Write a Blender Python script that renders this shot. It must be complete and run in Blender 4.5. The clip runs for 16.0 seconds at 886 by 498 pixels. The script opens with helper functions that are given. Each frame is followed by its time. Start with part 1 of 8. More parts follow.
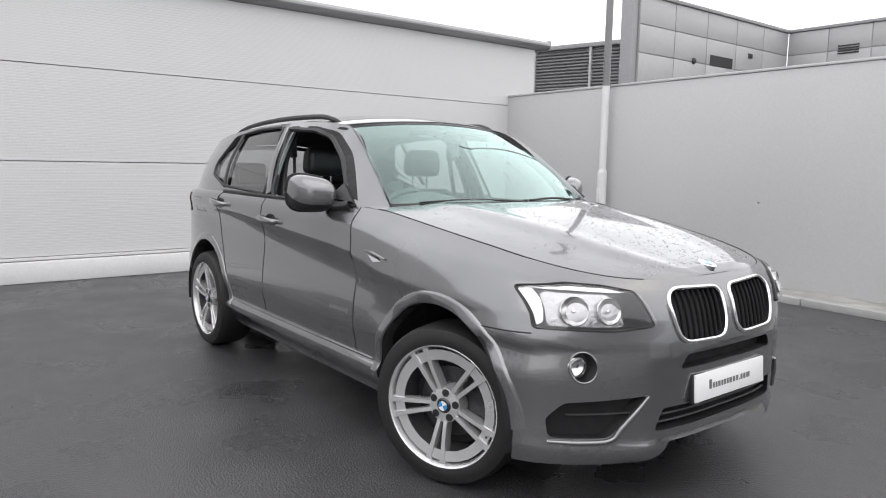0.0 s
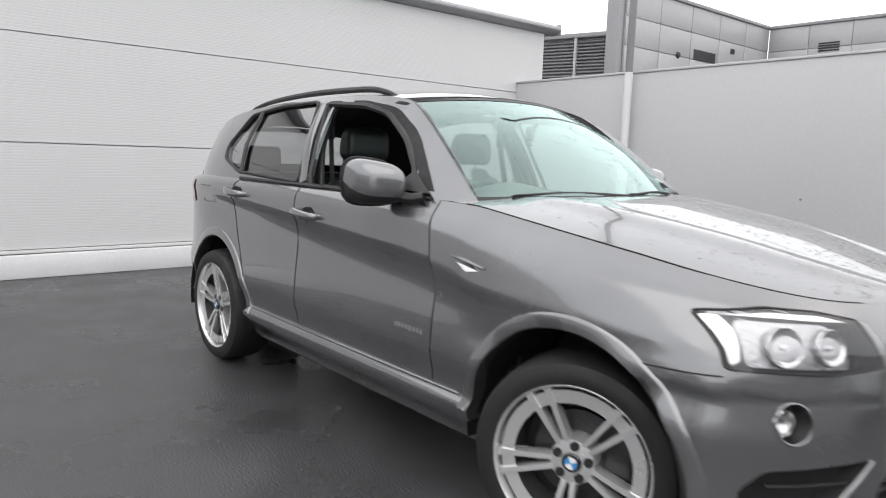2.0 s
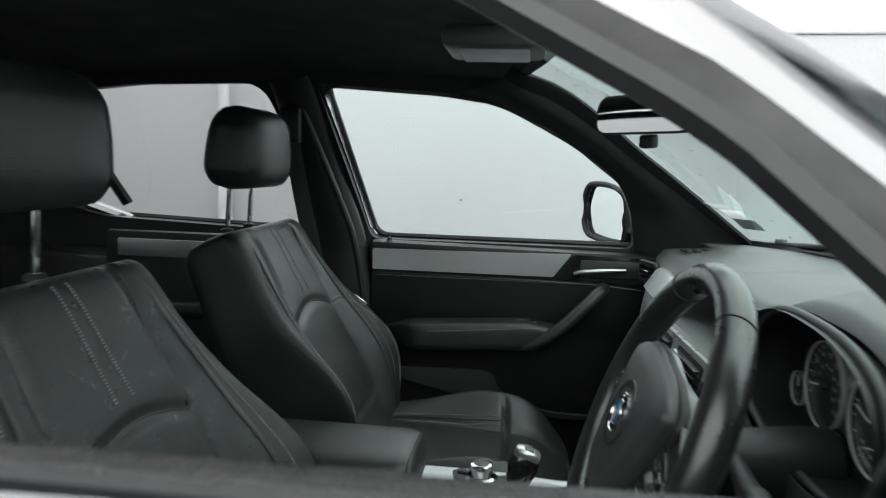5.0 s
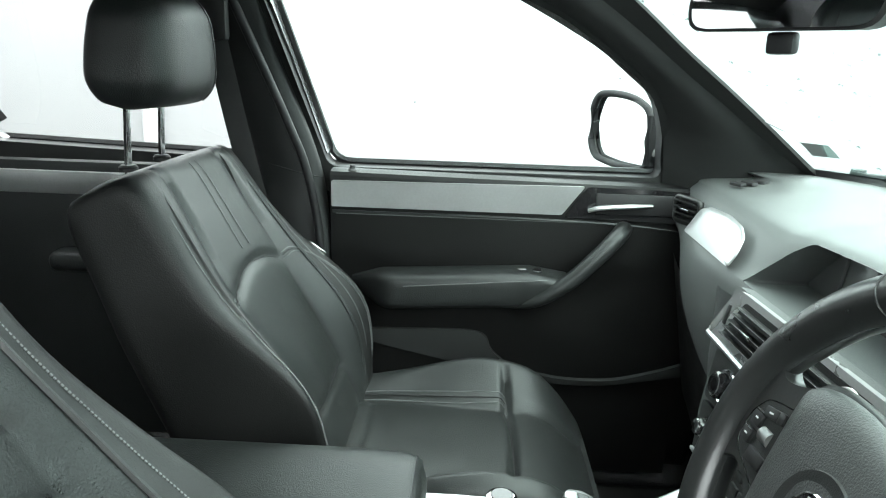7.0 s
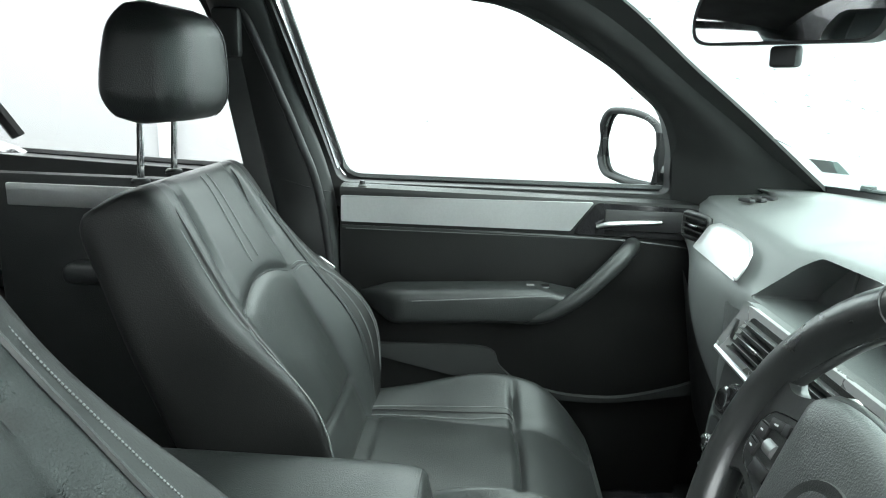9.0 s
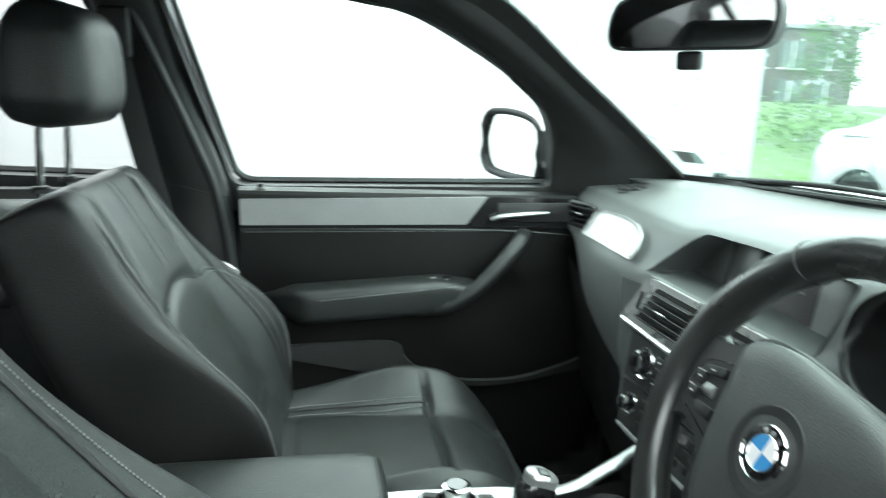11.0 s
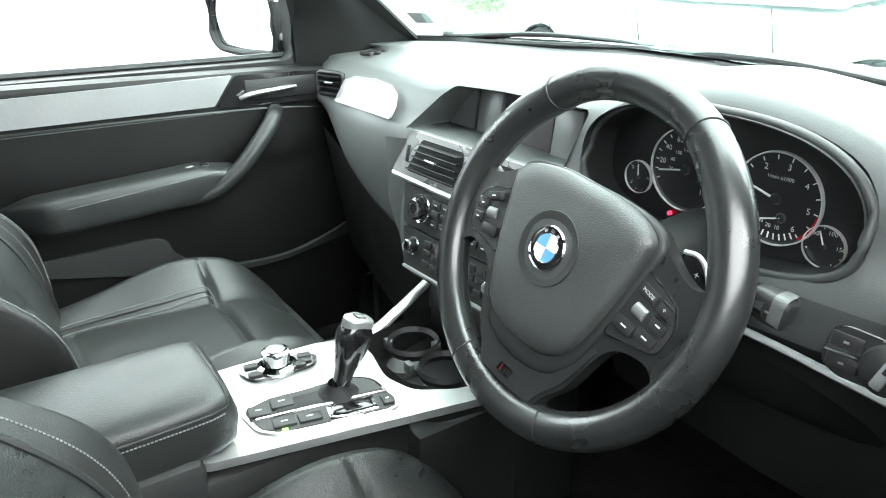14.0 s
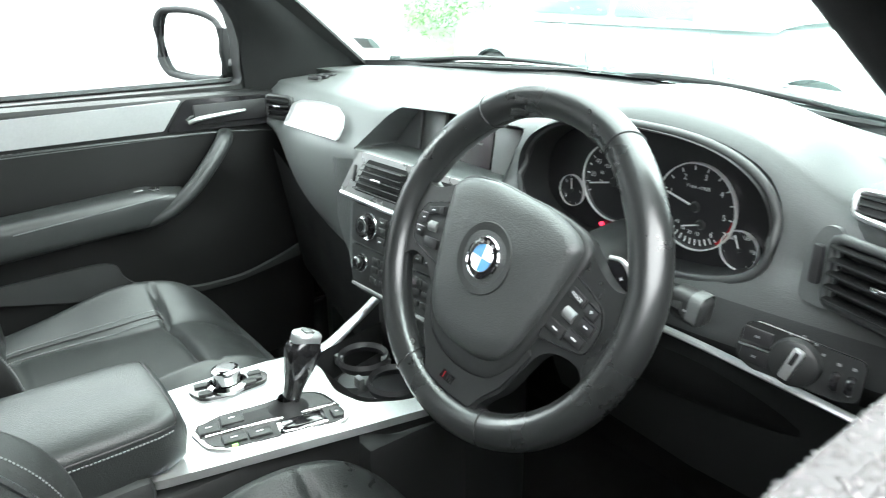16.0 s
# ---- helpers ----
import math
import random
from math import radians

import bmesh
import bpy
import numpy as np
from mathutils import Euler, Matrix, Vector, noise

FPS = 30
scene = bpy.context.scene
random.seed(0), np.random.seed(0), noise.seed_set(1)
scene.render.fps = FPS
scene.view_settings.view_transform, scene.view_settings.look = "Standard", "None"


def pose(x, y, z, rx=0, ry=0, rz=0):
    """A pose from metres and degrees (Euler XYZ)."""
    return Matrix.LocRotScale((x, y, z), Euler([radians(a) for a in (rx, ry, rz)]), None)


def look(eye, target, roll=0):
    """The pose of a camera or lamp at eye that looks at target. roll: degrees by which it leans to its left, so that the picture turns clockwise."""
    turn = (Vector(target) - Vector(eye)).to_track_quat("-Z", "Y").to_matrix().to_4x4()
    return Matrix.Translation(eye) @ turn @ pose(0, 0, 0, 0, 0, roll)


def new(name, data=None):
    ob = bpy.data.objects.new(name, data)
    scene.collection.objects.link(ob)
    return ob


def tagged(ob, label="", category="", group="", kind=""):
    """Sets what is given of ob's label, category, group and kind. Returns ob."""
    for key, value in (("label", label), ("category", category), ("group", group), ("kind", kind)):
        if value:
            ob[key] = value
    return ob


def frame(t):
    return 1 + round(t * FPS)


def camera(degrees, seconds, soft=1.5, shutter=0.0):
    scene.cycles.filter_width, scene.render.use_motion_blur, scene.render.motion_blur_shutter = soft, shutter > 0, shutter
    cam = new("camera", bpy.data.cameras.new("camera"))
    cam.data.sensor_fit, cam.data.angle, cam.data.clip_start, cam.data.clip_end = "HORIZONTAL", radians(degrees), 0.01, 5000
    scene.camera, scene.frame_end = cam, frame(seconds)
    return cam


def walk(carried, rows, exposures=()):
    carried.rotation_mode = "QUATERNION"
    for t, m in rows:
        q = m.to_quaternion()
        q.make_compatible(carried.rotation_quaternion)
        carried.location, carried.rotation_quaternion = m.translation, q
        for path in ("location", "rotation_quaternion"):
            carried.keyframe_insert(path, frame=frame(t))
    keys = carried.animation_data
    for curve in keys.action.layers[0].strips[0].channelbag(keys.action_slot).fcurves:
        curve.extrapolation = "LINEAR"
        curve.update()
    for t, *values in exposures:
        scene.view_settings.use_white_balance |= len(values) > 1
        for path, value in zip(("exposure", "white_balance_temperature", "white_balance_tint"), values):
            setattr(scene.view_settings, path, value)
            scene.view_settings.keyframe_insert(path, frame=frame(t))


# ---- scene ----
# The car stands at the origin: x ahead of it, y to its left, z up; metres.
# ---------------------------------------------------------------- camera and walk
cam = camera(65.0, 16.0, soft=1.05, shutter=0.4)
PATH = [
    (0, (3.706, -2.665, 1.382), (2.138, -1.447, 1.138), 1.1),
    (0.5, (3.704, -2.663, 1.381), (2.131, -1.451, 1.139), 1.5),
    (1, (3.616, -2.669, 1.367), (2.099, -1.394, 1.101), 2.3),
    (1.5, (3.331, -2.701, 1.317), (1.826, -1.412, 1.049), 1.7),
    (2, (2.802, -2.63, 1.331), (1.293, -1.344, 1.067), 2.0),
    (2.5, (2.211, -2.552, 1.352), (0.826, -1.118, 1.189), 0.7),
    (3, (1.692, -2.381, 1.33), (0.455, -0.813, 1.231), -0.2),
    (3.5, (1.162, -2.193, 1.325), (0.132, -0.482, 1.227), 1.6),
    (3.7, (0.976, -2.123, 1.295), (0.055, -0.348, 1.265), 1.8),
    (4.4, (0.42, -1.72, 1.33), (-0.06, 0.22, 1.21), 1.8),
    (5.2, (0.14, -1.14, 1.372), (-0.06, 0.83, 1.09), 1.5),
    (5.8, (0.075, -0.899, 1.381), (-0.046, 1.061, 1.005), 1.3),
    (6, (0.059, -0.864, 1.388), (-0.026, 1.078, 0.914), 1.5),
    (6.5, (0.048, -0.829, 1.386), (-0.027, 1.1, 0.86), 1.7),
    (7, (0.043, -0.83, 1.383), (-0.027, 1.096, 0.849), 1.8),
    (7.5, (0.05, -0.833, 1.382), (-0.029, 1.102, 0.883), 2.2),
    (8, (0.051, -0.834, 1.381), (-0.039, 1.102, 0.887), 2.1),
    (10.5, (0.055, -0.86, 1.366), (-0.065, 1.084, 0.912), 1.9),
    (11, (-0.095, -0.886, 1.366), (0.25, 1.03, 0.91), 1.8),
    (11.3, (-0.159, -0.910, 1.366), (0.499, 0.853, 0.687), 1.7),
    (11.5, (-0.199, -0.907, 1.373), (0.64, 0.781, 0.705), 0.6),
    (12, (-0.214, -0.918, 1.357), (0.77, 0.626, 0.554), -0.8),
    (12.5, (-0.214, -0.918, 1.359), (0.775, 0.635, 0.577), -0.3),
    (13, (-0.212, -0.918, 1.358), (0.789, 0.632, 0.586), -0.2),
    (13.5, (-0.212, -0.92, 1.358), (0.807, 0.621, 0.591), -0.2),
    (14, (-0.211, -0.92, 1.357), (0.812, 0.616, 0.587), -0.4),
    (14.5, (-0.211, -0.921, 1.357), (0.821, 0.611, 0.589), -0.2),
    (15, (-0.211, -0.923, 1.357), (0.827, 0.602, 0.584), -0.0),
    (15.5, (-0.211, -0.925, 1.359), (0.843, 0.599, 0.607), 0.3),
    (16, (-0.213, -0.967, 1.357), (0.917, 0.524, 0.649), -0.5),
]
EXPOSURES = [
    (0, 0.08, 6500, 10), (2.5, 0.12, 6500, 10), (3.2, 0.0, 6500, 10), (3.7, 0.0, 6500, 10), (5.2, 0.9, 6500, 5), (5.8, 1.3, 6050, -12),
    (6.5, 2.2, 6250, -6), (7.0, 2.25, 6350, 0), (8.2, 2.4, 6350, 2), (10.5, 2.35, 6250, -3), (11.0, 2.2, 6250, -3), (11.2, 2.0, 6300, -2), (11.6, 2.3, 6350, 2), (12, 2.85, 6400, 5), (16, 3.1, 6400, 5),
]
walk(cam, [(t, look(eye, target, roll)) for t, eye, target, roll in PATH], EXPOSURES)

# ---------------------------------------------------------------- overcast daylight
SUN_EL, SUN_AZ = radians(55), radians(230)
world = bpy.data.worlds.new("overcast_sky")
scene.world = world
world.use_nodes = True
wn, wl = world.node_tree.nodes, world.node_tree.links
sky = wn.new("ShaderNodeTexSky")
sky.sky_type, sky.sun_disc = "NISHITA", False
sky.sun_elevation, sky.sun_rotation = SUN_EL, radians(40)
sky.air_density, sky.dust_density = 1.0, 4.0
cloud = wn.new("ShaderNodeMix")
cloud.data_type = "RGBA"
cloud.inputs["Factor"].default_value = 0.88
cloud.inputs["B"].default_value = (11.0, 11.0, 11.1, 1)
wl.new(sky.outputs["Color"], cloud.inputs["A"])
wl.new(cloud.outputs["Result"], wn["Background"].inputs["Color"])
wn["Background"].inputs["Strength"].default_value = 0.15
sun = new("sun", bpy.data.lights.new("sun", "SUN"))
sun.data.energy, sun.data.angle, sun.data.color = 0.9, radians(70), (1.0, 0.97, 0.94)
sun.matrix_basis = look((6, -7, 13), (0, 0, 0))

# ---------------------------------------------------------------- materials
def material(name, color, rough=0.5, metal=0.0, grain=None, vary=0.0, bump=0.0, coat=0.0, stain=0.0, spec=0.5, island=0.0):
    """A surface: base colour with fine grain, larger stains and relief, at real-world size (grain and stain scale per metre)."""
    m = bpy.data.materials.new(name)
    m.use_nodes = True
    n, l = m.node_tree.nodes, m.node_tree.links
    b = n["Principled BSDF"]
    b.inputs["Roughness"].default_value, b.inputs["Metallic"].default_value = rough, metal
    b.inputs["Coat Weight"].default_value, b.inputs["Coat Roughness"].default_value = coat, 0.03
    b.inputs["Specular IOR Level"].default_value = spec
    b.inputs["Base Color"].default_value = (*color, 1)
    if grain:
        tc = n.new("ShaderNodeTexCoord")
        fine = n.new("ShaderNodeTexNoise")
        fine.inputs["Scale"].default_value, fine.inputs["Detail"].default_value = grain, 4
        l.new(tc.outputs["Object"], fine.inputs["Vector"])
        wide = n.new("ShaderNodeTexNoise")
        wide.inputs["Scale"].default_value, wide.inputs["Detail"].default_value = stain or grain / 25, 5
        l.new(tc.outputs["Object"], wide.inputs["Vector"])
        both = n.new("ShaderNodeMath")
        both.operation = "ADD"
        l.new(fine.outputs["Fac"], both.inputs[0])
        l.new(wide.outputs["Fac"], both.inputs[1])
        rng = n.new("ShaderNodeMapRange")
        rng.inputs["From Min"].default_value, rng.inputs["From Max"].default_value = 0.7, 1.3
        rng.inputs["To Min"].default_value, rng.inputs["To Max"].default_value = 1 - vary, 1 + vary
        l.new(both.outputs[0], rng.inputs["Value"])
        mul = n.new("ShaderNodeVectorMath")
        mul.operation = "SCALE"
        mul.inputs[0].default_value = color
        l.new(rng.outputs[0], mul.inputs["Scale"])
        l.new(mul.outputs[0], b.inputs["Base Color"])
        rr = n.new("ShaderNodeMapRange")
        rr.inputs["From Min"].default_value, rr.inputs["From Max"].default_value = 0.3, 0.7
        rr.inputs["To Min"].default_value, rr.inputs["To Max"].default_value = max(0.02, rough * (1 - vary)), min(1, rough * (1 + vary))
        l.new(wide.outputs["Fac"], rr.inputs["Value"])
        l.new(rr.outputs[0], b.inputs["Roughness"])
        if bump:
            bp = n.new("ShaderNodeBump")
            bp.inputs["Strength"].default_value, bp.inputs["Distance"].default_value = 1.0, bump
            l.new(fine.outputs["Fac"], bp.inputs["Height"])
            l.new(bp.outputs[0], b.inputs["Normal"])
    return m


def glass(name, tint, rough=0.0, share=0.9, base=0.05, sheen=(1, 1, 1), power=4.0):
    """A thin pane: clear with a tint, and a gloss that grows as it is seen aslant."""
    m = bpy.data.materials.new(name)
    m.use_nodes = True
    n, l = m.node_tree.nodes, m.node_tree.links
    n.remove(n["Principled BSDF"])
    t, g, f, mix = n.new("ShaderNodeBsdfTransparent"), n.new("ShaderNodeBsdfGlossy"), n.new("ShaderNodeLayerWeight"), n.new("ShaderNodeMixShader")
    t.inputs["Color"].default_value = (*tint, 1)
    g.inputs["Roughness"].default_value = rough
    g.inputs["Color"].default_value = (*sheen, 1)
    lift, grow = n.new("ShaderNodeMath"), n.new("ShaderNodeMath")
    lift.operation, grow.operation = "POWER", "MULTIPLY_ADD"
    lift.inputs[1].default_value = power
    grow.inputs[1].default_value, grow.inputs[2].default_value = share, base
    l.new(f.outputs["Facing"], lift.inputs[0])
    l.new(lift.outputs[0], grow.inputs[0])
    l.new(grow.outputs[0], mix.inputs["Fac"])
    l.new(t.outputs[0], mix.inputs[1])
    l.new(g.outputs[0], mix.inputs[2])
    l.new(mix.outputs[0], n["Material Output"].inputs["Surface"])
    return m


def light_surface(name, color, strength):
    m = bpy.data.materials.new(name)
    m.use_nodes = True
    b = m.node_tree.nodes["Principled BSDF"]
    b.inputs["Base Color"].default_value = (*color, 1)
    b.inputs["Emission Color"].default_value, b.inputs["Emission Strength"].default_value = (*color, 1), strength
    return m


PAINT = material("grey_metallic_paint", (0.215, 0.216, 0.223), 0.25, 0.80, 900, 0.10, 0.00002, coat=1.0, stain=3)
PAINT_WET = material("grey_metallic_paint_wet", (0.215, 0.216, 0.223), 0.16, 0.80, 900, 0.10, 0.00002, coat=1.0, stain=3)
SILVER = material("silver_alloy", (0.72, 0.72, 0.72), 0.26, 0.7, 300, 0.06, 0.0, stain=6)
CHROME = material("chrome", (0.85, 0.85, 0.86), 0.08, 1.0)
BLACK_GLOSS = material("gloss_black", (0.012, 0.012, 0.013), 0.14, 0, coat=0.6)
BLACK_TRIM = material("black_trim", (0.018, 0.018, 0.019), 0.45, 0, 400, 0.15, 0.0001)
RUBBER = material("tyre_rubber", (0.011, 0.011, 0.0115), 0.62, 0, 120, 0.25, 0.0004, stain=7)
DARK = material("dark_plastic", (0.008, 0.008, 0.009), 0.7, 0, 300, 0.2, 0.0002)
GLASS_CLEAR = glass("clear_green_glass", (0.78, 0.92, 0.89), share=1.0, base=0.14, sheen=(0.80, 1.0, 0.96), power=3.0)
GLASS_SIDE = glass("clear_side_glass", (0.86, 0.95, 0.93))
GLASS_DARK = glass("privacy_glass", (0.62, 0.63, 0.63), base=0.13)
GLASS_LAMP = glass("lamp_lens", (0.96, 0.96, 0.97))
REFLECTOR = material("lamp_reflector", (0.62, 0.62, 0.62), 0.16, 1.0, 40, 0.05, 0.001, stain=20)
MIRROR = material("mirror_glass", (0.92, 0.95, 0.95), 0.02, 1.0)
WHITE_PLATE = material("white_plate", (0.82, 0.82, 0.83), 0.35, 0, 80, 0.03)
RED_LENS = material("red_lens", (0.45, 0.02, 0.03), 0.12, 0, coat=1)
# dark tone puts the shade inside the wheel into the barrel's colour
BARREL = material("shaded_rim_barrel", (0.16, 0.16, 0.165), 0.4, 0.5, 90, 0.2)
DISC = material("brake_disc", (0.06, 0.06, 0.062), 0.45, 0.8, 90, 0.2)

# ---------------------------------------------------------------- mesh helpers
def link(name, bm, mat, parent=None, label="", sharp=35, smooth=True):
    me = bpy.data.meshes.new(name)
    bmesh.ops.recalc_face_normals(bm, faces=bm.faces)
    bm.to_mesh(me)
    bm.free()
    for one in mat if isinstance(mat, (list, tuple)) else (mat,):
        me.materials.append(one)
    if smooth:
        me.polygons.foreach_set("use_smooth", [True] * len(me.polygons))
        me.set_sharp_from_angle(angle=radians(sharp))
    ob = new(name, me)
    if parent:
        ob.parent = parent
    if label:
        ob["label"] = label
    return ob


def part(name, bm, mat, parent, label="", sharp=35, smooth=True):
    return link(name, bm, mat, parent, label, sharp, smooth)


def thing(name, label, category, at=None, group="", kind=""):
    ob = new(name)
    ob.empty_display_size = 0.1
    if at is not None:
        ob.matrix_basis = at
    return tagged(ob, label, category, group, kind)


def moved(bm, m):
    bmesh.ops.transform(bm, matrix=m, verts=bm.verts)
    return bm


def joined(*bms):
    out = bmesh.new()
    for b in bms:
        me = bpy.data.meshes.new("tmp")
        b.to_mesh(me)
        b.free()
        out.from_mesh(me)
        bpy.data.meshes.remove(me)
    return out


def box(x0, x1, y0, y1, z0, z1, bevel=0.0, segs=2):
    bm = bmesh.new()
    bmesh.ops.create_cube(bm, size=1, matrix=Matrix.LocRotScale(((x0 + x1) / 2, (y0 + y1) / 2, (z0 + z1) / 2), None, (abs(x1 - x0), abs(y1 - y0), abs(z1 - z0))))
    if bevel:
        bmesh.ops.bevel(bm, geom=bm.edges[:], offset=bevel, segments=segs, affect="EDGES", profile=0.5)
    return bm


def rod(a, b, r, n=16, r2=None):
    a, b = Vector(a), Vector(b)
    bm = bmesh.new()
    bmesh.ops.create_cone(bm, cap_ends=True, segments=n, radius1=r, radius2=r if r2 is None else r2, depth=(b - a).length)
    return moved(bm, Matrix.Translation((a + b) / 2) @ (b - a).to_track_quat("Z", "Y").to_matrix().to_4x4())


def surface(fn, nu, nv, wrap_u=False, wrap_v=False):
    """A grid of fn(u, v), u and v from 0 to 1."""
    bm = bmesh.new()
    ru, rv = nu if wrap_u else nu + 1, nv if wrap_v else nv + 1
    g = [[bm.verts.new(fn(i / nu, j / nv)) for j in range(rv)] for i in range(ru)]
    for i in range(nu):
        for j in range(nv):
            q = [g[i][j], g[(i + 1) % ru][j], g[(i + 1) % ru][(j + 1) % rv], g[i][(j + 1) % rv]]
            bm.faces.new(q)
    return bm


def solid(bm, depth):
    """Gives a sheet the thickness depth, on the side against its normals."""
    bmesh.ops.recalc_face_normals(bm, faces=bm.faces)
    bmesh.ops.solidify(bm, geom=bm.faces[:], thickness=depth)
    return bm


def lathe(profile, n=48, axis="Z", closed=False):
    """Turns (radius, height) pairs round an axis."""
    bm = bmesh.new()
    rings = []
    for r, h in profile:
        rings.append([bm.verts.new((r * math.cos(2 * math.pi * k / n), r * math.sin(2 * math.pi * k / n), h)) for k in range(n)])
    pairs = list(zip(rings, rings[1:])) + ([(rings[-1], rings[0])] if closed else [])
    for a, b in pairs:
        for k in range(n):
            bm.faces.new((a[k], a[(k + 1) % n], b[(k + 1) % n], b[k]))
    bmesh.ops.remove_doubles(bm, verts=bm.verts, dist=1e-6)
    if axis == "Y":
        moved(bm, Matrix.Rotation(radians(90), 4, "X"))
    if axis == "X":
        moved(bm, Matrix.Rotation(radians(90), 4, "Y"))
    return bm


def spline(pts, n=8):
    """A smooth line through a few points."""
    p = [Vector(q) for q in pts]
    p = [2 * p[0] - p[1]] + p + [2 * p[-1] - p[-2]]
    out = []
    for a, b, c, d in zip(p, p[1:], p[2:], p[3:]):
        for k in range(n):
            t = k / n
            out.append(0.5 * (2 * b + (c - a) * t + (2 * a - 5 * b + 4 * c - d) * t**2 + (3 * b - a - 3 * c + d) * t**3))
    return out + [p[-2]]


def tube(pts, r, n=10, smooth=6, flat=1.0, closed=False, up=(0, 0, 1)):
    """A rounded bar along points; r a number or one for each point; flat squeezes it along up."""
    line = spline(pts, smooth) if smooth else [Vector(q) for q in pts]
    rs = [r] * len(line) if isinstance(r, (int, float)) else [float(q) for q in np.interp(np.linspace(0, 1, len(line)), np.linspace(0, 1, len(r)), r)]
    bm, rings = bmesh.new(), []
    for k, p in enumerate(line):
        if closed:
            d = (line[(k + 1) % len(line)] - line[k - 1]).normalized()
        else:
            d = (line[min(k + 1, len(line) - 1)] - line[max(k - 1, 0)]).normalized()
        side = d.cross(Vector(up)).normalized()
        top = side.cross(d)
        rings.append([bm.verts.new(p + rs[k] * (math.cos(a) * side + flat * math.sin(a) * top)) for a in (2 * math.pi * i / n for i in range(n))])
    pairs = list(zip(rings, rings[1:])) + ([(rings[-1], rings[0])] if closed else [])
    for a, b in pairs:
        for k in range(n):
            bm.faces.new((a[k], a[(k + 1) % n], b[(k + 1) % n], b[k]))
    if not closed:
        bm.faces.new(rings[0])
        bm.faces.new(rings[-1])
    return bm


def prism(outline, depth, bevel=0.0, segs=2):
    """An outline in the xy plane, drawn out to z = depth, its top edges bevelled."""
    bm = bmesh.new()
    face = bm.faces.new([bm.verts.new((x, y, 0)) for x, y in outline])
    made = bmesh.ops.extrude_face_region(bm, geom=[face])
    top = [v for v in made["geom"] if isinstance(v, bmesh.types.BMVert)]
    for v in top:
        v.co.z = depth
    if bevel:
        bmesh.ops.bevel(bm, geom=[e for e in bm.edges if all(v.co.z == depth for v in e.verts)], offset=bevel, segments=segs, affect="EDGES", profile=0.5)
    return bm


def rounded(outline, r=0.01, n=4):
    """An outline with its corners rounded."""
    out, k = [], len(outline)
    for i in range(k):
        p, a, b = Vector(outline[i]), Vector(outline[i - 1]), Vector(outline[(i + 1) % k])
        da, db = min(r, (a - p).length / 2.1), min(r, (b - p).length / 2.1)
        s, e = p + (a - p).normalized() * da, p + (b - p).normalized() * db
        for j in range(n + 1):
            t = j / n
            out.append(tuple((1 - t) ** 2 * s + 2 * t * (1 - t) * p + t * t * e))
    return out


def pieces(x, xs, ys):
    """Smooth interpolation of a few values."""
    k = len(xs)
    i = 0
    while i < k - 2 and x > xs[i + 1]:
        i += 1

    def slope(j):
        if j == 0 or j == k - 1:
            e = min(j, k - 2)
            return (ys[e + 1] - ys[e]) / (xs[e + 1] - xs[e])
        p, q = (ys[j] - ys[j - 1]) / (xs[j] - xs[j - 1]), (ys[j + 1] - ys[j]) / (xs[j + 1] - xs[j])
        return 0.0 if p * q <= 0 else 2 * p * q / (p + q)

    h = xs[i + 1] - xs[i]
    t = min(max((x - xs[i]) / h, 0.0), 1.0)
    return (2 * t**3 - 3 * t**2 + 1) * ys[i] + (t**3 - 2 * t**2 + t) * h * slope(i) + (3 * t**2 - 2 * t**3) * ys[i + 1] + (t**3 - t**2) * h * slope(i + 1)


def frame_axes(origin, x_axis, y_axis):
    """The pose whose x and y axes lie as given."""
    x = Vector(x_axis).normalized()
    z = x.cross(Vector(y_axis)).normalized()
    y = z.cross(x)
    m = Matrix((x, y, z)).transposed().to_4x4()
    m.translation = origin
    return m


# ---------------------------------------------------------------- the yard
ASPHALT = material("damp_asphalt", (0.05, 0.05, 0.052), 0.36, 0, 90, 0.55, 0.006, stain=1.3)
CLADDING = material("white_wall_panel", (0.62, 0.62, 0.625), 0.55, 0, 60, 0.03, stain=0.6)
FENCE = material("pale_grey_render", (0.50, 0.50, 0.51), 0.7, 0, 40, 0.05, 0.0004, stain=0.5)
PLINTH = material("white_painted_plinth", (0.72, 0.72, 0.73), 0.6, 0, 50, 0.06, 0.001, stain=2)
GUTTER = material("grey_gutter", (0.30, 0.30, 0.31), 0.4, 0.2, 30, 0.06)
GRAVEL = material("pale_gravel", (0.42, 0.41, 0.39), 0.9, 0, 90, 0.45, 0.02, stain=6)
KERB = material("concrete_kerb", (0.36, 0.36, 0.355), 0.85, 0, 120, 0.15, 0.002, stain=3)
POST_WHITE = material("post_white", (0.68, 0.68, 0.69), 0.4, 0, 60, 0.05)
POST_GREY = material("post_grey", (0.20, 0.20, 0.205), 0.4, 0.3, 60, 0.08)
PANEL_GREY = material("grey_facade_panel", (0.40, 0.40, 0.41), 0.45, 0.1, 4, 0.04, stain=0.3)
LOUVRE_GREY = material("grey_louvre", (0.27, 0.27, 0.28), 0.5, 0.2, 8, 0.06, stain=0.6)
GRASS = material("grass", (0.07, 0.13, 0.035), 0.9, 0, 25, 0.5, 0.02, stain=1.5)

bm = bmesh.new()
bmesh.ops.create_grid(bm, x_segments=60, y_segments=60, size=150)
ground = tagged(link("ground", bm, ASPHALT), "dark damp asphalt yard with faint paler patches", "ground", kind="structure")


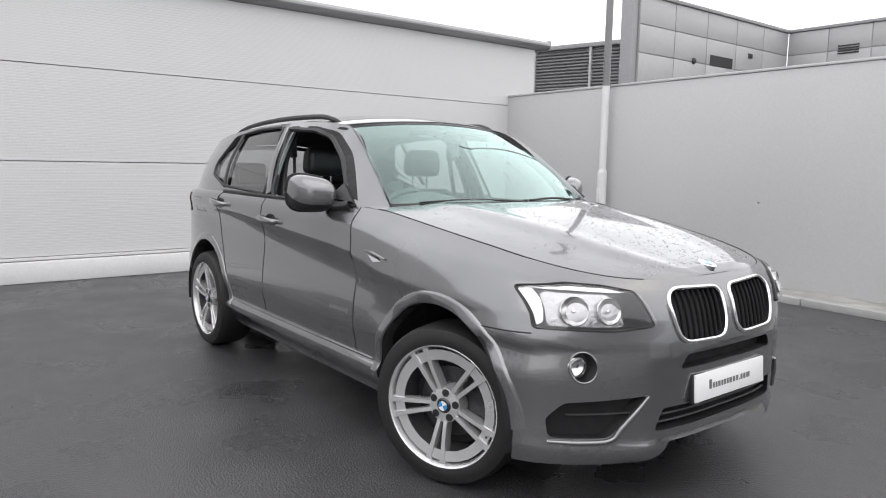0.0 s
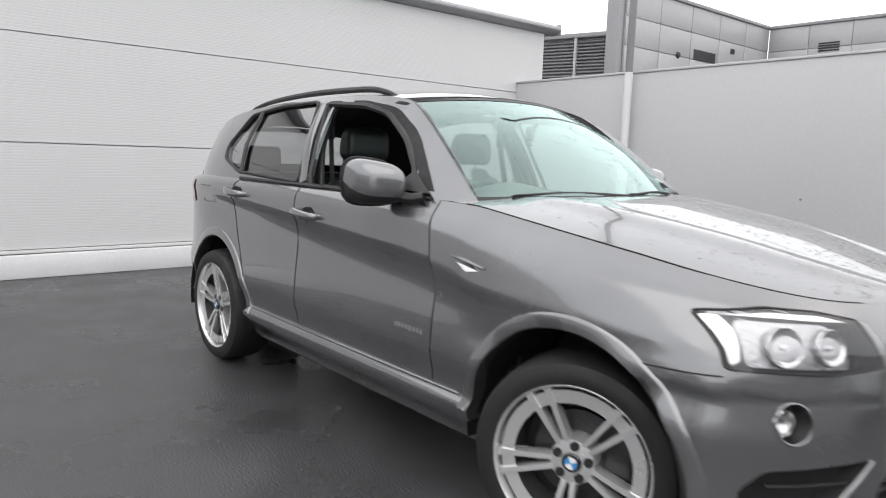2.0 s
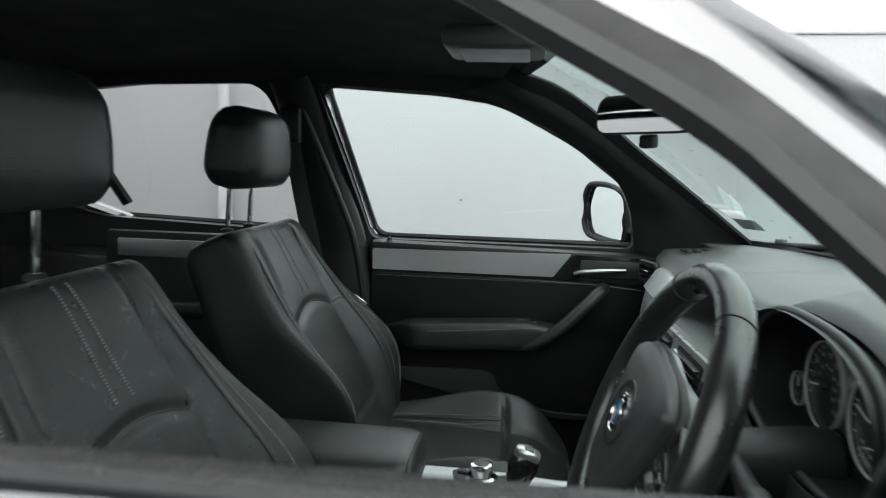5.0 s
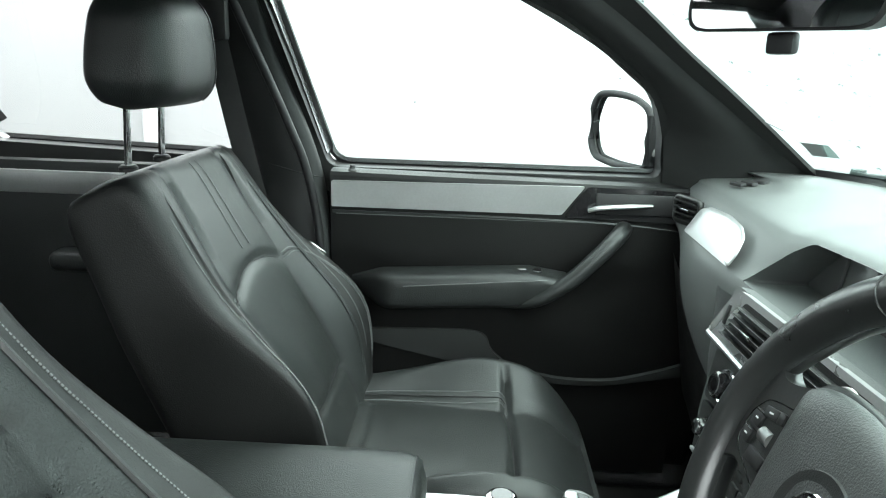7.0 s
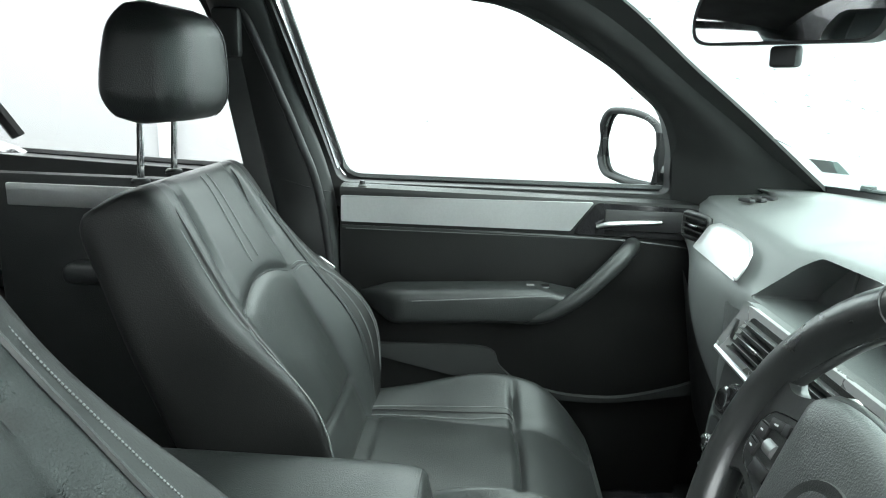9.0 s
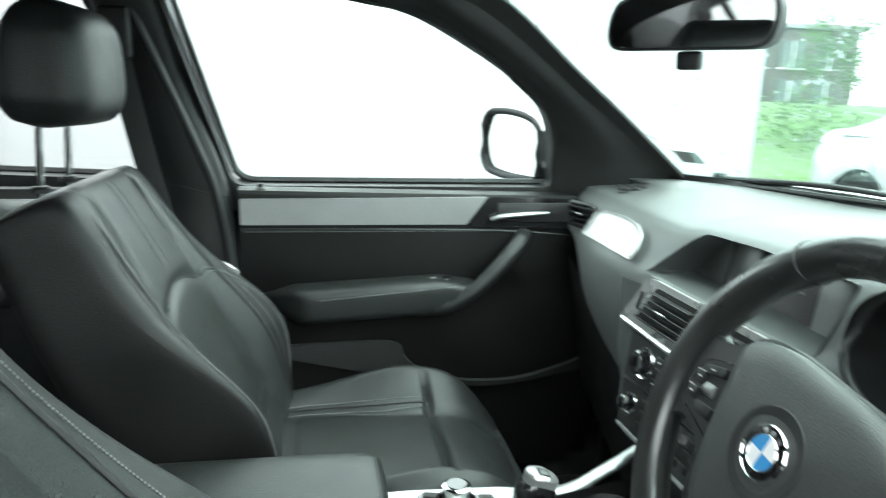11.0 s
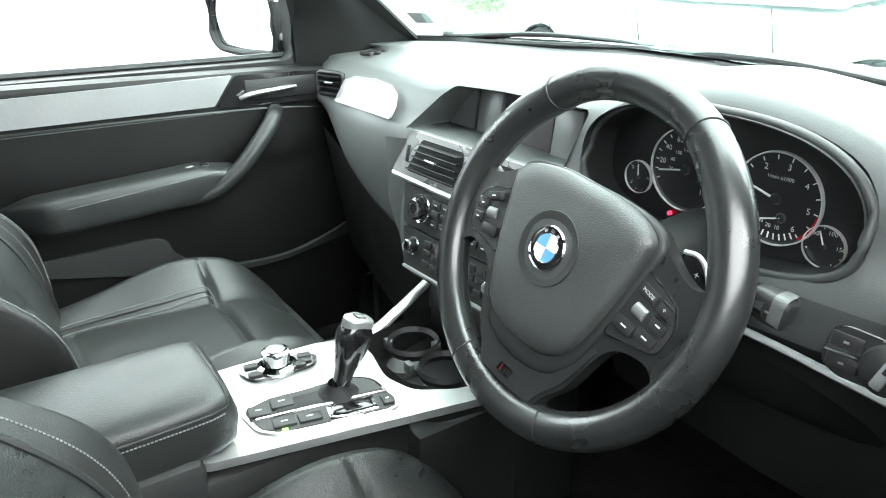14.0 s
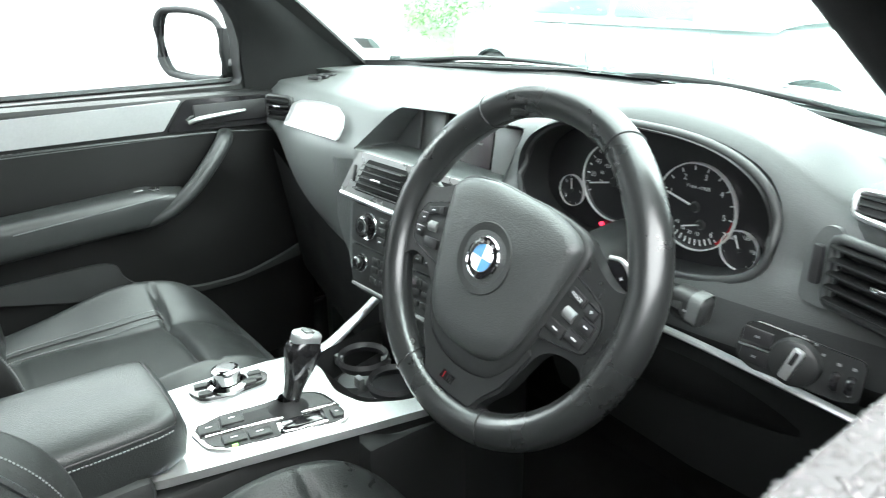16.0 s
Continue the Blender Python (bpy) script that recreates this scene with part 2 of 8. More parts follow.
def long_wall():
    """The clad wall behind the car: sheet panels with fine ribs, shadow joints, a plinth and an eaves gutter."""
    w = thing("wall_north", "white ribbed metal cladding wall with horizontal joints", "wall", kind="structure")
    part("backing", box(-5.35, -5.045, -16, 6.0, 0, 3.32), CLADDING, w)
    zs = [0.28, 1.327, 2.365, 3.34]
    for a, b in zip(zs, zs[1:]):
        for y0 in (-16.0,):
            y1 = 6.0
            bm = bmesh.new()
            n, rows = 2, []
            k = int((b - a) / 0.03)
            pts = [(-5.04, a + 0.004), (-5.0, a + 0.004)]
            for j in range(k):
                z = a + 0.012 + (b - a - 0.024) * j / k
                pts += [(-5.0, z), (-5.0, z + 0.02), (-5.0006, z + 0.024)]
            pts += [(-5.0, b - 0.006), (-5.04, b - 0.006)]
            va = [bm.verts.new((x, y0 + 0.002, z)) for x, z in pts]
            vb = [bm.verts.new((x, y1 - 0.002, z)) for x, z in pts]
            for j in range(len(pts) - 1):
                bm.faces.new((va[j], vb[j], vb[j + 1], va[j + 1]))
            part("panel", bm, CLADDING, w, smooth=False)
    part("plinth", box(-5.06, -4.93, -16, 5.42, 0, 0.235, 0.012), PLINTH, w, "white painted plinth at the wall's foot")
    part("drip_rail", box(-5.06, -4.965, -16, 5.42, 0.245, 0.275, 0.006), CLADDING, w)
    gut = surface(lambda u, v: (-5.02 + 0.16 * math.sin(v * math.pi * 0.9), -16 + 22.25 * u, 3.36 + 0.13 * (1 - math.cos(v * math.pi * 0.9)) / 2 * 1.2 - 0.02), 4, 8)
    part("gutter", solid(gut, 0.006), GUTTER, w, "grey rounded eaves gutter")
    part("gutter_end", box(-5.1, -4.87, 6.24, 6.256, 3.33, 3.5, 0.004), GUTTER, w)
    part("eaves", box(-5.5, -5.03, -16, 6.2, 3.33, 3.38, 0.01), GUTTER, w)
    bm = surface(lambda u, v: (-5.35 - 6 * u, -16 + 22.0 * v, 3.45 + 0.5 * u), 2, 2)
    part("roof", bm, GUTTER, w)


def fence_wall():
    w = thing("wall_east", "pale grey rendered boundary wall with a plain top", "wall", kind="structure")
    m = frame_axes((-5.05, 5.42, 0), (1, -0.045, 0), (0, 1, 0))
    part("wall", moved(box(0, 8.92, 0, 0.22, 0.0, 2.5, 0.012), m), FENCE, w)
    part("coping", moved(box(-0.02, 8.94, -0.015, 0.235, 2.5, 2.53, 0.008), m), FENCE, w)
    for k, (x, z) in enumerate(((6.3, 1.25), (4.6, 1.0), (7.4, 0.62), (2.2, 1.1), (8.3, 1.5))):
        part("fixing", moved(rod((x, 0.004, z), (x, -0.012, z), 0.012, 8), m), POST_GREY, w)
    k = thing("kerb", "low concrete kerb edging a strip of pale gravel", "kerb", kind="structure")
    for i in range(10):
        x0 = i * 0.915
        part("kerbstone", moved(box(x0 + 0.004, x0 + 0.911, -0.62, -0.50, -0.02, 0.075, 0.014), m), KERB, k)
    bm = surface(lambda u, v: m @ Vector((9.05 * u, -0.5 + 0.5 * v, 0.055 + 0.012 * noise.noise((u * 120, v * 8, 0)))), 220, 14)
    tagged(link("gravel", bm, GRAVEL), "strip of pale gravel along the boundary wall", "gravel", kind="stuff")


def lamp_post():
    p = thing("lamp_post", "slim white lamp post with a darker upper tube", "lamp post", pose(-2.76, 5.19, 0))
    part("base_tube", rod((0, 0, 0), (0, 0, 1.3), 0.068, 20), POST_WHITE, p, "wider white base tube")
    part("collar", rod((0, 0, 1.3), (0, 0, 1.345), 0.068, 20, 0.054), POST_WHITE, p)
    part("shaft", rod((0, 0, 1.345), (0, 0, 2.5), 0.053, 20), POST_WHITE, p)
    part("upper_shaft", rod((0, 0, 2.5), (0, 0, 7.0), 0.05, 20), POST_GREY, p, "dark grey upper tube")
    part("door", box(-0.03, 0.03, -0.073, -0.06, 0.85, 1.08, 0.003), POST_WHITE, p)
    part("lantern", box(-0.1, 0.1, -0.5, 0.06, 7.0, 7.09, 0.03), POST_GREY, p)


long_wall()
fence_wall()
lamp_post()


def back_building():
    """The grey panel-clad building beyond the wall, with a louvred plant screen beside it."""
    b = thing("office_building", "grey panel-clad commercial building with flat parapet roof", "building")
    top = 9.0

    def face(m, n, cols, name):
        part("wall", moved(box(0, n, 0, 0.5, 0, top - 0.05), m), PANEL_GREY, b, smooth=False)
        for i in range(cols):
            for z0, z1 in ((3.6, 5.05), (5.05, 6.5), (6.5, 7.75), (7.75, top)):
                part("panel", moved(box(n * i / cols + 0.02, n * (i + 1) / cols - 0.02, -0.05, -0.001, z0 + 0.02, z1 - 0.02, 0.012), m), PANEL_GREY, b)
        part("parapet_cap", moved(box(-0.06, n + 0.06, -0.14, 0.6, top - 0.01, top + 0.15, 0.02), m), LOUVRE_GREY, b)

    m1 = frame_axes((-16.35, 23.75, 0), (0, 1, 0), (-1, 0, 0))
    m2 = frame_axes((-16.3, 37.2, 0), (1, 0, 0), (0, 1, 0))
    face(m1, 13.4, 5, "a")
    face(m2, 6.5, 3, "b")
    part("end_wall", box(-17.0, -16.38, 23.3, 23.7, 0, 9.1, 0.02), LOUVRE_GREY, b, "darker corner fin")
    part("wing_end", box(-9.85, -9.75, 37.2, 44, 0, 9.0), PANEL_GREY, b)
    part("window", moved(box(5.7, 7.75, -0.07, -0.045, 6.5, 7.0), m1), BLACK_TRIM, b, "dark window opening")
    part("wall_lamp", moved(lathe([(0, 0.1), (0.12, 0.08), (0.16, 0)], 20), m1 @ pose(4.3, -0.05, 6.55, 90)), BLACK_TRIM, b, "round wall lamp")
    part("vent", moved(box(9.25, 9.65, -0.08, -0.045, 7.2, 7.45), m1), BLACK_TRIM, b)
    for k in range(4):
        part("vent_slat", moved(box(2.7, 3.75, -0.09, -0.045, 7.55 + 0.13 * k, 7.62 + 0.13 * k), m2), BLACK_TRIM, b)
    s = thing("plant_screen", "grey horizontal louvred plant screen", "louvre screen")
    p, q = Vector((-23.0, 22.0, 0)), Vector((-16.7, 23.6, 0))
    d = (q - p).normalized()
    m = frame_axes(p, d, (-d.y, d.x, 0))
    n = (q - p).length
    part("backing", moved(box(0, n, 0.1, 0.3, 0, 6.9), m), LOUVRE_GREY, s)
    for k in range(26):
        part("slat", moved(moved(box(0, n, -0.09, 0.09, -0.02, 0.02), pose(0, 0, 3.0 + 0.15 * k, 35)), m), LOUVRE_GREY, s)
    part("top_rail", moved(box(-0.1, n + 0.1, -0.2, 0.35, 6.9, 7.1, 0.02), m), LOUVRE_GREY, s)
    for x in (1.6, 4.6):
        part("post", moved(box(x, x + 0.12, -0.16, 0.1, 0, 6.9), m), PANEL_GREY, s)


back_building()

# ---------------------------------------------------------------- the car's body shape
HALF, FRONT_X0, FRONT_A, FRONT_N = 0.935, 0.70, 1.53, 3.4
REAR_X0, REAR_A, REAR_N = -0.9, 1.47, 4.2
AXLE, HUB_Z, ARCH_R = 1.405, 0.352, 0.445


def crease_z(x):
    return pieces(x, [-1.95, -1.0, -0.13, 0.29, 0.69, 0.95, 1.5, 1.8], [1.09, 1.064, 1.006, 0.977, 0.945, 0.88, 0.845, 0.84])


def top_z(x):
    return pieces(x, [-2.4, -0.4, 0.6, 0.8, 1.0, 1.5, 1.85, 2.1, 2.26], [1.16, 1.16, 1.158, 1.152, 1.125, 1.05, 0.99, 0.95, 0.935])


def top_inset(x):
    return pieces(x, [-2.4, -1.2, 0.5, 0.75, 1.0, 1.5, 1.9, 2.26], [0.09, 0.055, 0.05, 0.11, 0.15, 0.165, 0.12, 0.08])


def side_inset(x, z):
    zt = top_z(x)
    tuck = pieces(x, [1.55, 1.75], [1.0, 0.25])
    zc = min(crease_z(x), zt - 0.05)
    dip = pieces(x, [-1.9, -1.2, 0.7, 1.0, 1.4], [0.3, 1.0, 1.0, 0.6, 0.3])
    low = 0.010 + 0.016 * (1 - dip)
    return pieces(z, [0.2, 0.28, 0.34, 0.40, 0.425, 0.47, 0.58, 0.70, zc - 0.13, zc - 0.05, zc - 0.006, zc + 0.02, zc + 0.02 + 0.55 * (zt - zc - 0.02), zt], [0.10 * tuck, 0.075 * tuck, 0.03 * tuck, 0.008, 0.034 * tuck, 0.030 * tuck, 0.007 * tuck, low + 0.004, 0.024 * dip + 0.006, 0.017 * dip + 0.002, 0.0, 0.004, 0.004 + 0.17 * (top_inset(x) - 0.004), top_inset(x)])


def flare(x, z):
    """How far the wing and bumper swell round the front wheel."""
    return pieces(x, [1.15, 1.45, 1.72, 1.86, 2.0, 2.12], [0.0, 0.012, 0.05, 0.07, 0.042, 0.0]) * pieces(z, [0.2, 0.72, 0.86, 0.97], [1.0, 1.0, 0.4, 0.0])


def front_inset(z):
    return pieces(z, [0.2, 0.25, 0.275, 0.31, 0.345, 0.5, 0.66, 0.76, 0.85, 0.93, 1.0], [0.07, 0.035, 0.014, 0.008, 0.02, 0.012, 0.0, 0.015, 0.04, 0.085, 0.15])


def rear_inset(z):
    return pieces(z, [0.2, 0.4, 0.55, 0.75, 0.95, 1.16], [0.14, 0.03, 0.0, 0.02, 0.07, 0.12])


def side_y(x, z):
    """Half the body's width at x and height z."""
    w = HALF - side_inset(x, z)
    if x > FRONT_X0:
        c = min((x - FRONT_X0) / (FRONT_A - front_inset(z)), 1)
        return w * (1 - c**FRONT_N) ** (1 / FRONT_N) + flare(x, z)
    if x < REAR_X0:
        c = min((REAR_X0 - x) / (REAR_A - rear_inset(z)), 1)
        return w * (1 - c**REAR_N) ** (1 / REAR_N)
    return w


def nose_x(y, z):
    """How far ahead the body reaches at y and height z."""
    lo, hi = 1.5, FRONT_X0 + FRONT_A - front_inset(z)
    for _ in range(18):
        mid = (lo + hi) / 2
        lo, hi = (mid, hi) if side_y(mid, z) > abs(y) else (lo, mid)
    return (lo + hi) / 2


def on_contour(kind, s, z):
    if kind == "front":
        a = FRONT_A - front_inset(z)
        x = FRONT_X0 + a * max(math.cos(s), 0) ** (2 / FRONT_N)
        return x, (HALF - side_inset(x, z)) * math.sin(s) ** (2 / FRONT_N) + flare(x, z) * min(1, s / 0.2)
    if kind == "rear":
        a = REAR_A - rear_inset(z)
        x = REAR_X0 - a * max(math.cos(s), 0) ** (2 / REAR_N)
        return x, (HALF - side_inset(x, z)) * math.sin(s) ** (2 / REAR_N)
    return s, HALF - side_inset(s, z)


STATIONS = [("front", t) for t in np.linspace(0, math.pi / 2, 64).tolist()] + [("side", x) for x in np.linspace(FRONT_X0, REAR_X0, 34)[1:].tolist()] + [("rear", t) for t in np.linspace(math.pi / 2, 0, 40)[1:].tolist()]
LEVELS = 40


def body_point(k, j):
    kind, s = STATIONS[k]
    x, y = on_contour(kind, s, 0.4)
    zb, zt = (pieces(y, [0.36, 0.43], [0.325, 0.25]) if kind == "front" else 0.25), top_z(x)
    z = zb + (zt - zb) * j / LEVELS
    for _ in range(2):
        x, y = on_contour(kind, s, z)
        z = zb + (top_z(x) - zb) * j / LEVELS
    return Vector((x, y, z))


def cut_hole(bm, outline, axis, keep=lambda c: True):
    """Cuts a convex outline through a sheet along an axis ('x': outline in y, z; 'y': in x, z) and takes the piece out."""
    ia, ib = ((1, 2) if axis == "x" else (0, 2))
    pts = [Vector(p) for p in outline]
    mid = sum(pts, Vector((0, 0))) / len(pts)
    lo = Vector((min(p.x for p in pts) - 0.05, min(p.y for p in pts) - 0.05))
    hi = Vector((max(p.x for p in pts) + 0.05, max(p.y for p in pts) + 0.05))

    def inside_box(f):
        c = f.calc_center_median()
        return keep(c) and lo.x < c[ia] < hi.x and lo.y < c[ib] < hi.y

    planes = []
    for p, q in zip(pts, pts[1:] + pts[:1]):
        d = q - p
        n = Vector((d.y, -d.x))
        if n.dot(mid - p) > 0:
            n = -n
        co, no = [0, 0, 0], [0, 0, 0]
        co[ia], co[ib], no[ia], no[ib] = p.x, p.y, n.x, n.y
        planes.append((Vector(co), Vector(no).normalized()))
        some = [f for f in bm.faces if inside_box(f)]
        geom = list({e for f in some for e in f.edges} | {v for f in some for v in f.verts}) + some
        bmesh.ops.bisect_plane(bm, geom=geom, plane_co=co, plane_no=no, dist=1e-5)
    gone = [f for f in bm.faces if keep(c := f.calc_center_median()) and all((c - co).dot(no) < 0 for co, no in planes)]
    bmesh.ops.delete(bm, geom=gone, context="FACES")


def circle(cx, cz, r, n=32):
    return [(cx + r * math.cos(2 * math.pi * k / n), cz + r * math.sin(2 * math.pi * k / n)) for k in range(n)]


# openings in the nose, as outlines in y (to the car's right taken positive here) and z
KIDNEY = rounded([(0.03, 0.905), (0.325, 0.918), (0.374, 0.878), (0.350, 0.762), (0.315, 0.716), (0.075, 0.710), (0.036, 0.745)], 0.045)
INTAKE_SIDE = rounded([(0.475, 0.522), (0.754, 0.50), (0.80, 0.436), (0.79, 0.360), (0.604, 0.362)], 0.02)
INTAKE_LOW = rounded([(-0.40, 0.462), (0.40, 0.462), (0.43, 0.372), (-0.43, 0.372)], 0.02)
INTAKE_TOP = rounded([(-0.30, 0.668), (0.30, 0.668), (0.335, 0.612), (-0.335, 0.612)], 0.02)
FOG = [(0.704 + 0.042 * math.cos(2 * math.pi * k / 24), 0.638 + 0.058 * math.sin(2 * math.pi * k / 24)) for k in range(24)]

car = thing("car", "dark grey metallic compact SUV parked with driver's window open", "car")


def belt_drop(x, z):
    """The passenger side's window line lies a little lower."""
    return 0.046 * pieces(z, [0.95, 1.0, 1.16], [0.0, 0.0, 1.0]) * pieces(x, [-1.6, -1.3, 0.62, 0.70], [0.0, 1.0, 1.0, 0.0])


def body_shell():
    """The lower body, mirrored about the middle, cut for wheels and openings, split into panels."""
    bm = bmesh.new()
    n = len(STATIONS)
    for s in (-1, 1):
        g = [[bm.verts.new((p.x, s * p.y, p.z - (belt_drop(p.x, p.z) if s > 0 else 0))) for p in (body_point(k, j) for j in range(LEVELS + 1))] for k in range(n)]
        for k in range(n - 1):
            for j in range(LEVELS):
                q = (g[k][j], g[k + 1][j], g[k + 1][j + 1], g[k][j + 1])
                bm.faces.new(q if s < 0 else q[::-1])
    bmesh.ops.remove_doubles(bm, verts=bm.verts, dist=1e-4)
    for s in (-1, 1):
        on_side = lambda c, s=s: c.y * s > 0.55
        for x in (AXLE, -AXLE):
            cut_hole(bm, circle(x, HUB_Z, ARCH_R, 40), "y", on_side)
        ahead = lambda c, s=s: c.x > 1.5 and c.y * s > -0.02
        for outline in (KIDNEY, INTAKE_SIDE, FOG):
            cut_hole(bm, [(s * y, z) for y, z in outline], "x", ahead)
    for outline in (INTAKE_LOW, INTAKE_TOP):
        cut_hole(bm, outline, "x", lambda c: c.x > 1.5)

    def gap_front(z):
        return pieces(z, [0.2, 0.6, 0.93, 1.16], [0.73, 0.745, 0.735, 0.68])

    def gap_rear(z):
        return pieces(z, [0.2, 0.45, 0.75, 0.9, 1.16], [-0.92, -0.93, -1.06, -1.12, -1.13])

    def panel_of(c):
        side = "l" if c.y > 0 else "r"
        if c.x > 1.69 and c.z < 0.752 or c.x > 2.02:
            return "front_bumper", ""
        if c.x > gap_front(c.z):
            return "front_wing", side
        if c.z < 0.415:
            return "sill_panel", side
        if c.x > -0.367:
            return "front_door", side
        if c.x > gap_rear(c.z):
            return "rear_door", side
        if c.x < -1.85 and c.z < 0.72:
            return "rear_bumper", ""
        return "rear_wing", side

    # cut the sheet along the door gaps, so that the panels end in clean edges
    for x, zs in ((0.71, None), (-0.367, None)):
        bmesh.ops.bisect_plane(bm, geom=bm.verts[:] + bm.edges[:] + bm.faces[:], plane_co=(-0.367, 0, 0) if x < 0 else (0.738, 0, 0.78), plane_no=(1, 0, 0) if x < 0 else (1, 0, 0.06), dist=1e-5)
    bmesh.ops.bisect_plane(bm, geom=bm.verts[:] + bm.edges[:] + bm.faces[:], plane_co=(0, 0, 0.415), plane_no=(0, 0, 1), dist=1e-5)
    some = [f for f in bm.faces if f.calc_center_median().x > 1.5]
    bmesh.ops.bisect_plane(bm, geom=list({e for f in some for e in f.edges} | {v for f in some for v in f.verts}) + some, plane_co=(0, 0, 0.752), plane_no=(0, 0, 1), dist=1e-5)
    groups = {}
    for f in bm.faces:
        groups.setdefault(panel_of(f.calc_center_median()), []).append(f)
    made = {}
    for key, faces in groups.items():
        one = bmesh.new()
        vmap = {}
        for f in faces:
            vs = []
            for v in f.verts:
                if v not in vmap:
                    vmap[v] = one.verts.new(v.co)
                vs.append(vmap[v])
            one.faces.new(vs)
        made[key] = part(key[0], one, PAINT, car, sharp=50)
    bm.free()
    return made


PANELS = body_shell()


def seam(pts, name="seam", r=0.0028):
    return part(name, tube(pts, r, 6, 0), DARK, car)


def side_line(xz, s, out=0.0, n=14):
    """A line on the body's flank through points (x, z)."""
    flat = spline([(x, 0, z) for x, z in xz], n)
    return [Vector((p.x, s * (side_y(p.x, p.z) + out), p.z)) for p in flat]


for s in (-1, 1):
    seam(side_line([(0.682, 1.155), (0.715, 1.02), (0.738, 0.85), (0.744, 0.6), (0.735, 0.42)], s))
    seam(side_line([(-0.367, 1.158), (-0.367, 0.8), (-0.367, 0.42)], s))
    seam(side_line([(-1.10, 1.158), (-1.13, 1.0), (-1.10, 0.86), (-1.03, 0.72), (-0.945, 0.5), (-0.925, 0.42)], s))
    seam(side_line([(0.735, 0.417), (0.2, 0.417), (-0.3, 0.417), (-0.92, 0.417)], s))
    # glossy tube added to draw the sky's highlight along the sill
    part("sill_highlight", tube(side_line([(0.90, 0.432), (0.3, 0.428), (-0.3, 0.428), (-0.90, 0.432)], s, 0.002), 0.0075, 8, 0), PAINT_WET, car, "rounded glossy strip added along the sill to catch a sky highlight", sharp=60)
    seam(side_line([(1.68, 0.752), (1.80, 0.755), (1.90, 0.758)], s))


# ---------------------------------------------------------------- bonnet, roof, glass
def bonnet_z(x, f):
    """Height of the bonnet at x, f from 0 in the middle to 1 at its edge, with two raised creases."""
    crown = pieces(x, [0.75, 1.1, 1.6, 2.0, 2.2], [0.03, 0.055, 0.065, 0.045, 0.012])
    ridge = 0.012 * math.exp(-(((f - pieces(x, [0.75, 2.2], [0.62, 0.5])) / 0.10) ** 2)) * pieces(x, [0.75, 1.0, 1.9, 2.15], [0.6, 1, 1, 0.2])
    return crown * (1 - f**2.4) + ridge


def bonnet_point(u, v):
    # from the cowl (u = 0) to the nose
    x = 0.74 + (2.155 - 0.74) * math.sin(min(u, 0.75) * math.pi / 2) ** 0.9
    if u > 0.75:
        a = FRONT_A - front_inset(top_z(x))
        s0 = math.acos(((x - FRONT_X0) / a) ** (FRONT_N / 2))
        s = s0 * (1 - u) / 0.25
        for _ in range(3):
            x = FRONT_X0 + a * math.cos(s) ** (2 / FRONT_N)
            a = FRONT_A - front_inset(top_z(x))
    ye = side_y(min(x, FRONT_X0 + FRONT_A - front_inset(top_z(x))), top_z(x)) if u < 1 else 0.0
    f = 2 * v - 1
    bow = 0.20 * (1 - f * f) * (1 - u) ** 3
    return Vector((x + bow, f * ye, top_z(x) + bonnet_z(x, abs(f)) * min(1, (1 - u) * 6)))


part("bonnet", surface(bonnet_point, 60, 48), PAINT_WET, car, "rain-beaded grey metallic bonnet with two creases", sharp=60)
GUT_X = [-2.15, -1.9, -1.56, -1.0, -0.3, 0.0, 0.18, 0.5, 0.8]


def gutter_z(x):
    return pieces(x, GUT_X, [1.46, 1.53, 1.575, 1.608, 1.62, 1.61, 1.585, 1.378, 1.155])


def gutter_y(x):
    return pieces(x, GUT_X, [0.575, 0.61, 0.635, 0.66, 0.68, 0.660, 0.612, 0.668, 0.745])


def belt_y(x):
    return side_y(x, top_z(x)) if x < 0.6 else pieces(x, [0.6, 0.8], [side_y(0.6, top_z(0.6)), 0.785])


def upper_y(x, z):
    """Half the width of the glasshouse at x and height z."""
    zb, zg = top_z(x), gutter_z(x)
    t = min(max((z - zb) / max(zg - zb, 1e-3), 0), 1)
    return belt_y(x) + (gutter_y(x) - belt_y(x)) * t + 0.022 * math.sin(math.pi * t) * min(1, (zg - zb) / 0.3)


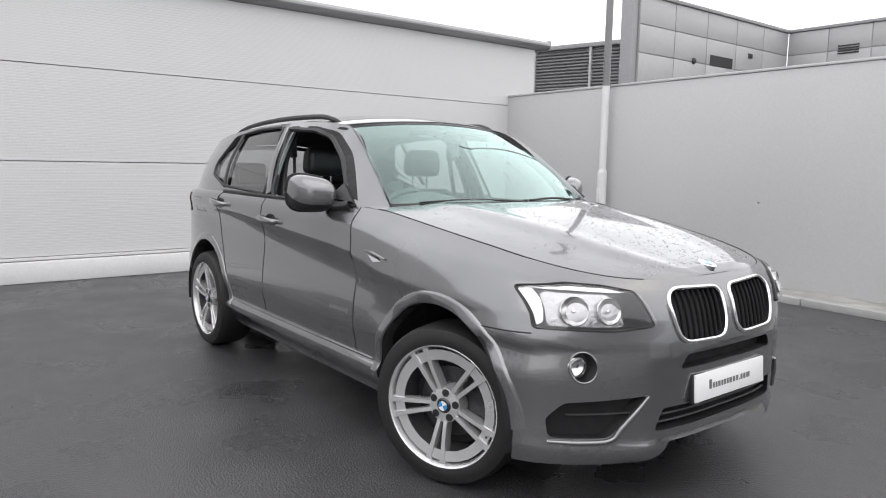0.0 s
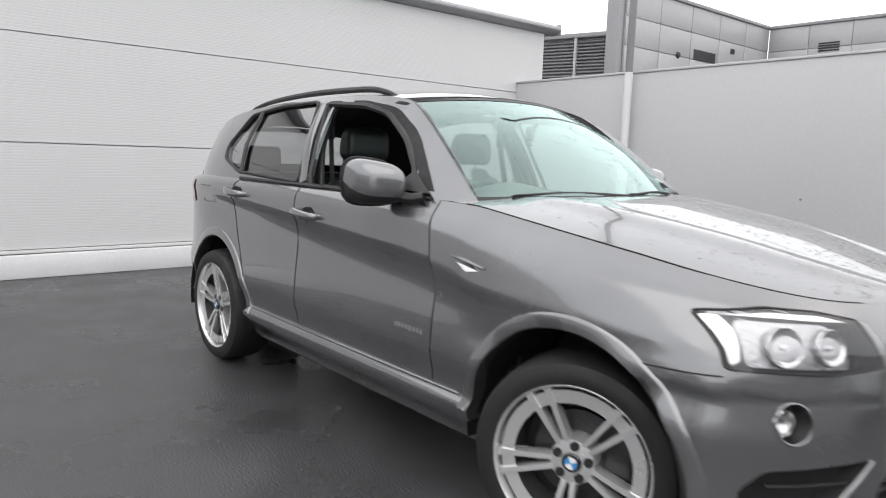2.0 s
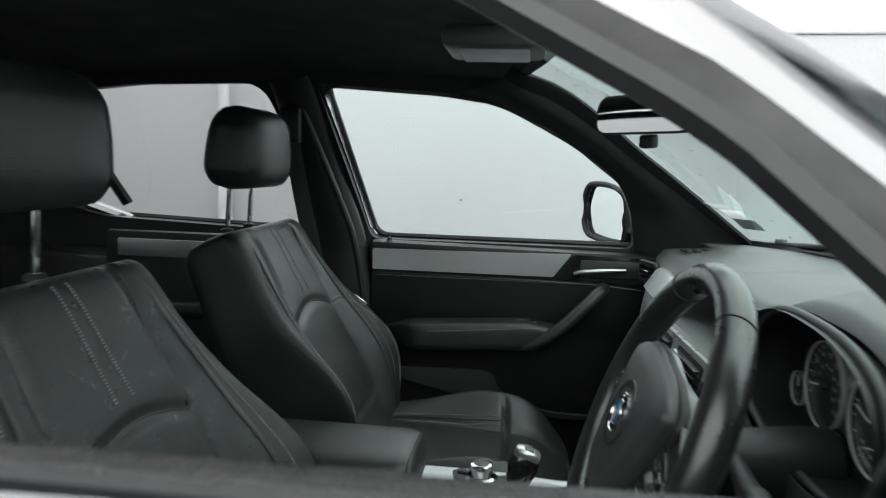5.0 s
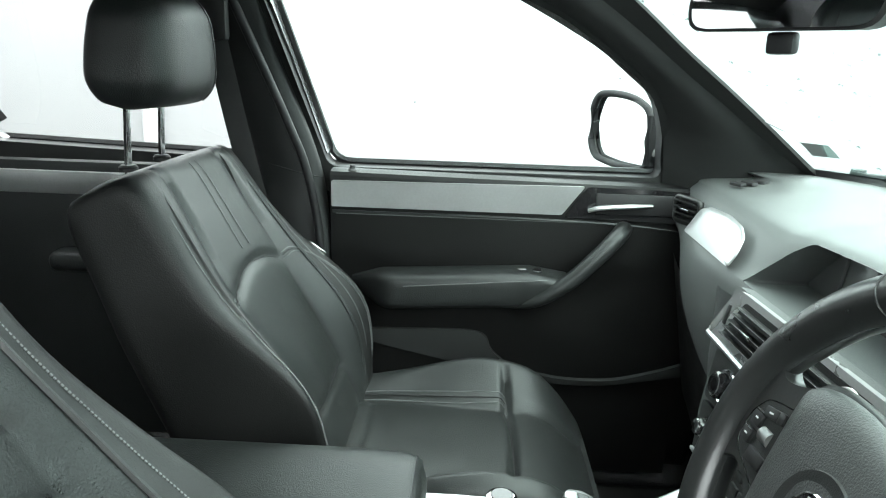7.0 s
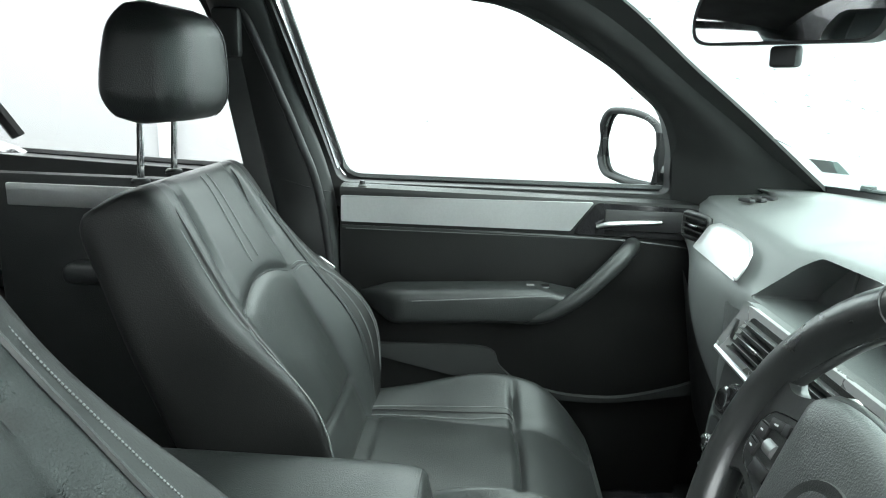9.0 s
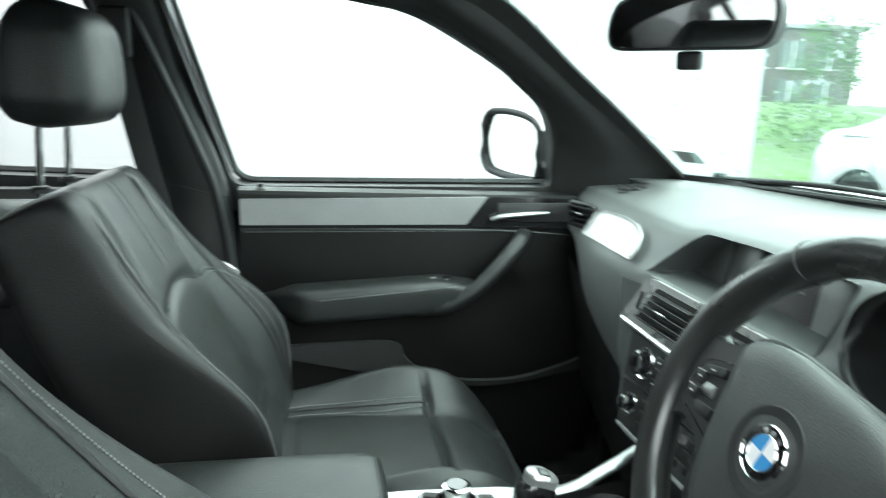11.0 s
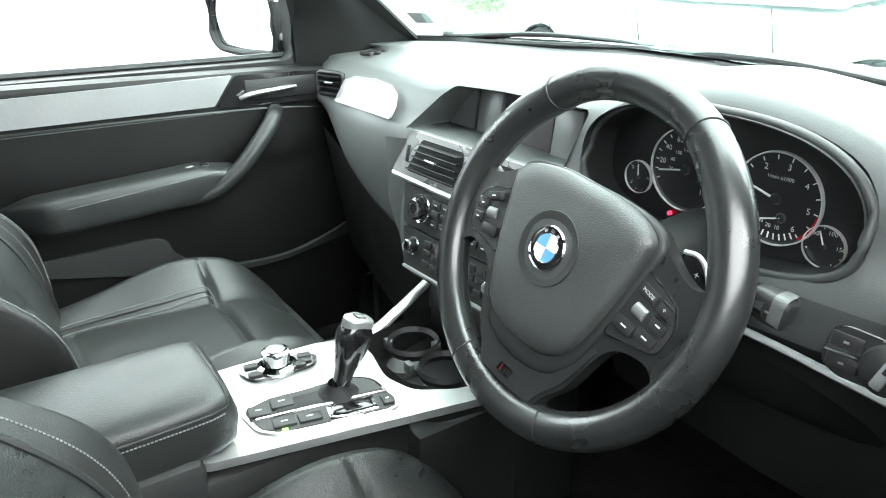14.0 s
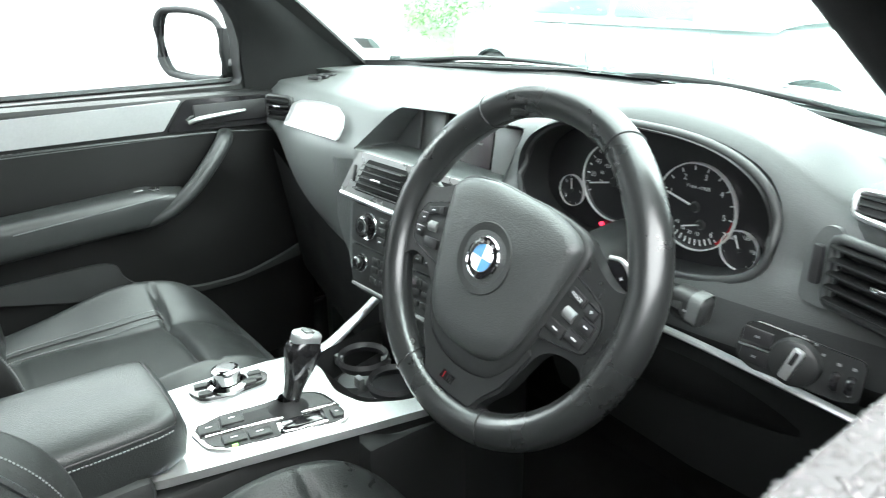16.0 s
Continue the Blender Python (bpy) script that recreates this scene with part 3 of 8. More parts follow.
def side_glasshouse():
    front = rounded([(0.60, 1.172), (0.30, 1.405), (0.09, 1.525), (-0.06, 1.562), (-0.415, 1.582), (-0.295, 1.172)], 0.045)
    rear = rounded([(-0.415, 1.175), (-0.530, 1.598), (-0.95, 1.590), (-1.36, 1.548), (-1.49, 1.345), (-1.44, 1.270), (-1.16, 1.20)], 0.035)
    for s in (-1, 1):
        def fn(u, v, s=s):
            x = 0.80 - 2.95 * u
            z = top_z(x) + (gutter_z(x) - top_z(x)) * v
            return Vector((x, s * upper_y(x, z), z))
        bm = surface(fn, 90, 22)
        if s > 0:
            front = rounded([(0.60, 1.172), (0.45, 1.335), (0.31, 1.435), (0.10, 1.540), (-0.06, 1.562), (-0.415, 1.582), (-0.295, 1.172)], 0.045)
            front = [(x, z if z > 1.25 else z - 0.047) for x, z in front]
            rear = [(x, z if z > 1.25 else z - 0.042) for x, z in rear]
        cut_hole(bm, front if s > 0 else [(x, z if z > 1.2 else 1.14) for x, z in front], "y")
        cut_hole(bm, rear, "y")
        part("side_frame", solid(bm, 0.045 if s > 0 else 0.016), PAINT, car, sharp=50)
        for name, outline in (("window_surround", front), ("window_surround", rear)):
            line = [Vector((x, s * (upper_y(x, z) + 0.002), z if s > 0 or z > 1.2 or outline is rear else 1.160)) for x, z in outline]
            part(name, tube(line, 0.010 if s > 0 or outline is rear else 0.016, 6, 0, closed=True), BLACK_TRIM, car, "black window surround")
        if s < 0:
            # broad black frame above and ahead of the lowered window
            edge = [p for p in front if p[1] > 1.19]
            cut = max(range(len(edge)), key=lambda i: (Vector(edge[i]) - Vector(edge[i - 1])).length)
            edge = edge[cut:] + edge[:cut]
            rim_of = lambda i, f: Vector(edge[i]) + (Vector(edge[i]) - Vector((-0.05, 1.30))).normalized() * (0.004 + (0.022 + 0.034 * min(1, max(0, (edge[i][0] - 0.0) / 0.25))) * f)
            def frame_at(u, v):
                q = rim_of(int(round(u * (len(edge) - 1))), v)
                z = min(q.y, gutter_z(q.x) - 0.008)
                return Vector((q.x, s * (upper_y(q.x, z) + 0.004), z))
            part("window_frame", surface(frame_at, len(edge) - 1, 2), DARK, car, "satin black door window frame")
        def pane(x0, x1, outline, name, mat, lab):
            pts = [Vector(p) for p in outline]
            bm = surface(lambda u, v: Vector((x0 + (x1 - x0) * u, 0, 1.10 + 0.51 * v)), 30, 16)
            keep = bmesh.new()
            # clip the sheet to the outline
            mid = sum(pts, Vector((0, 0))) / len(pts)
            for p, q in zip(pts, pts[1:] + pts[:1]):
                d = q - p
                nn = Vector((d.y, -d.x))
                if nn.dot(mid - p) > 0:
                    nn = -nn
                bmesh.ops.bisect_plane(bm, geom=bm.verts[:] + bm.edges[:] + bm.faces[:], plane_co=(p.x, 0, p.y), plane_no=(nn.x, 0, nn.y), dist=1e-5, clear_outer=True)
            keep.free()
            for v in bm.verts:
                v.co.y = s * (upper_y(v.co.x, v.co.z) - 0.014)
            ob = part(name, bm, mat, car, lab)
            ob.visible_shadow = False
        if s > 0:
            pane(0.7, -0.5, front, "front_window_glass", GLASS_SIDE, "clear side window glass")
        pane(-0.4, -1.5, rear, "rear_window_glass", GLASS_DARK, "dark tinted privacy glass")
        bar = [Vector((x, s * (upper_y(x, z) + 0.004), z)) for x, z in ((-1.13, 1.195), (-1.20, 1.37), (-1.225, 1.56))]
        part("window_divider", tube(bar, 0.02, 6, 4, flat=0.5, up=(0, s, 0)), BLACK_TRIM, car)
        tri = [Vector((x, s * (upper_y(x, z) + 0.006), z)) for x, z in ((-0.365, 1.175), (-0.43, 1.38), (-0.478, 1.59))]
        part("pillar_cover", tube(tri, 0.045, 6, 4, flat=0.12, up=(0, s, 0)), PAINT, car)
        belt = [Vector((x, s * (belt_y(x) + 0.004), top_z(x) + 0.004 - (belt_drop(x, 1.16) if s > 0 else 0))) for x in np.linspace(0.64, -1.1, 24).tolist()]
        part("belt_strip", tube(belt, 0.011, 6, 0), BLACK_TRIM, car, "black rubber belt strip")
        rail = [Vector((x, s * (gutter_y(x) - 0.055), gutter_z(x) + h)) for x, h in ((0.04, 0.002), (-0.04, 0.022), (-0.2, 0.034), (-0.7, 0.040), (-1.2, 0.036), (-1.5, 0.024), (-1.66, 0.002))]
        part("roof_rail", tube(rail, [0.008, 0.014, 0.016, 0.016, 0.015, 0.012, 0.006], 8, 6), BLACK_TRIM, car, "black roof rail")


side_glasshouse()


def roof_point(u, v):
    x = 0.125 - 2.275 * u
    f = 2 * v - 1
    return Vector((x + 0.09 * (1 - f * f) * max(0, 1 - 4 * u) , f * gutter_y(x), gutter_z(x) + (0.040 + 0.038 * math.sin(math.pi / 2 * min(1, 4 * u))) * (1 - f * f)))


part("roof", solid(surface(roof_point, 40, 24), 0.012), PAINT_WET, car, "wet grey roof panel", sharp=60)


def screen_point(u, v, lift=0.0):
    f = 2 * u - 1
    w = 1 - f * f
    a = Vector((0.755 + 0.215 * w, 0.736 * f, 1.160 + 0.014 * w))
    b = Vector((0.115 + 0.12 * w, 0.600 * f, 1.588 + 0.040 * w))
    p = a.lerp(b, v) + Vector((0.025, 0, 0.03)) * math.sin(math.pi * v)
    return p + Vector((0.57, 0, 0.82)) * lift


ob = part("windscreen", surface(screen_point, 30, 20), GLASS_CLEAR, car, "green-tinted windscreen with water drops")
ob.visible_shadow = False
for s, u0 in ((-1, 0.0), (1, 1.0)):
    # the painted strip of the pillar that meets the glass
    def pillar(u, v, s=s, u0=u0):
        x = 0.80 - 0.675 * u
        return Vector((x, s * gutter_y(x), gutter_z(x))).lerp(screen_point(u0, u, 0.006), v) + Vector((0.35, s * 0.45, 0.8)) * 0.016 * math.sin(math.pi * v) ** 0.6 * math.sin(math.pi * u) ** 0.5
    part("pillar_strip", surface(pillar, 20, 4), PAINT, car)
part("screen_border", surface(lambda u, v: screen_point(u, 0.965 + 0.035 * v, 0.002), 30, 2), BLACK_TRIM, car)
part("screen_border", surface(lambda u, v: screen_point(u, 0.022 * v, 0.002), 30, 2), BLACK_TRIM, car)
part("cowl", surface(lambda u, v: screen_point(u, 0.02, 0.0).lerp(bonnet_point(0.0, u) - Vector((0.03, 0, 0.02)), v), 30, 4), BLACK_TRIM, car)


def tail_point(u, v):
    f = 2 * u - 1
    top = Vector((-2.15, f * gutter_y(-2.15), gutter_z(-2.15) + 0.05 * (1 - f * f)))
    t = math.asin(abs(f) ** (REAR_N / 2)) if abs(f) < 1 else math.pi / 2
    x, y = on_contour("rear", math.acos(min(1, (1 - abs(f) ** REAR_N) ** 0.5)), 1.16)
    low = Vector((min(x, -1.9) , math.copysign(min(y, 0.8), f), 1.16))
    return top.lerp(low, v)


bm = surface(tail_point, 24, 10)
bm.faces.ensure_lookup_table()
bmesh.ops.delete(bm, geom=[bm.faces[i * 10 + j] for i in range(3, 21) for j in range(1, 8)], context="FACES")
tg = part("tailgate", bm, PAINT, car)
ob = part("rear_screen", surface(lambda u, v: tail_point(0.125 + 0.75 * u, 0.1 + 0.7 * v), 18, 7), GLASS_DARK, tg, "dark tinted rear screen")
ob.visible_shadow = False

# ---------------------------------------------------------------- wheels
def wheel(at, label, front):
    w = part("wheel", lathe([(0.20, 0.1), (0.245, 0.105), (0.245, 0.09)], 48, "Y"), SILVER, car, label)
    w.matrix_basis = at
    # the tyre: outer side towards -y
    tyre = [(0.255, 0.0), (0.262, -0.122), (0.274, -0.128), (0.306, -0.128), (0.334, -0.118), (0.346, -0.095), (0.351, -0.06)]
    prof = [(r, h) for r, h in tyre] + [(0.3515, h) for h in (-0.03, 0.03)] + [(r, -h) for r, h in tyre[::-1]]
    part("tyre", lathe([(r, -h) for r, h in prof], 72, "Y"), RUBBER, w, "black tyre with a low sidewall")
    rim = [(0.240, 0.085), (0.2435, 0.112), (0.247, 0.122), (0.253, 0.126), (0.259, 0.120), (0.256, 0.10), (0.246, 0.085)]
    part("rim", lathe([(r * 1.055, h) for r, h in rim], 72, "Y"), SILVER, w, "silver alloy rim")
    for k in range(5):
        a0 = radians(47 + 72 * k)
        rad = Vector((math.cos(a0), 0, math.sin(a0)))
        tan = Vector((-rad.z, 0, rad.x))
        arm_line = [(0.045, 0.013, 0.0105, -0.088), (0.075, 0.016, 0.0105, -0.096), (0.14, 0.023, 0.0110, -0.104), (0.20, 0.030, 0.0120, -0.109), (0.228, 0.034, 0.0140, -0.112), (0.245, 0.036, 0.0185, -0.113)]
        for line in (arm_line, [(r, -o, wd, y) for r, o, wd, y in arm_line]):
            bm, rings = bmesh.new(), []
            for r, off, wdt, y in line:
                c = rad * (r * 1.055) + tan * off + Vector((0, y, 0))
                rings.append([bm.verts.new(c + Vector((0, yy, 0)) + tan * ww) for yy, ww in ((0.055, -wdt * 0.7), (0.006, -wdt), (0.0, -wdt * 0.8), (0.0, wdt * 0.8), (0.006, wdt), (0.055, wdt * 0.7))])
            for p, q in zip(rings, rings[1:]):
                for i in range(6):
                    bm.faces.new((p[i], p[(i + 1) % 6], q[(i + 1) % 6], q[i]))
            bm.faces.new(rings[0])
            bm.faces.new(rings[-1])
            part("spoke", bm, SILVER, w, sharp=30)
        b = a0 + math.pi / 5
        # black discs on the hub stand in for the shade in the lug holes
        part("lug_recess", rod((0.056 * math.cos(b), -0.075, 0.056 * math.sin(b)), (0.056 * math.cos(b), -0.0975, 0.056 * math.sin(b)), 0.0165, 18), BLACK_TRIM, w)
    part("hub", lathe([(0.0, 0.096), (0.05, 0.096), (0.076, 0.092), (0.084, 0.05), (0.084, 0.0)], 40, "Y"), SILVER, w)
    part("hub_cap", lathe([(0.0, 0.106), (0.028, 0.104), (0.034, 0.098), (0.034, 0.09)], 32, "Y"), BLACK_GLOSS, w, "round hub cap with a blue and white disc")
    for q in range(4):
        fan = [(0, 0)] + [(0.021 * math.cos(a), 0.021 * math.sin(a)) for a in np.linspace(q * math.pi / 2 + 0.4, (q + 1) * math.pi / 2 + 0.4, 7)]
        part("cap_quarter", moved(prism(fan, 0.0015), frame_axes((0, -0.1062, 0), (1, 0, 0), (0, 0, 1))), BADGE_BLUE if q % 2 else BADGE_WHITE, w)
    # the silver barrel is coloured dark to carry the shade behind the spokes
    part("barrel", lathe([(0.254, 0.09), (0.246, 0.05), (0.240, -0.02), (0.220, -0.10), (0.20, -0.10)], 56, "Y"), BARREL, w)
    part("valve", rod((0.2, -0.085, -0.09), (0.212, -0.11, -0.094), 0.004, 8), BLACK_TRIM, w)
    part("brake_disc", lathe([(0.06, 0.02), (0.155, 0.02), (0.155, -0.006), (0.06, -0.006)], 48, "Y"), DISC, w)
    part("brake_shield", lathe([(0.0, -0.01), (0.195, -0.01), (0.215, -0.06)], 40, "Y"), DARK, w)
    part("caliper", moved(box(-0.05, 0.05, -0.045, 0.04, -0.10, 0.10, 0.012), pose(0.135 if front else -0.135, 0, 0.05)), DISC, w)
    return w


BADGE_BLUE = material("badge_blue", (0.05, 0.25, 0.55), 0.2, 0, coat=1)
BADGE_WHITE = material("badge_white", (0.8, 0.8, 0.82), 0.2, 0, coat=1)
STEER = 22
wheel(pose(AXLE, -0.795, HUB_Z, 0, 0, STEER), "silver five double-spoke alloy wheel turned outward", True)
wheel(pose(-AXLE, -0.81, HUB_Z, 0, 27, 0), "silver five double-spoke alloy wheel", False)
wheel(pose(AXLE, 0.795, HUB_Z, 0, 10, 180 + STEER), "silver five double-spoke alloy wheel turned inward", True)
wheel(pose(-AXLE, 0.81, HUB_Z, 0, 40, 180), "silver five double-spoke alloy wheel", False)

for s in (-1, 1):
    for x in (AXLE, -AXLE):
        # the flared lip round each arch and the dark liner behind it
        def lip(u, v, s=s, x=x):
            a = radians(3 + 178 * u)
            prof = ((0.438, -0.06), (0.438, 0.004), (0.444, 0.010), (0.482, 0.0095), (0.489, 0.006), (0.495, -0.004))
            k = v * 5
            i = min(int(k), 4)
            r = prof[i][0] + (prof[i + 1][0] - prof[i][0]) * (k - i)
            o = prof[i][1] + (prof[i + 1][1] - prof[i][1]) * (k - i)
            px, pz = x + r * math.cos(a), HUB_Z + r * math.sin(a)
            return Vector((px, s * (side_y(px, max(pz, 0.3)) + o), pz))
        part("wheel_arch", surface(lip, 60, 5), PAINT, car, sharp=40)
        def well(u, v, s=s, x=x):
            a = radians(-9 + 198 * u)
            return Vector((x + 0.447 * math.cos(a), s * (0.50 + 0.41 * v), HUB_Z + 0.447 * math.sin(a)))
        part("arch_liner", joined(surface(well, 30, 2), moved(lathe([(0.0, 0), (0.447, 0)], 40, "Y"), pose(x, s * 0.5, HUB_Z))), DARK, car)
bm = joined(box(-2.1, 1.95, -0.62, 0.62, 0.24, 0.27), box(-0.93, 0.93, -0.84, 0.84, 0.235, 0.28, 0.01))
part("underbody", bm, DARK, car)

# ---------------------------------------------------------------- the cabin
LEATHER = material("black_leather", (0.023, 0.0257, 0.0255), 0.36, 0, 480, 0.20, 0.0007, stain=11)
LEATHER_WET = material("rain_spotted_leather", (0.017, 0.019, 0.0189), 0.38, 0, 380, 0.42, 0.0008, stain=34, spec=0.34)
PLASTIC = material("dark_grey_soft_plastic", (0.098, 0.105, 0.104), 0.44, 0, 700, 0.12, 0.0004, stain=5)
PLASTIC_DARK = material("black_textured_plastic", (0.019, 0.0203, 0.0203), 0.47, 0, 700, 0.15, 0.0003, stain=5)
MATT_BLACK = material("matt_black_surface", (0.008, 0.0086, 0.0086), 0.5, 0, 420, 0.16, 0.0006, stain=9)
DOOR_BLACK = material("black_door_lining", (0.0050, 0.0054, 0.0054), 0.52, 0, 500, 0.2, 0.0005, stain=6, spec=0.38)
FABRIC = material("charcoal_headlining", (0.020, 0.021, 0.021), 0.9, 0, 900, 0.2, 0.0003, stain=8)
CARPET = material("black_carpet", (0.016, 0.016, 0.016), 0.95, 0, 600, 0.3, 0.002, stain=9)
ALU = material("brushed_aluminium_trim", (0.58, 0.60, 0.60), 0.30, 0.75, 250, 0.05, 0.0001, stain=12)
POCKET_GREY = material("dark_grey_pocket_plastic", (0.030, 0.032, 0.032), 0.45, 0, 700, 0.15, 0.0003, stain=5)
SATIN = material("satin_grey_plastic", (0.26, 0.265, 0.265), 0.33, 0.4, 400, 0.06, stain=9)
STITCH = material("grey_thread", (0.20, 0.21, 0.21), 0.8, 0)
RIM_LEATHER = material("steering_wheel_leather", (0.017, 0.0183, 0.0183), 0.29, 0, 260, 0.10, 0.00016, coat=0.15, stain=14, spec=0.8)
DASH_LOW = material("darker_grey_lower_plastic", (0.046, 0.049, 0.049), 0.46, 0, 700, 0.12, 0.0004, stain=5)
SCREEN = material("display_screen", (0.115, 0.100, 0.108), 0.2, 0, 60, 0.06, coat=0.4, stain=9)
SCREEN_BLACK = material("unlit_display_glass", (0.012, 0.012, 0.013), 0.15, 0, coat=0.4)
GAUGE = material("gauge_face", (0.012, 0.012, 0.013), 0.4, 0, 300, 0.1)
PRINT = material("white_print", (0.75, 0.76, 0.76), 0.5, 0)
BELT = material("seat_belt_webbing", (0.03, 0.03, 0.03), 0.7, 0, 900, 0.2, 0.0004)
RED_MARK = light_surface("red_pointer_light", (0.8, 0.02, 0.05), 0.6)
GREEN_MARK = light_surface("green_lamp", (0.2, 0.7, 0.1), 0.5)


def val(f, b):
    return f(b) if callable(f) else f


def pad_point(a, b, length, W, T, front=None, e=3.4, back=1.0, blunt=7):
    """A point of a stuffed pad: a in turns round its section, b along it; x across, y ahead, z along."""
    end = max(1 - abs(2 * b - 1) ** blunt, 0) ** (1 / 3.0)
    turn = ((a + 0.125) % 1.0) * 4
    side, t = int(turn) % 4, 2 * (turn - int(turn)) - 1
    k = (abs(t) ** e + 1) ** (-1 / e)
    c, s = ((k, t * k), (-t * k, k), (-k, -t * k), (t * k, -k))[side]
    w = val(W, b) * c * (0.86 + 0.14 * end)
    d = val(T, b) * s * (0.25 + 0.75 * end)
    if d > 0 and front:
        d += front(w / val(W, b), b) * end * min(1, d / (0.5 * val(T, b)))
    elif d < 0:
        d *= back
    return Vector((w, d, length * b))


def pad(length, W, T, front=None, e=3.4, na=72, nb=40, back=1.0, blunt=7):
    bm = surface(lambda u, v: pad_point(v, u, length, W, T, front, e, back, blunt), nb, na, wrap_v=True)
    for k in (0, nb):
        bm.verts.ensure_lookup_table()
        bm.faces.new([bm.verts[k * na + j] for j in range(na)])
    return bm


def two_tone(bm, na, nb):
    """Gives a pad's flanks and back the second material."""
    bm.faces.ensure_lookup_table()
    for k in range(na * nb):
        if not 0.145 < (k % na + 0.5) / na < 0.355:
            bm.faces[k].material_index = 1
    return bm


def stitches(line, size=0.005, r=0.0012):
    """A row of short threads along a line, joined into one mesh."""
    out = bmesh.new()
    pts, left = [Vector(p) for p in line], 0.0
    for p, q in zip(pts, pts[1:]):
        d = q - p
        if d.length < 1e-6:
            continue
        s = left
        while s + size * 0.6 < d.length:
            a, b = p + d.normalized() * s, p + d.normalized() * (s + size * 0.62)
            side = d.cross(Vector((0.3, 0.5, 0.8))).normalized() * r
            top = d.cross(side).normalized() * r
            v = [out.verts.new(c + o) for c in (a, b) for o in (side, top, -side, -top)]
            for i in range(4):
                out.faces.new((v[i], v[(i + 1) % 4], v[4 + (i + 1) % 4], v[4 + i]))
            s += size
        left = s - d.length
    return out


def gauss(x, c, w):
    return math.exp(-(((x - c) / w) ** 2))


def seat(x, y, label, lean, slid=0.0, hide=LEATHER):
    """A leather sports seat: cushion with bolsters, reclined backrest, headrest on two posts."""
    def cushion_front(w, b):
        bol = 0.094 * min(1, max(0, (abs(w) - 0.50) / 0.34)) ** 1.1 * (0.25 + 0.75 * gauss(b, 0.62, 0.34))
        groove = -0.012 * gauss(abs(w), 0.54, 0.022) - 0.015 * gauss(b, 0.70 - 0.05 * w * w, 0.013) * min(1, max(0, (0.9 - abs(w)) / 0.2)) - 0.006 * gauss(b, 0.16, 0.012) * (abs(w) < 0.55)
        return bol + groove - 1.1 * max(0, b - 0.74) ** 2
    W = lambda b: 0.255 + 0.01 * math.sin(math.pi * b)
    T = lambda b: 0.075
    base = Matrix(((0, 0, 1, x - 0.24 + slid), (1, 0, 0, y), (0, 1, 0, 0.588), (0, 0, 0, 1))) @ pose(0, 0, 0, 3, 0, 0)
    s = part("seat", moved(pad(0.56, W, T, cushion_front, e=4.2, na=128, nb=80), base), hide, car, label, sharp=60)
    part("seat_base", moved(box(-0.25, 0.22, -0.22, 0.22, 0.30, 0.53, 0.03), pose(x, y, 0)), PLASTIC_DARK, s, "black plastic seat base")
    part("seat_rail", moved(box(-0.3, 0.33, -0.2, -0.16, 0.27, 0.32, 0.006), pose(x, y, 0)), BLACK_TRIM, s)
    part("seat_rail", moved(box(-0.3, 0.33, 0.16, 0.2, 0.27, 0.32, 0.006), pose(x, y, 0)), BLACK_TRIM, s)
    # the backrest
    def back_front(w, b):
        bol = (0.085 * gauss(b, 0.34, 0.26) + 0.012) * max(0, (abs(w) - 0.50) / 0.45) ** 1.25
        groove = -0.013 * gauss(abs(w), 0.53 + 0.1 * max(0, b - 0.6), 0.022)
        arc = 0.60 + 0.05 * (1 - (w / 0.5) ** 2) if abs(w) < 0.55 else 0.6
        groove += -0.007 * gauss(b, arc, 0.016) * min(1, max(0, (0.56 - abs(w)) / 0.12))
        groove += -0.008 * gauss(b, 0.20, 0.013) * (abs(w) < 0.55)
        return bol + groove + 0.012 * gauss(b, 0.3, 0.2) * (1 - min(1, abs(w))) - 0.02 * max(0, b - 0.7)
    BW = lambda b: pieces(b, [0, 0.3, 0.6, 0.85, 1], [0.225, 0.268, 0.262, 0.235, 0.225])
    BT = lambda b: pieces(b, [0, 0.4, 0.8, 1], [0.088, 0.080, 0.074, 0.072])
    length = 0.66
    # local x to the car's left, local y ahead, local z up the backrest
    back = Matrix.Translation((x - 0.23, y, 0.585)) @ Matrix.Rotation(radians(-lean), 4, "Y") @ Matrix(((0, 1, 0, 0), (1, 0, 0, 0), (0, 0, 1, 0), (0, 0, 0, 1)))
    # flanks and back are coloured darker than the front
    part("backrest", moved(two_tone(pad(length, BW, BT, back_front, e=5.0, na=128, nb=96, back=1.35, blunt=16), 128, 96), back), (hide, MATT_BLACK), s, "black leather backrest with raised bolsters", sharp=60)
    def on_front(w, b, T_, W_, front, e, blunt, size, lift=0.001):
        """A point on a pad's front, w across it from -1 to 1."""
        end = max(1 - abs(2 * b - 1) ** blunt, 0) ** (1 / 3.0)
        q = (1 - min(abs(w), 0.999) ** e) ** (1 / e)
        ww = w * W_(b) * (0.86 + 0.14 * end)
        dd = T_(b) * q * (0.25 + 0.75 * end) + front(ww / W_(b), b) * end * min(1, q / 0.5)
        return Vector((ww, dd + lift, size * b))
    def on_seat(w, b, lift=0.001):
        return base @ on_front(w, b, T, W, cushion_front, 4.2, 7, 0.56, lift)
    for sg in (-1, 1):
        run = [(sg * (0.585 + 0.10 * max(0, b - 0.5)), b) for b in np.linspace(0.06, 0.68, 36).tolist()]
        part("seam", tube([on_seat(w, b, 0.0002) for w, b in run], 0.0016, 6, 0), BLACK_TRIM, s)
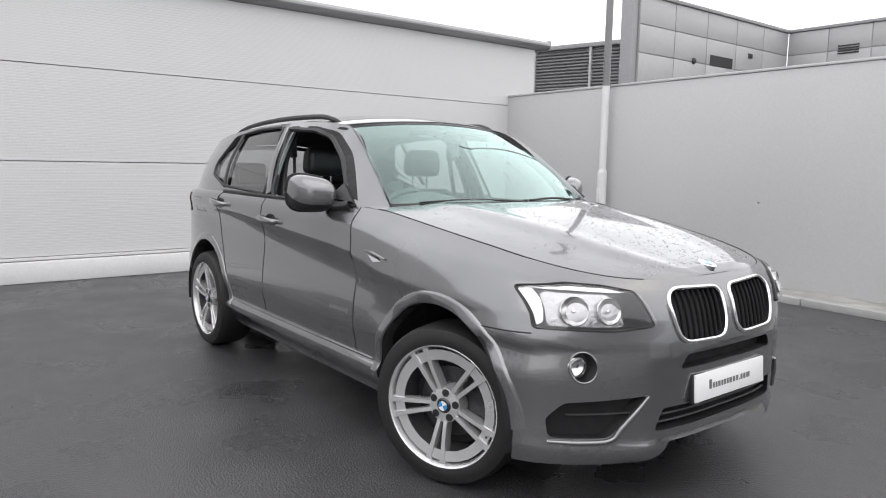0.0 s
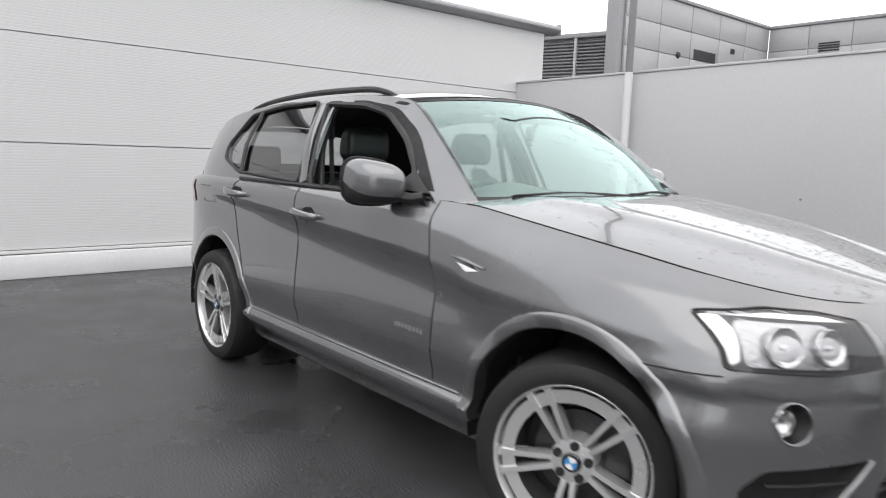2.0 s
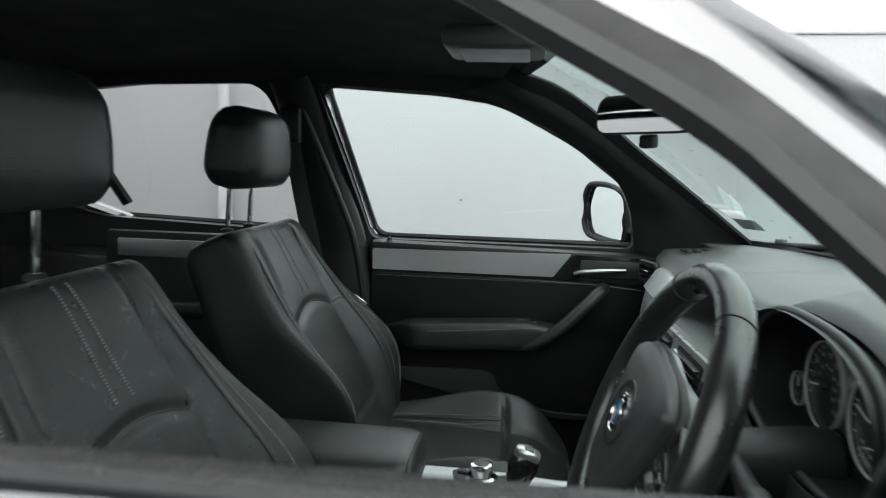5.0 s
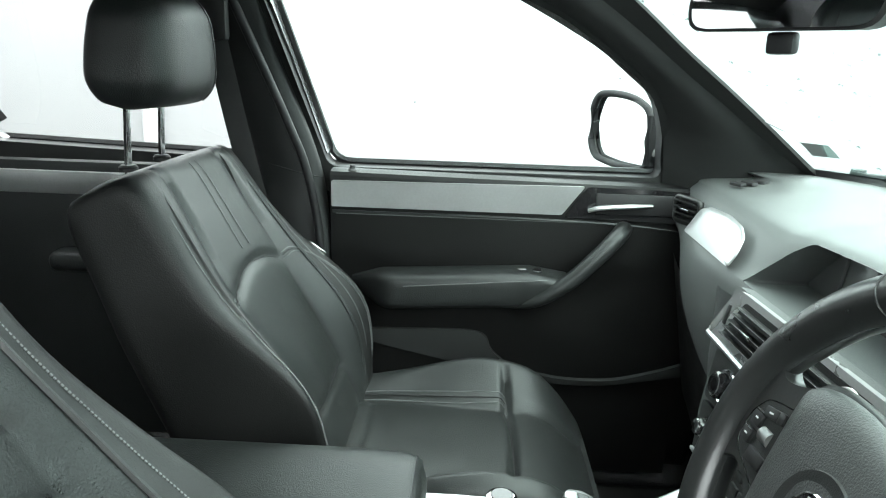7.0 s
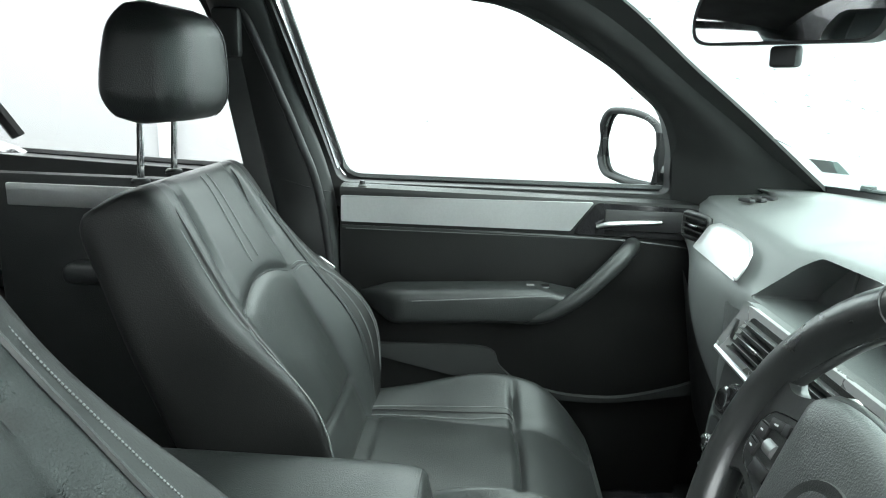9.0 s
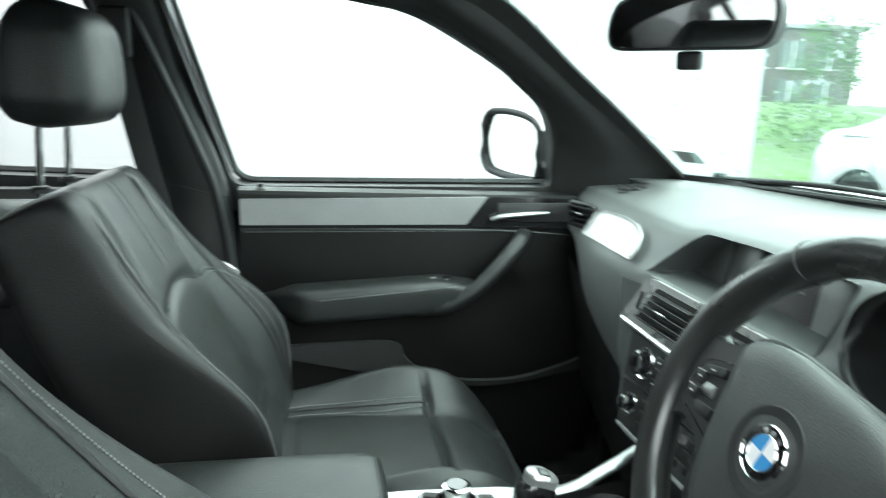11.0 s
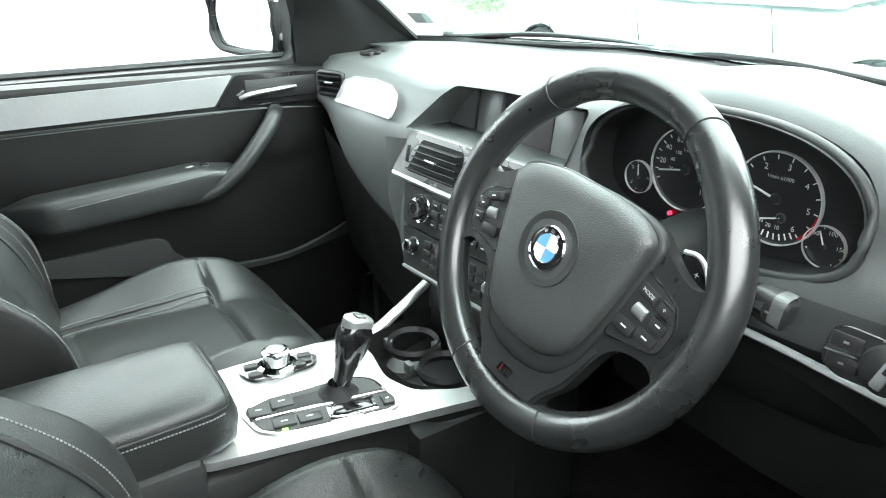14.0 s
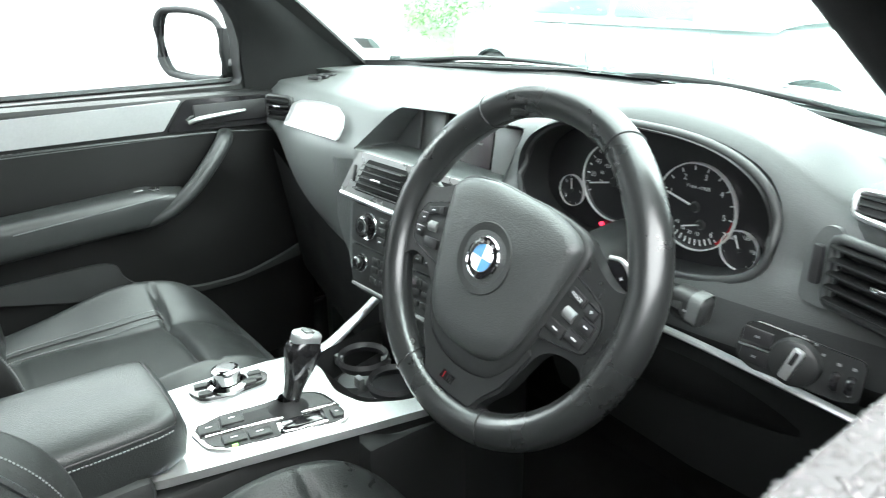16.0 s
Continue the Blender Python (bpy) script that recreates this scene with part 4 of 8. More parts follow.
        for o in (-0.03, 0.03):
            part("stitching", stitches([on_seat(w + o, b, 0.0012) for w, b in run]), STITCH, s, "grey stitching")
    part("seam", tube([on_seat(w, 0.70 - 0.05 * w * w, 0.0006) for w in np.linspace(-0.62, 0.62, 30).tolist()], 0.0018, 6, 0), BLACK_TRIM, s)
    def on_back(w, b, lift=0.001):
        return back @ on_front(w, b, BT, BW, back_front, 5.0, 16, length, lift)
    def crease(pts, n=8):
        flat = spline([(w, b, 0) for w, b in pts], n)
        part("seam", tube([on_back(p.x, p.y, 0.0002) for p in flat], 0.0016, 6, 0), BLACK_TRIM, s)
        return flat
    for sg in (-1, 1):
        crease([(sg * 0.53, 0.10), (sg * 0.53, 0.35), (sg * 0.535, 0.58), (sg * 0.56, 0.80), (sg * 0.60, 0.96)])
        if hide is LEATHER:
            yoke = crease([(sg * 0.535, 0.60), (sg * 0.68, 0.60), (sg * 0.82, 0.555), (sg * 0.90, 0.45), (sg * 0.93, 0.30), (sg * 0.93, 0.14)])
            for o in (-0.022, 0.022):
                part("stitching", stitches([on_back(p.x - sg * o * 0.7, p.y + o * 0.45, 0.0012) for p in yoke]), STITCH, s)
        part("stitching", stitches([on_back(sg * (0.075 - 0.012 * t), 0.70 + 0.27 * t, 0.0012) for t in np.linspace(0, 1, 30).tolist()]), STITCH, s)
    crease([(-0.53, 0.60), (-0.3, 0.632), (0, 0.65), (0.3, 0.632), (0.53, 0.60)])
    crease([(-0.52, 0.20), (0, 0.20), (0.52, 0.20)])
    # piped seam down each flank of the backrest
    for sg in (-1, 1):
        line = []
        for b in np.linspace(0.03, 0.93, 40).tolist():
            p = pad_point(0.15 if sg > 0 else 0.35, b, length, BW, BT, back_front, 5.0)
            line.append(back @ (p + Vector((sg * 0.001, 0.001, 0))))
        part("piping", tube(line, 0.0045, 6, 0), LEATHER, s)
        line = []
        for b in np.linspace(0.03, 0.93, 40).tolist():
            p = pad_point(0.135 if sg > 0 else 0.365, b, length, BW, BT, back_front, 5.0)
            line.append(back @ (p + Vector((sg * 0.0015, 0.001, 0))))
        part("stitching", stitches(line), STITCH, s)
    # headrest and its posts
    top = back @ Vector((0, 0.0, length))
    for d in (-0.072, 0.072):
        a = top + Vector((-0.022, d * 0.92, -0.03))
        part("headrest_post", rod(a, a + Vector((0.012, 0, 0.20)), 0.0062, 12), CHROME, s, "chrome headrest post")
        part("post_collar", lathe([(0.0, 0.004), (0.012, 0.004), (0.016, 0.0), (0.016, -0.006)], 20), PLASTIC_DARK, s).matrix_basis = Matrix.Translation(a + Vector((0.002, 0, 0.035)))
    hm = Matrix.Translation(top + Vector((0.004, 0, 0.106))) @ Matrix.Rotation(radians(4), 4, "Y") @ Matrix(((0, 1, 0, 0), (1, 0, 0, 0), (0, 0, 1, 0), (0, 0, 0, 1)))
    HW = lambda b: pieces(b, [0, 0.25, 0.7, 1], [0.118, 0.138, 0.134, 0.108])
    HT = lambda b: pieces(b, [0, 0.3, 0.75, 1], [0.062, 0.074, 0.064, 0.044])
    part("headrest", moved(pad(0.195, HW, HT, lambda w, b: 0.006 * (1 - w * w), 4.0, 64, 28), hm), LEATHER, s, "black leather headrest", sharp=60)
    line = [hm @ (pad_point(0.13, b, 0.195, HW, HT, None, 4.0) * 1.0 + Vector((0, 0.0035, 0))) for b in np.linspace(0.04, 0.96, 24).tolist()]
    part("headrest_seam", tube(line, 0.0022, 6, 0), BLACK_TRIM, s)
    return s


seat(-0.005, 0.40, "black leather front passenger sports seat with grey stitching", 26)
seat(0.015, -0.425, "black leather driver's sports seat spotted with rain", 26, -0.045, LEATHER_WET)


def cabin_shell():
    """Floor, bulkheads, lining, pillars and rear bench that close the cabin."""
    part("cabin_floor", box(-1.9, 1.0, -0.80, 0.80, 0.27, 0.30, 0.01), CARPET, car)
    part("bulkhead", box(0.98, 1.02, -0.70, 0.70, 0.27, 1.08), CARPET, car)
    part("rear_bulkhead", box(-2.0, -1.96, -0.78, 0.78, 0.27, 1.12), CARPET, car)
    part("headlining", surface(lambda u, v: roof_point(0.02 + 0.96 * u, 0.03 + 0.94 * v) - Vector((0, 0, 0.035)), 20, 14), FABRIC, car, "charcoal fabric headlining")
    b = part("rear_bench", box(-1.55, -1.02, -0.62, 0.62, 0.45, 0.66, 0.06, 4), LEATHER, car, "black leather rear bench")
    part("bench_back", moved(box(-0.08, 0.08, -0.62, 0.62, 0.0, 0.62, 0.06, 4), pose(-1.55, 0, 0.6, 0, -22)), LEATHER, b)
    for y in (-0.4, 0.4):
        part("bench_headrest", box(-1.86, -1.76, y - 0.13, y + 0.13, 1.18, 1.36, 0.04, 4), LEATHER, b)
    front = rounded([(0.495, 1.120), (0.472, 1.232), (0.435, 1.308), (0.39, 1.354), (0.313, 1.408), (0.22, 1.466), (0.10, 1.516), (-0.06, 1.552), (-0.425, 1.572), (-0.300, 1.120)], 0.03)
    rear = rounded([(-0.450, 1.13), (-0.575, 1.57), (-0.95, 1.56), (-1.32, 1.52), (-1.46, 1.33), (-1.42, 1.225), (-1.16, 1.155)], 0.06)
    for s in (-1, 1):
        def fn(u, v, s=s):
            x = 0.79 - 2.85 * u
            z = 1.06 + (gutter_z(x) - 1.06) * v
            inner = (0.058 if s > 0 else 0.022) + 0.03 * max(0, v - 0.8)
            return Vector((x, s * (upper_y(x, max(z, top_z(x))) - inner), z))
        if s < 0:
            continue
        bm = surface(fn, 80, 22)
        cut_hole(bm, front, "y")
        cut_hole(bm, rear, "y")
        part("side_lining", solid(bm, 0.008), FABRIC, car, "dark pillar and window lining", sharp=50)
        # reveal between lining and body round each opening
        for outline, big in ((front, 1), (rear, 0)):
            n = len(outline)
            def rev(u, v, outline=outline, n=n, s=s):
                x, z = outline[int(round(u * n)) % n]
                return Vector((x, s * (upper_y(x, z) - (0.062 if s > 0 else 0.028) + (0.056 if s > 0 else 0.022) * v), z))
            part("window_reveal", surface(rev, n, 1, wrap_u=True), BLACK_TRIM, car)
    # padded pillar covers on the passenger side and behind it
    for s in (-1, 1):
        a = [Vector((x, s * (gutter_y(x) - 0.004), gutter_z(x) - 0.045)) for x in (0.78, 0.60, 0.40, 0.20, 0.02)]
        if s < 0:
            part("pillar_trim", tube(a, [0.026, 0.030, 0.032, 0.032, 0.030], 12, 6, flat=0.8, up=(0, s, 0)), FABRIC, car, "charcoal windscreen pillar trim", sharp=60)
        else:
            # one broad moulding from the door window's edge to the windscreen's
            inner = spline([(x, upper_y(x, max(z, 1.16)) - 0.064, z) for x, z in ((-0.02, 1.548), (0.10, 1.516), (0.22, 1.466), (0.313, 1.408), (0.39, 1.354), (0.435, 1.308), (0.472, 1.232), (0.497, 1.10))], 5)
            outer = spline([(0.14, 0.575, 1.605), (0.25, 0.588, 1.560), (0.36, 0.612, 1.490), (0.46, 0.632, 1.412), (0.545, 0.650, 1.343), (0.61, 0.662, 1.290), (0.70, 0.680, 1.222), (0.80, 0.700, 1.150)], 5)
            def moulding(u, v):
                i = int(round(u * (len(inner) - 1)))
                return inner[i].lerp(outer[i], v) + Vector((0, -0.030, -0.012)) * math.sin(math.pi * v)
            part("pillar_trim", surface(moulding, len(inner) - 1, 10), FABRIC, car, "charcoal windscreen pillar trim", sharp=70)
        b = [Vector((x, s * (upper_y(x, max(z, 1.16)) - y), z)) for x, z, y in ((-0.36, 0.62, 0.10), (-0.37, 0.95, 0.095), (-0.385, 1.12, 0.09), (-0.45, 1.36, 0.075), (-0.495, 1.58, 0.065))]
        p = part("pillar_trim", tube(b, [0.085, 0.082, 0.075, 0.062, 0.06], 16, 6, flat=0.42, up=(0, s, 0)), PLASTIC_DARK, car, "black centre pillar trim", sharp=60)
        ring = [b[2] + Vector((0.0775 * math.cos(q), s * 0.0325 * math.sin(q), -0.02 * math.cos(q))) for q in np.linspace(0, 2 * math.pi, 40, endpoint=False).tolist()]
        part("trim_joint", tube(ring, 0.0016, 6, 0, closed=True), BLACK_TRIM, car)
        if s > 0:
            seal = [(-0.475, 0.655, 1.52), (-0.415, 0.692, 1.36), (-0.366, 0.715, 1.23), (-0.330, 0.732, 1.12), (-0.305, 0.745, 0.95), (-0.292, 0.750, 0.70), (-0.29, 0.75, 0.45)]
            part("door_seal", tube(seal, 0.010, 10, 6), BLACK_TRIM, car, "black rubber door seal", sharp=60)
        belt = [Vector((x, s * y, z)) for x, y, z in ((-0.50, 0.64, 1.45), (-0.455, 0.655, 1.2), (-0.40, 0.665, 0.95), (-0.34, 0.66, 0.70), (-0.31, 0.655, 0.5))]
        part("seat_belt", tube(belt, 0.024, 8, 6, flat=0.07, up=(0, s, 0)), BELT, car, "black seat belt webbing")
        part("belt_guide", moved(box(-0.03, 0.03, -0.015, 0.015, -0.05, 0.05, 0.01), pose(-0.495, s * 0.645, 1.45)), PLASTIC_DARK, car)
    part("belt_buckle_tongue", moved(box(-0.022, 0.022, -0.003, 0.003, -0.012, 0.012, 0.002), pose(-0.295, 0.655, 0.955, 0, 35)), CHROME, car, "chrome seat belt tongue")
    part("roof_lamp", box(0.02, 0.2, -0.09, 0.09, 1.555, 1.592, 0.014), PLASTIC, car, "grey roof lamp unit")
    part("roof_lamp_lens", box(0.05, 0.17, -0.06, 0.06, 1.549, 1.556, 0.003), PRINT, car)


cabin_shell()


def door_trim(s, label):
    """The inside of a front door: ledge, aluminium strip, handle, armrest and pocket."""
    Y = lambda y: s * (y if s > 0 else 0.882 + (y - 0.77) * 0.12)
    prof = [(0.83, 1.120 if s > 0 else 1.152), (0.80, 1.120 if s > 0 else 1.150), (0.775, 1.116 if s > 0 else 1.138), (0.768, 1.106 if s > 0 else 1.115), (0.772, 1.00), (0.775, 0.92), (0.785, 0.86), (0.79, 0.74), (0.80, 0.45), (0.82, 0.36)]
    def face(u, v):
        k = v * (len(prof) - 1)
        i = min(int(k), len(prof) - 2)
        y, z = (prof[i][j] + (prof[i + 1][j] - prof[i][j]) * (k - i) for j in (0, 1))
        x = -0.285 + 0.92 * u
        return Vector((x, Y(y - 0.004 * math.sin(math.pi * u)), z - 0.012 * u * (z > 1.1)))
    d = part("door_trim", surface(face, 24, 27), DOOR_BLACK, car, label, sharp=40)
    def plate(xz, y, depth, mat, name, lab="", r=0.008, bev=0.003):
        m = frame_axes((0, Y(y), 0), (1, 0, 0), (0, 0, 1))
        if s > 0:
            return part(name, moved(prism(rounded(xz, r), depth, bev), m), mat, d, lab)
        return part(name, moved(prism(rounded(xz, r), -depth, 0), m), mat, d, lab)
    plate([(-0.28, 1.097), (0.308, 1.104), (0.258, 1.036), (-0.28, 1.036)], 0.770, 0.012, ALU, "trim_strip", "brushed aluminium trim strip", 0.004)
    plate([(0.315, 1.104), (0.57, 1.098), (0.585, 1.06), (0.56, 1.024), (0.265, 1.030)], 0.770, 0.009, BLACK_GLOSS, "handle_bezel", "gloss black handle bezel", 0.01)
    part("handle_recess", moved(box(0.335, 0.52, -0.004, 0.004, 1.042, 1.09, 0.003), pose(0, Y(0.759), 0)), BLACK_TRIM, d)
    part("door_handle", tube([(0.318, Y(0.752), 1.050), (0.345, Y(0.744), 1.059), (0.42, Y(0.742), 1.066), (0.462, Y(0.751), 1.067)], [0.007, 0.0085, 0.0075, 0.005], 10, 6, flat=0.7), ALU, d, "satin chrome door handle")
    part("stitching", stitches([(x, Y(0.7665), 1.018) for x in np.linspace(-0.27, 0.33, 40).tolist()]), STITCH, d)
    part("welt", tube([(-0.28, Y(0.770), 1.022), (0.1, Y(0.768), 1.022), (0.38, Y(0.770), 1.016), (0.58, Y(0.775), 1.0)], 0.004, 6, 4), LEATHER, d)
    part("lock_pin", lathe([(0, 0.012), (0.006, 0.012), (0.007, 0.004), (0.012, 0.0)], 16), BLACK_TRIM, d).matrix_basis = Matrix.Translation((-0.235, Y(0.79), 1.118))
    # padded armrest
    arm = surface(lambda u, v: Vector((-0.235 + 0.515 * u, Y(0.785 - (0.105 * min(1, 4.5 * u + 0.15) * (1 - 0.25 * max(0, u - 0.7))) * (0.5 + 0.5 * abs(math.cos(2 * math.pi * v)) ** 0.5 * (1 if math.cos(2 * math.pi * v) > 0 else -1))), 0.855 + 0.03 * u + (0.032 if math.sin(2 * math.pi * v) > 0 else 0.055) * math.copysign(abs(math.sin(2 * math.pi * v)) ** 0.6, math.sin(2 * math.pi * v)) * min(1, 5 * u + 0.25) * min(1, 4 * (1 - u) + 0.3))), 30, 32, wrap_v=True)
    part("armrest", arm, LEATHER, d, "black leather door armrest", sharp=60)
    part("stitching", stitches([(-0.10 + 0.33 * t, Y(0.678 + 0.004 * t), 0.872 + 0.028 * t) for t in np.linspace(0, 1, 20).tolist()]), STITCH, d)
    part("window_switch", moved(box(-0.045, 0.045, -0.014, 0.014, -0.004, 0.004, 0.003), pose(0.172, Y(0.728), 0.905, 0, -3)), BLACK_GLOSS, d)
    part("switch_rocker", moved(box(-0.010, 0.010, -0.006, 0.006, 0.0, 0.006, 0.002), pose(0.172, Y(0.728), 0.906, 0, -3)), SATIN, d)
    grab = [(0.405, Y(0.755), 1.012), (0.385, Y(0.72), 1.0), (0.34, Y(0.70), 0.955), (0.275, Y(0.692), 0.893), (0.20, Y(0.70), 0.845), (0.10, Y(0.735), 0.825)]
    part("grab_handle", tube(grab, [0.019, 0.021, 0.021, 0.021, 0.02, 0.014], 14, 8, flat=0.9), LEATHER, d, "curved leather grab handle", sharp=60)
    # map pocket: a grey shoulder that thins into a low lip, and the dark bin below it
    low = spline([(-0.24, 0, 0.745), (-0.1, 0, 0.749), (0.075, 0, 0.749), (0.112, 0, 0.703), (0.155, 0, 0.669), (0.22, 0, 0.649), (0.295, 0, 0.638), (0.404, 0, 0.641), (0.51, 0, 0.668), (0.57, 0, 0.69)], 6)
    under = lambda x, z: min(z - 0.014, pieces(x, [-0.24, -0.15, 0.086, 0.212, 0.32, 0.6], [0.728, 0.705, 0.654, 0.628, 0.622, 0.66]))
    def pocket(u, v):
        p = low[min(int(round(u * (len(low) - 1))), len(low) - 1)]
        z = under(p.x, p.z)
        return Vector((p.x, Y(0.735 + 0.004 * v), p.z * (1 - v) + z * v))
    def bin_wall(u, v):
        p = low[min(int(round(u * (len(low) - 1))), len(low) - 1)]
        z = under(p.x, p.z)
        return Vector((p.x, Y(0.741 + 0.035 * v), z * (1 - v) + 0.36 * v))
    part("map_pocket", solid(surface(pocket, len(low) - 1, 3), 0.01), POCKET_GREY, d, "dark grey door map pocket")
    part("pocket_bin", surface(bin_wall, len(low) - 1, 4), DOOR_BLACK, d)


door_trim(1, "black leather passenger door lining with aluminium strip")
door_trim(-1, "black leather driver's door lining, window lowered")
for s in (-1, 1):
    part("rear_door_trim", box(-1.15, -0.46, s * 0.77, s * 0.80, 0.4, 1.12 if s > 0 else 1.16, 0.015), LEATHER, car)
    part("rear_trim_strip", box(-1.1, -0.47, s * 0.758, s * 0.772, 1.04, 1.095, 0.004), ALU, car)
    part("rear_armrest", box(-0.95, -0.5, s * 0.70, s * 0.775, 0.86, 0.91, 0.02, 3), LEATHER, car)
    part("kick_panel", box(0.64, 1.0, s * 0.70, s * 0.73, 0.27, 1.0), PLASTIC_DARK, car)


# ---------------------------------------------------------------- centre console
def console():
    c = part("centre_console", joined(box(-0.62, 0.26, -0.125, 0.105, 0.28, 0.705, 0.02), box(0.25, 0.46, -0.155, 0.12, 0.28, 0.66, 0.02), box(0.44, 0.62, -0.15, 0.13, 0.28, 0.80, 0.03)), PLASTIC_DARK, car, "black centre console with aluminium top")
    z = 0.73
    deck = [(-0.068, -0.113), (-0.078, 0.03), (-0.04, 0.106), (0.04, 0.107), (0.205, 0.099), (0.255, 0.066), (0.262, 0.02), (0.244, -0.065), (0.262, -0.122), (0.32, -0.158), (0.42, -0.178), (0.42, -0.214), (0.316, -0.196)]
    part("console_deck", moved(prism(rounded(deck, 0.018), 0.014, 0.005), pose(0, 0, z - 0.014)), ALU, c, "brushed aluminium console deck")
    part("console_rail", tube([(0.20, 0.088, 0.722), (0.30, 0.094, 0.718), (0.37, 0.106, 0.742), (0.46, 0.128, 0.778)], [0.015, 0.014, 0.012, 0.011], 10, 6, flat=0.6), ALU, c, "aluminium rail rising to the dashboard")
    # cup holders
    part("cup_tray", moved(prism(rounded([(0.265, 0.06), (0.44, 0.10), (0.46, -0.155), (0.30, -0.13), (0.268, -0.09)], 0.02), 0.01), pose(0, 0, 0.655)), DARK, c)
    wall = rounded([(0.262, 0.065), (0.45, 0.11), (0.47, -0.165), (0.30, -0.138), (0.264, -0.095)], 0.02)
    part("cup_well", surface(lambda u, v: Vector((*wall[int(round(u * len(wall))) % len(wall)], 0.66 + 0.068 * v)), len(wall), 1, wrap_u=True), PLASTIC_DARK, c)
    for cy in (0.03, -0.075):
        part("cup_ring", moved(lathe([(0.040, 0.0), (0.046, 0.008), (0.050, 0.0), (0.046, -0.012), (0.040, 0.0)], 32), pose(0.355, cy, 0.712)), BLACK_TRIM, c)
        part("cup_base", moved(rod((0, 0, 0), (0, 0, 0.012), 0.03, 24), pose(0.33, cy - 0.005, 0.665)), PLASTIC, c)
    for a, b in ((0.32, 0.06), (0.385, 0.0), (0.39, -0.11), (0.31, -0.03)):
        part("cup_grip", box(a - 0.006, a + 0.006, b - 0.01, b + 0.01, 0.695, 0.716, 0.003), PLASTIC, c)
    # selector plate, lever and buttons
    plate = rounded([(0.012, -0.03), (0.02, -0.09), (0.045, -0.112), (0.215, -0.152), (0.232, -0.135), (0.222, -0.06), (0.20, -0.04), (0.06, -0.018)], 0.012)
    part("selector_frame", moved(prism(plate, 0.004, 0.001), pose(0, 0, z)), CHROME, c, "chrome-edged selector surround")
    mid = Vector((0.125, -0.085, 0))
    part("selector_plate", moved(prism([tuple(mid.xy + (Vector(p) - mid.xy) * 0.945) for p in plate], 0.005, 0.001), pose(0, 0, z)), PLASTIC_DARK, c)
    part("selector_bar", moved(box(-0.10, 0.10, -0.0035, 0.0035, 0, 0.0075, 0.001), pose(0.125, -0.085, z, 0, 0, -11)), CHROME, c)
    part("selector_gate", moved(box(-0.07, 0.05, -0.02, 0.018, 0, 0.0065, 0.004), pose(0.13, -0.062, z, 0, 0, -8)), DARK, c)
    for x, y, w, h in ((0.038, -0.048, 0.016, 0.014), (0.075, -0.044, 0.017, 0.015), (0.06, -0.094, 0.017, 0.011), (0.096, -0.103, 0.017, 0.011), (0.212, -0.128, 0.009, 0.013)):
        part("button", moved(box(-w, w, -h, h, 0, 0.009, 0.002), pose(x, y, z, 0, 0, -11)), PLASTIC_DARK, c)
        part("button_mark", moved(box(-w * 0.28, w * 0.28, -0.001, 0.001, 0.009, 0.0093), pose(x, y, z, 0, 0, -11)), PRINT, c)
    part("rocker_frame", moved(box(-0.037, 0.037, -0.018, 0.018, 0, 0.008, 0.002), pose(0.158, -0.118, z, 0, 0, -11)), CHROME, c)
    part("rocker", moved(box(-0.031, 0.031, -0.013, 0.013, 0, 0.011, 0.003), pose(0.158, -0.118, z, 0, 0, -11)), BLACK_GLOSS, c)
    part("green_lamp", moved(box(-0.004, 0.004, -0.0009, 0.0009, 0, 0.0092), pose(0.054, -0.112, z, 0, 0, -11)), GREEN_MARK, c)
    lev = part("gear_lever", moved(pad(0.13, lambda b: pieces(b, [0, 0.3, 0.55, 0.8, 1], [0.013, 0.0145, 0.020, 0.0235, 0.016]), lambda b: pieces(b, [0, 0.3, 0.55, 0.8, 1], [0.012, 0.014, 0.022, 0.028, 0.020]), None, 2.6, 32, 24), Matrix(((0, 1, 0, 0.158), (-1, 0, 0, -0.068), (0, 0, 1, z + 0.002), (0, 0, 0, 1))) @ pose(0, 0, 0, -18, 3, 0)), BLACK_GLOSS, c, "gloss black and chrome gear lever", sharp=80)
    lm = Matrix(((0, 1, 0, 0.158), (-1, 0, 0, -0.068), (0, 0, 1, z + 0.002), (0, 0, 0, 1))) @ pose(0, 0, 0, -18, 3, 0)
    part("lever_cap", moved(pad(0.026, 0.0185, 0.0235, None, 2.6, 24, 10), lm @ pose(0, 0, 0.108)), ALU, c, sharp=80)
    part("lever_button", moved(box(-0.008, 0.008, -0.008, 0.008, 0, 0.003, 0.001), lm @ pose(0, 0, 0.1335)), PLASTIC, c)
    part("lever_gaiter", moved(lathe([(0.034, 0), (0.026, 0.006), (0.017, 0.014), (0.015, 0.02)], 24), pose(0.158, -0.068, z + 0.004)), DARK, c)
    for k in range(3):
        part("lever_light", moved(box(-0.0035, 0.0035, 0.0205, 0.0212, 0, 0.0035), lm @ pose(0.003, 0.0045 * 1, 0.078 + 0.008 * k)), GREEN_MARK if k == 0 else PRINT, c)
    # turning controller with its key plate
    kp = [(0.058, 0.038), (0.046, 0.078), (0.058, 0.092), (0.165, 0.07), (0.178, 0.052), (0.165, 0.03), (0.10, 0.028)]
    part("controller_plate", moved(prism(rounded(kp, 0.014), 0.006, 0.002), pose(0, 0, z)), BLACK_GLOSS, c)
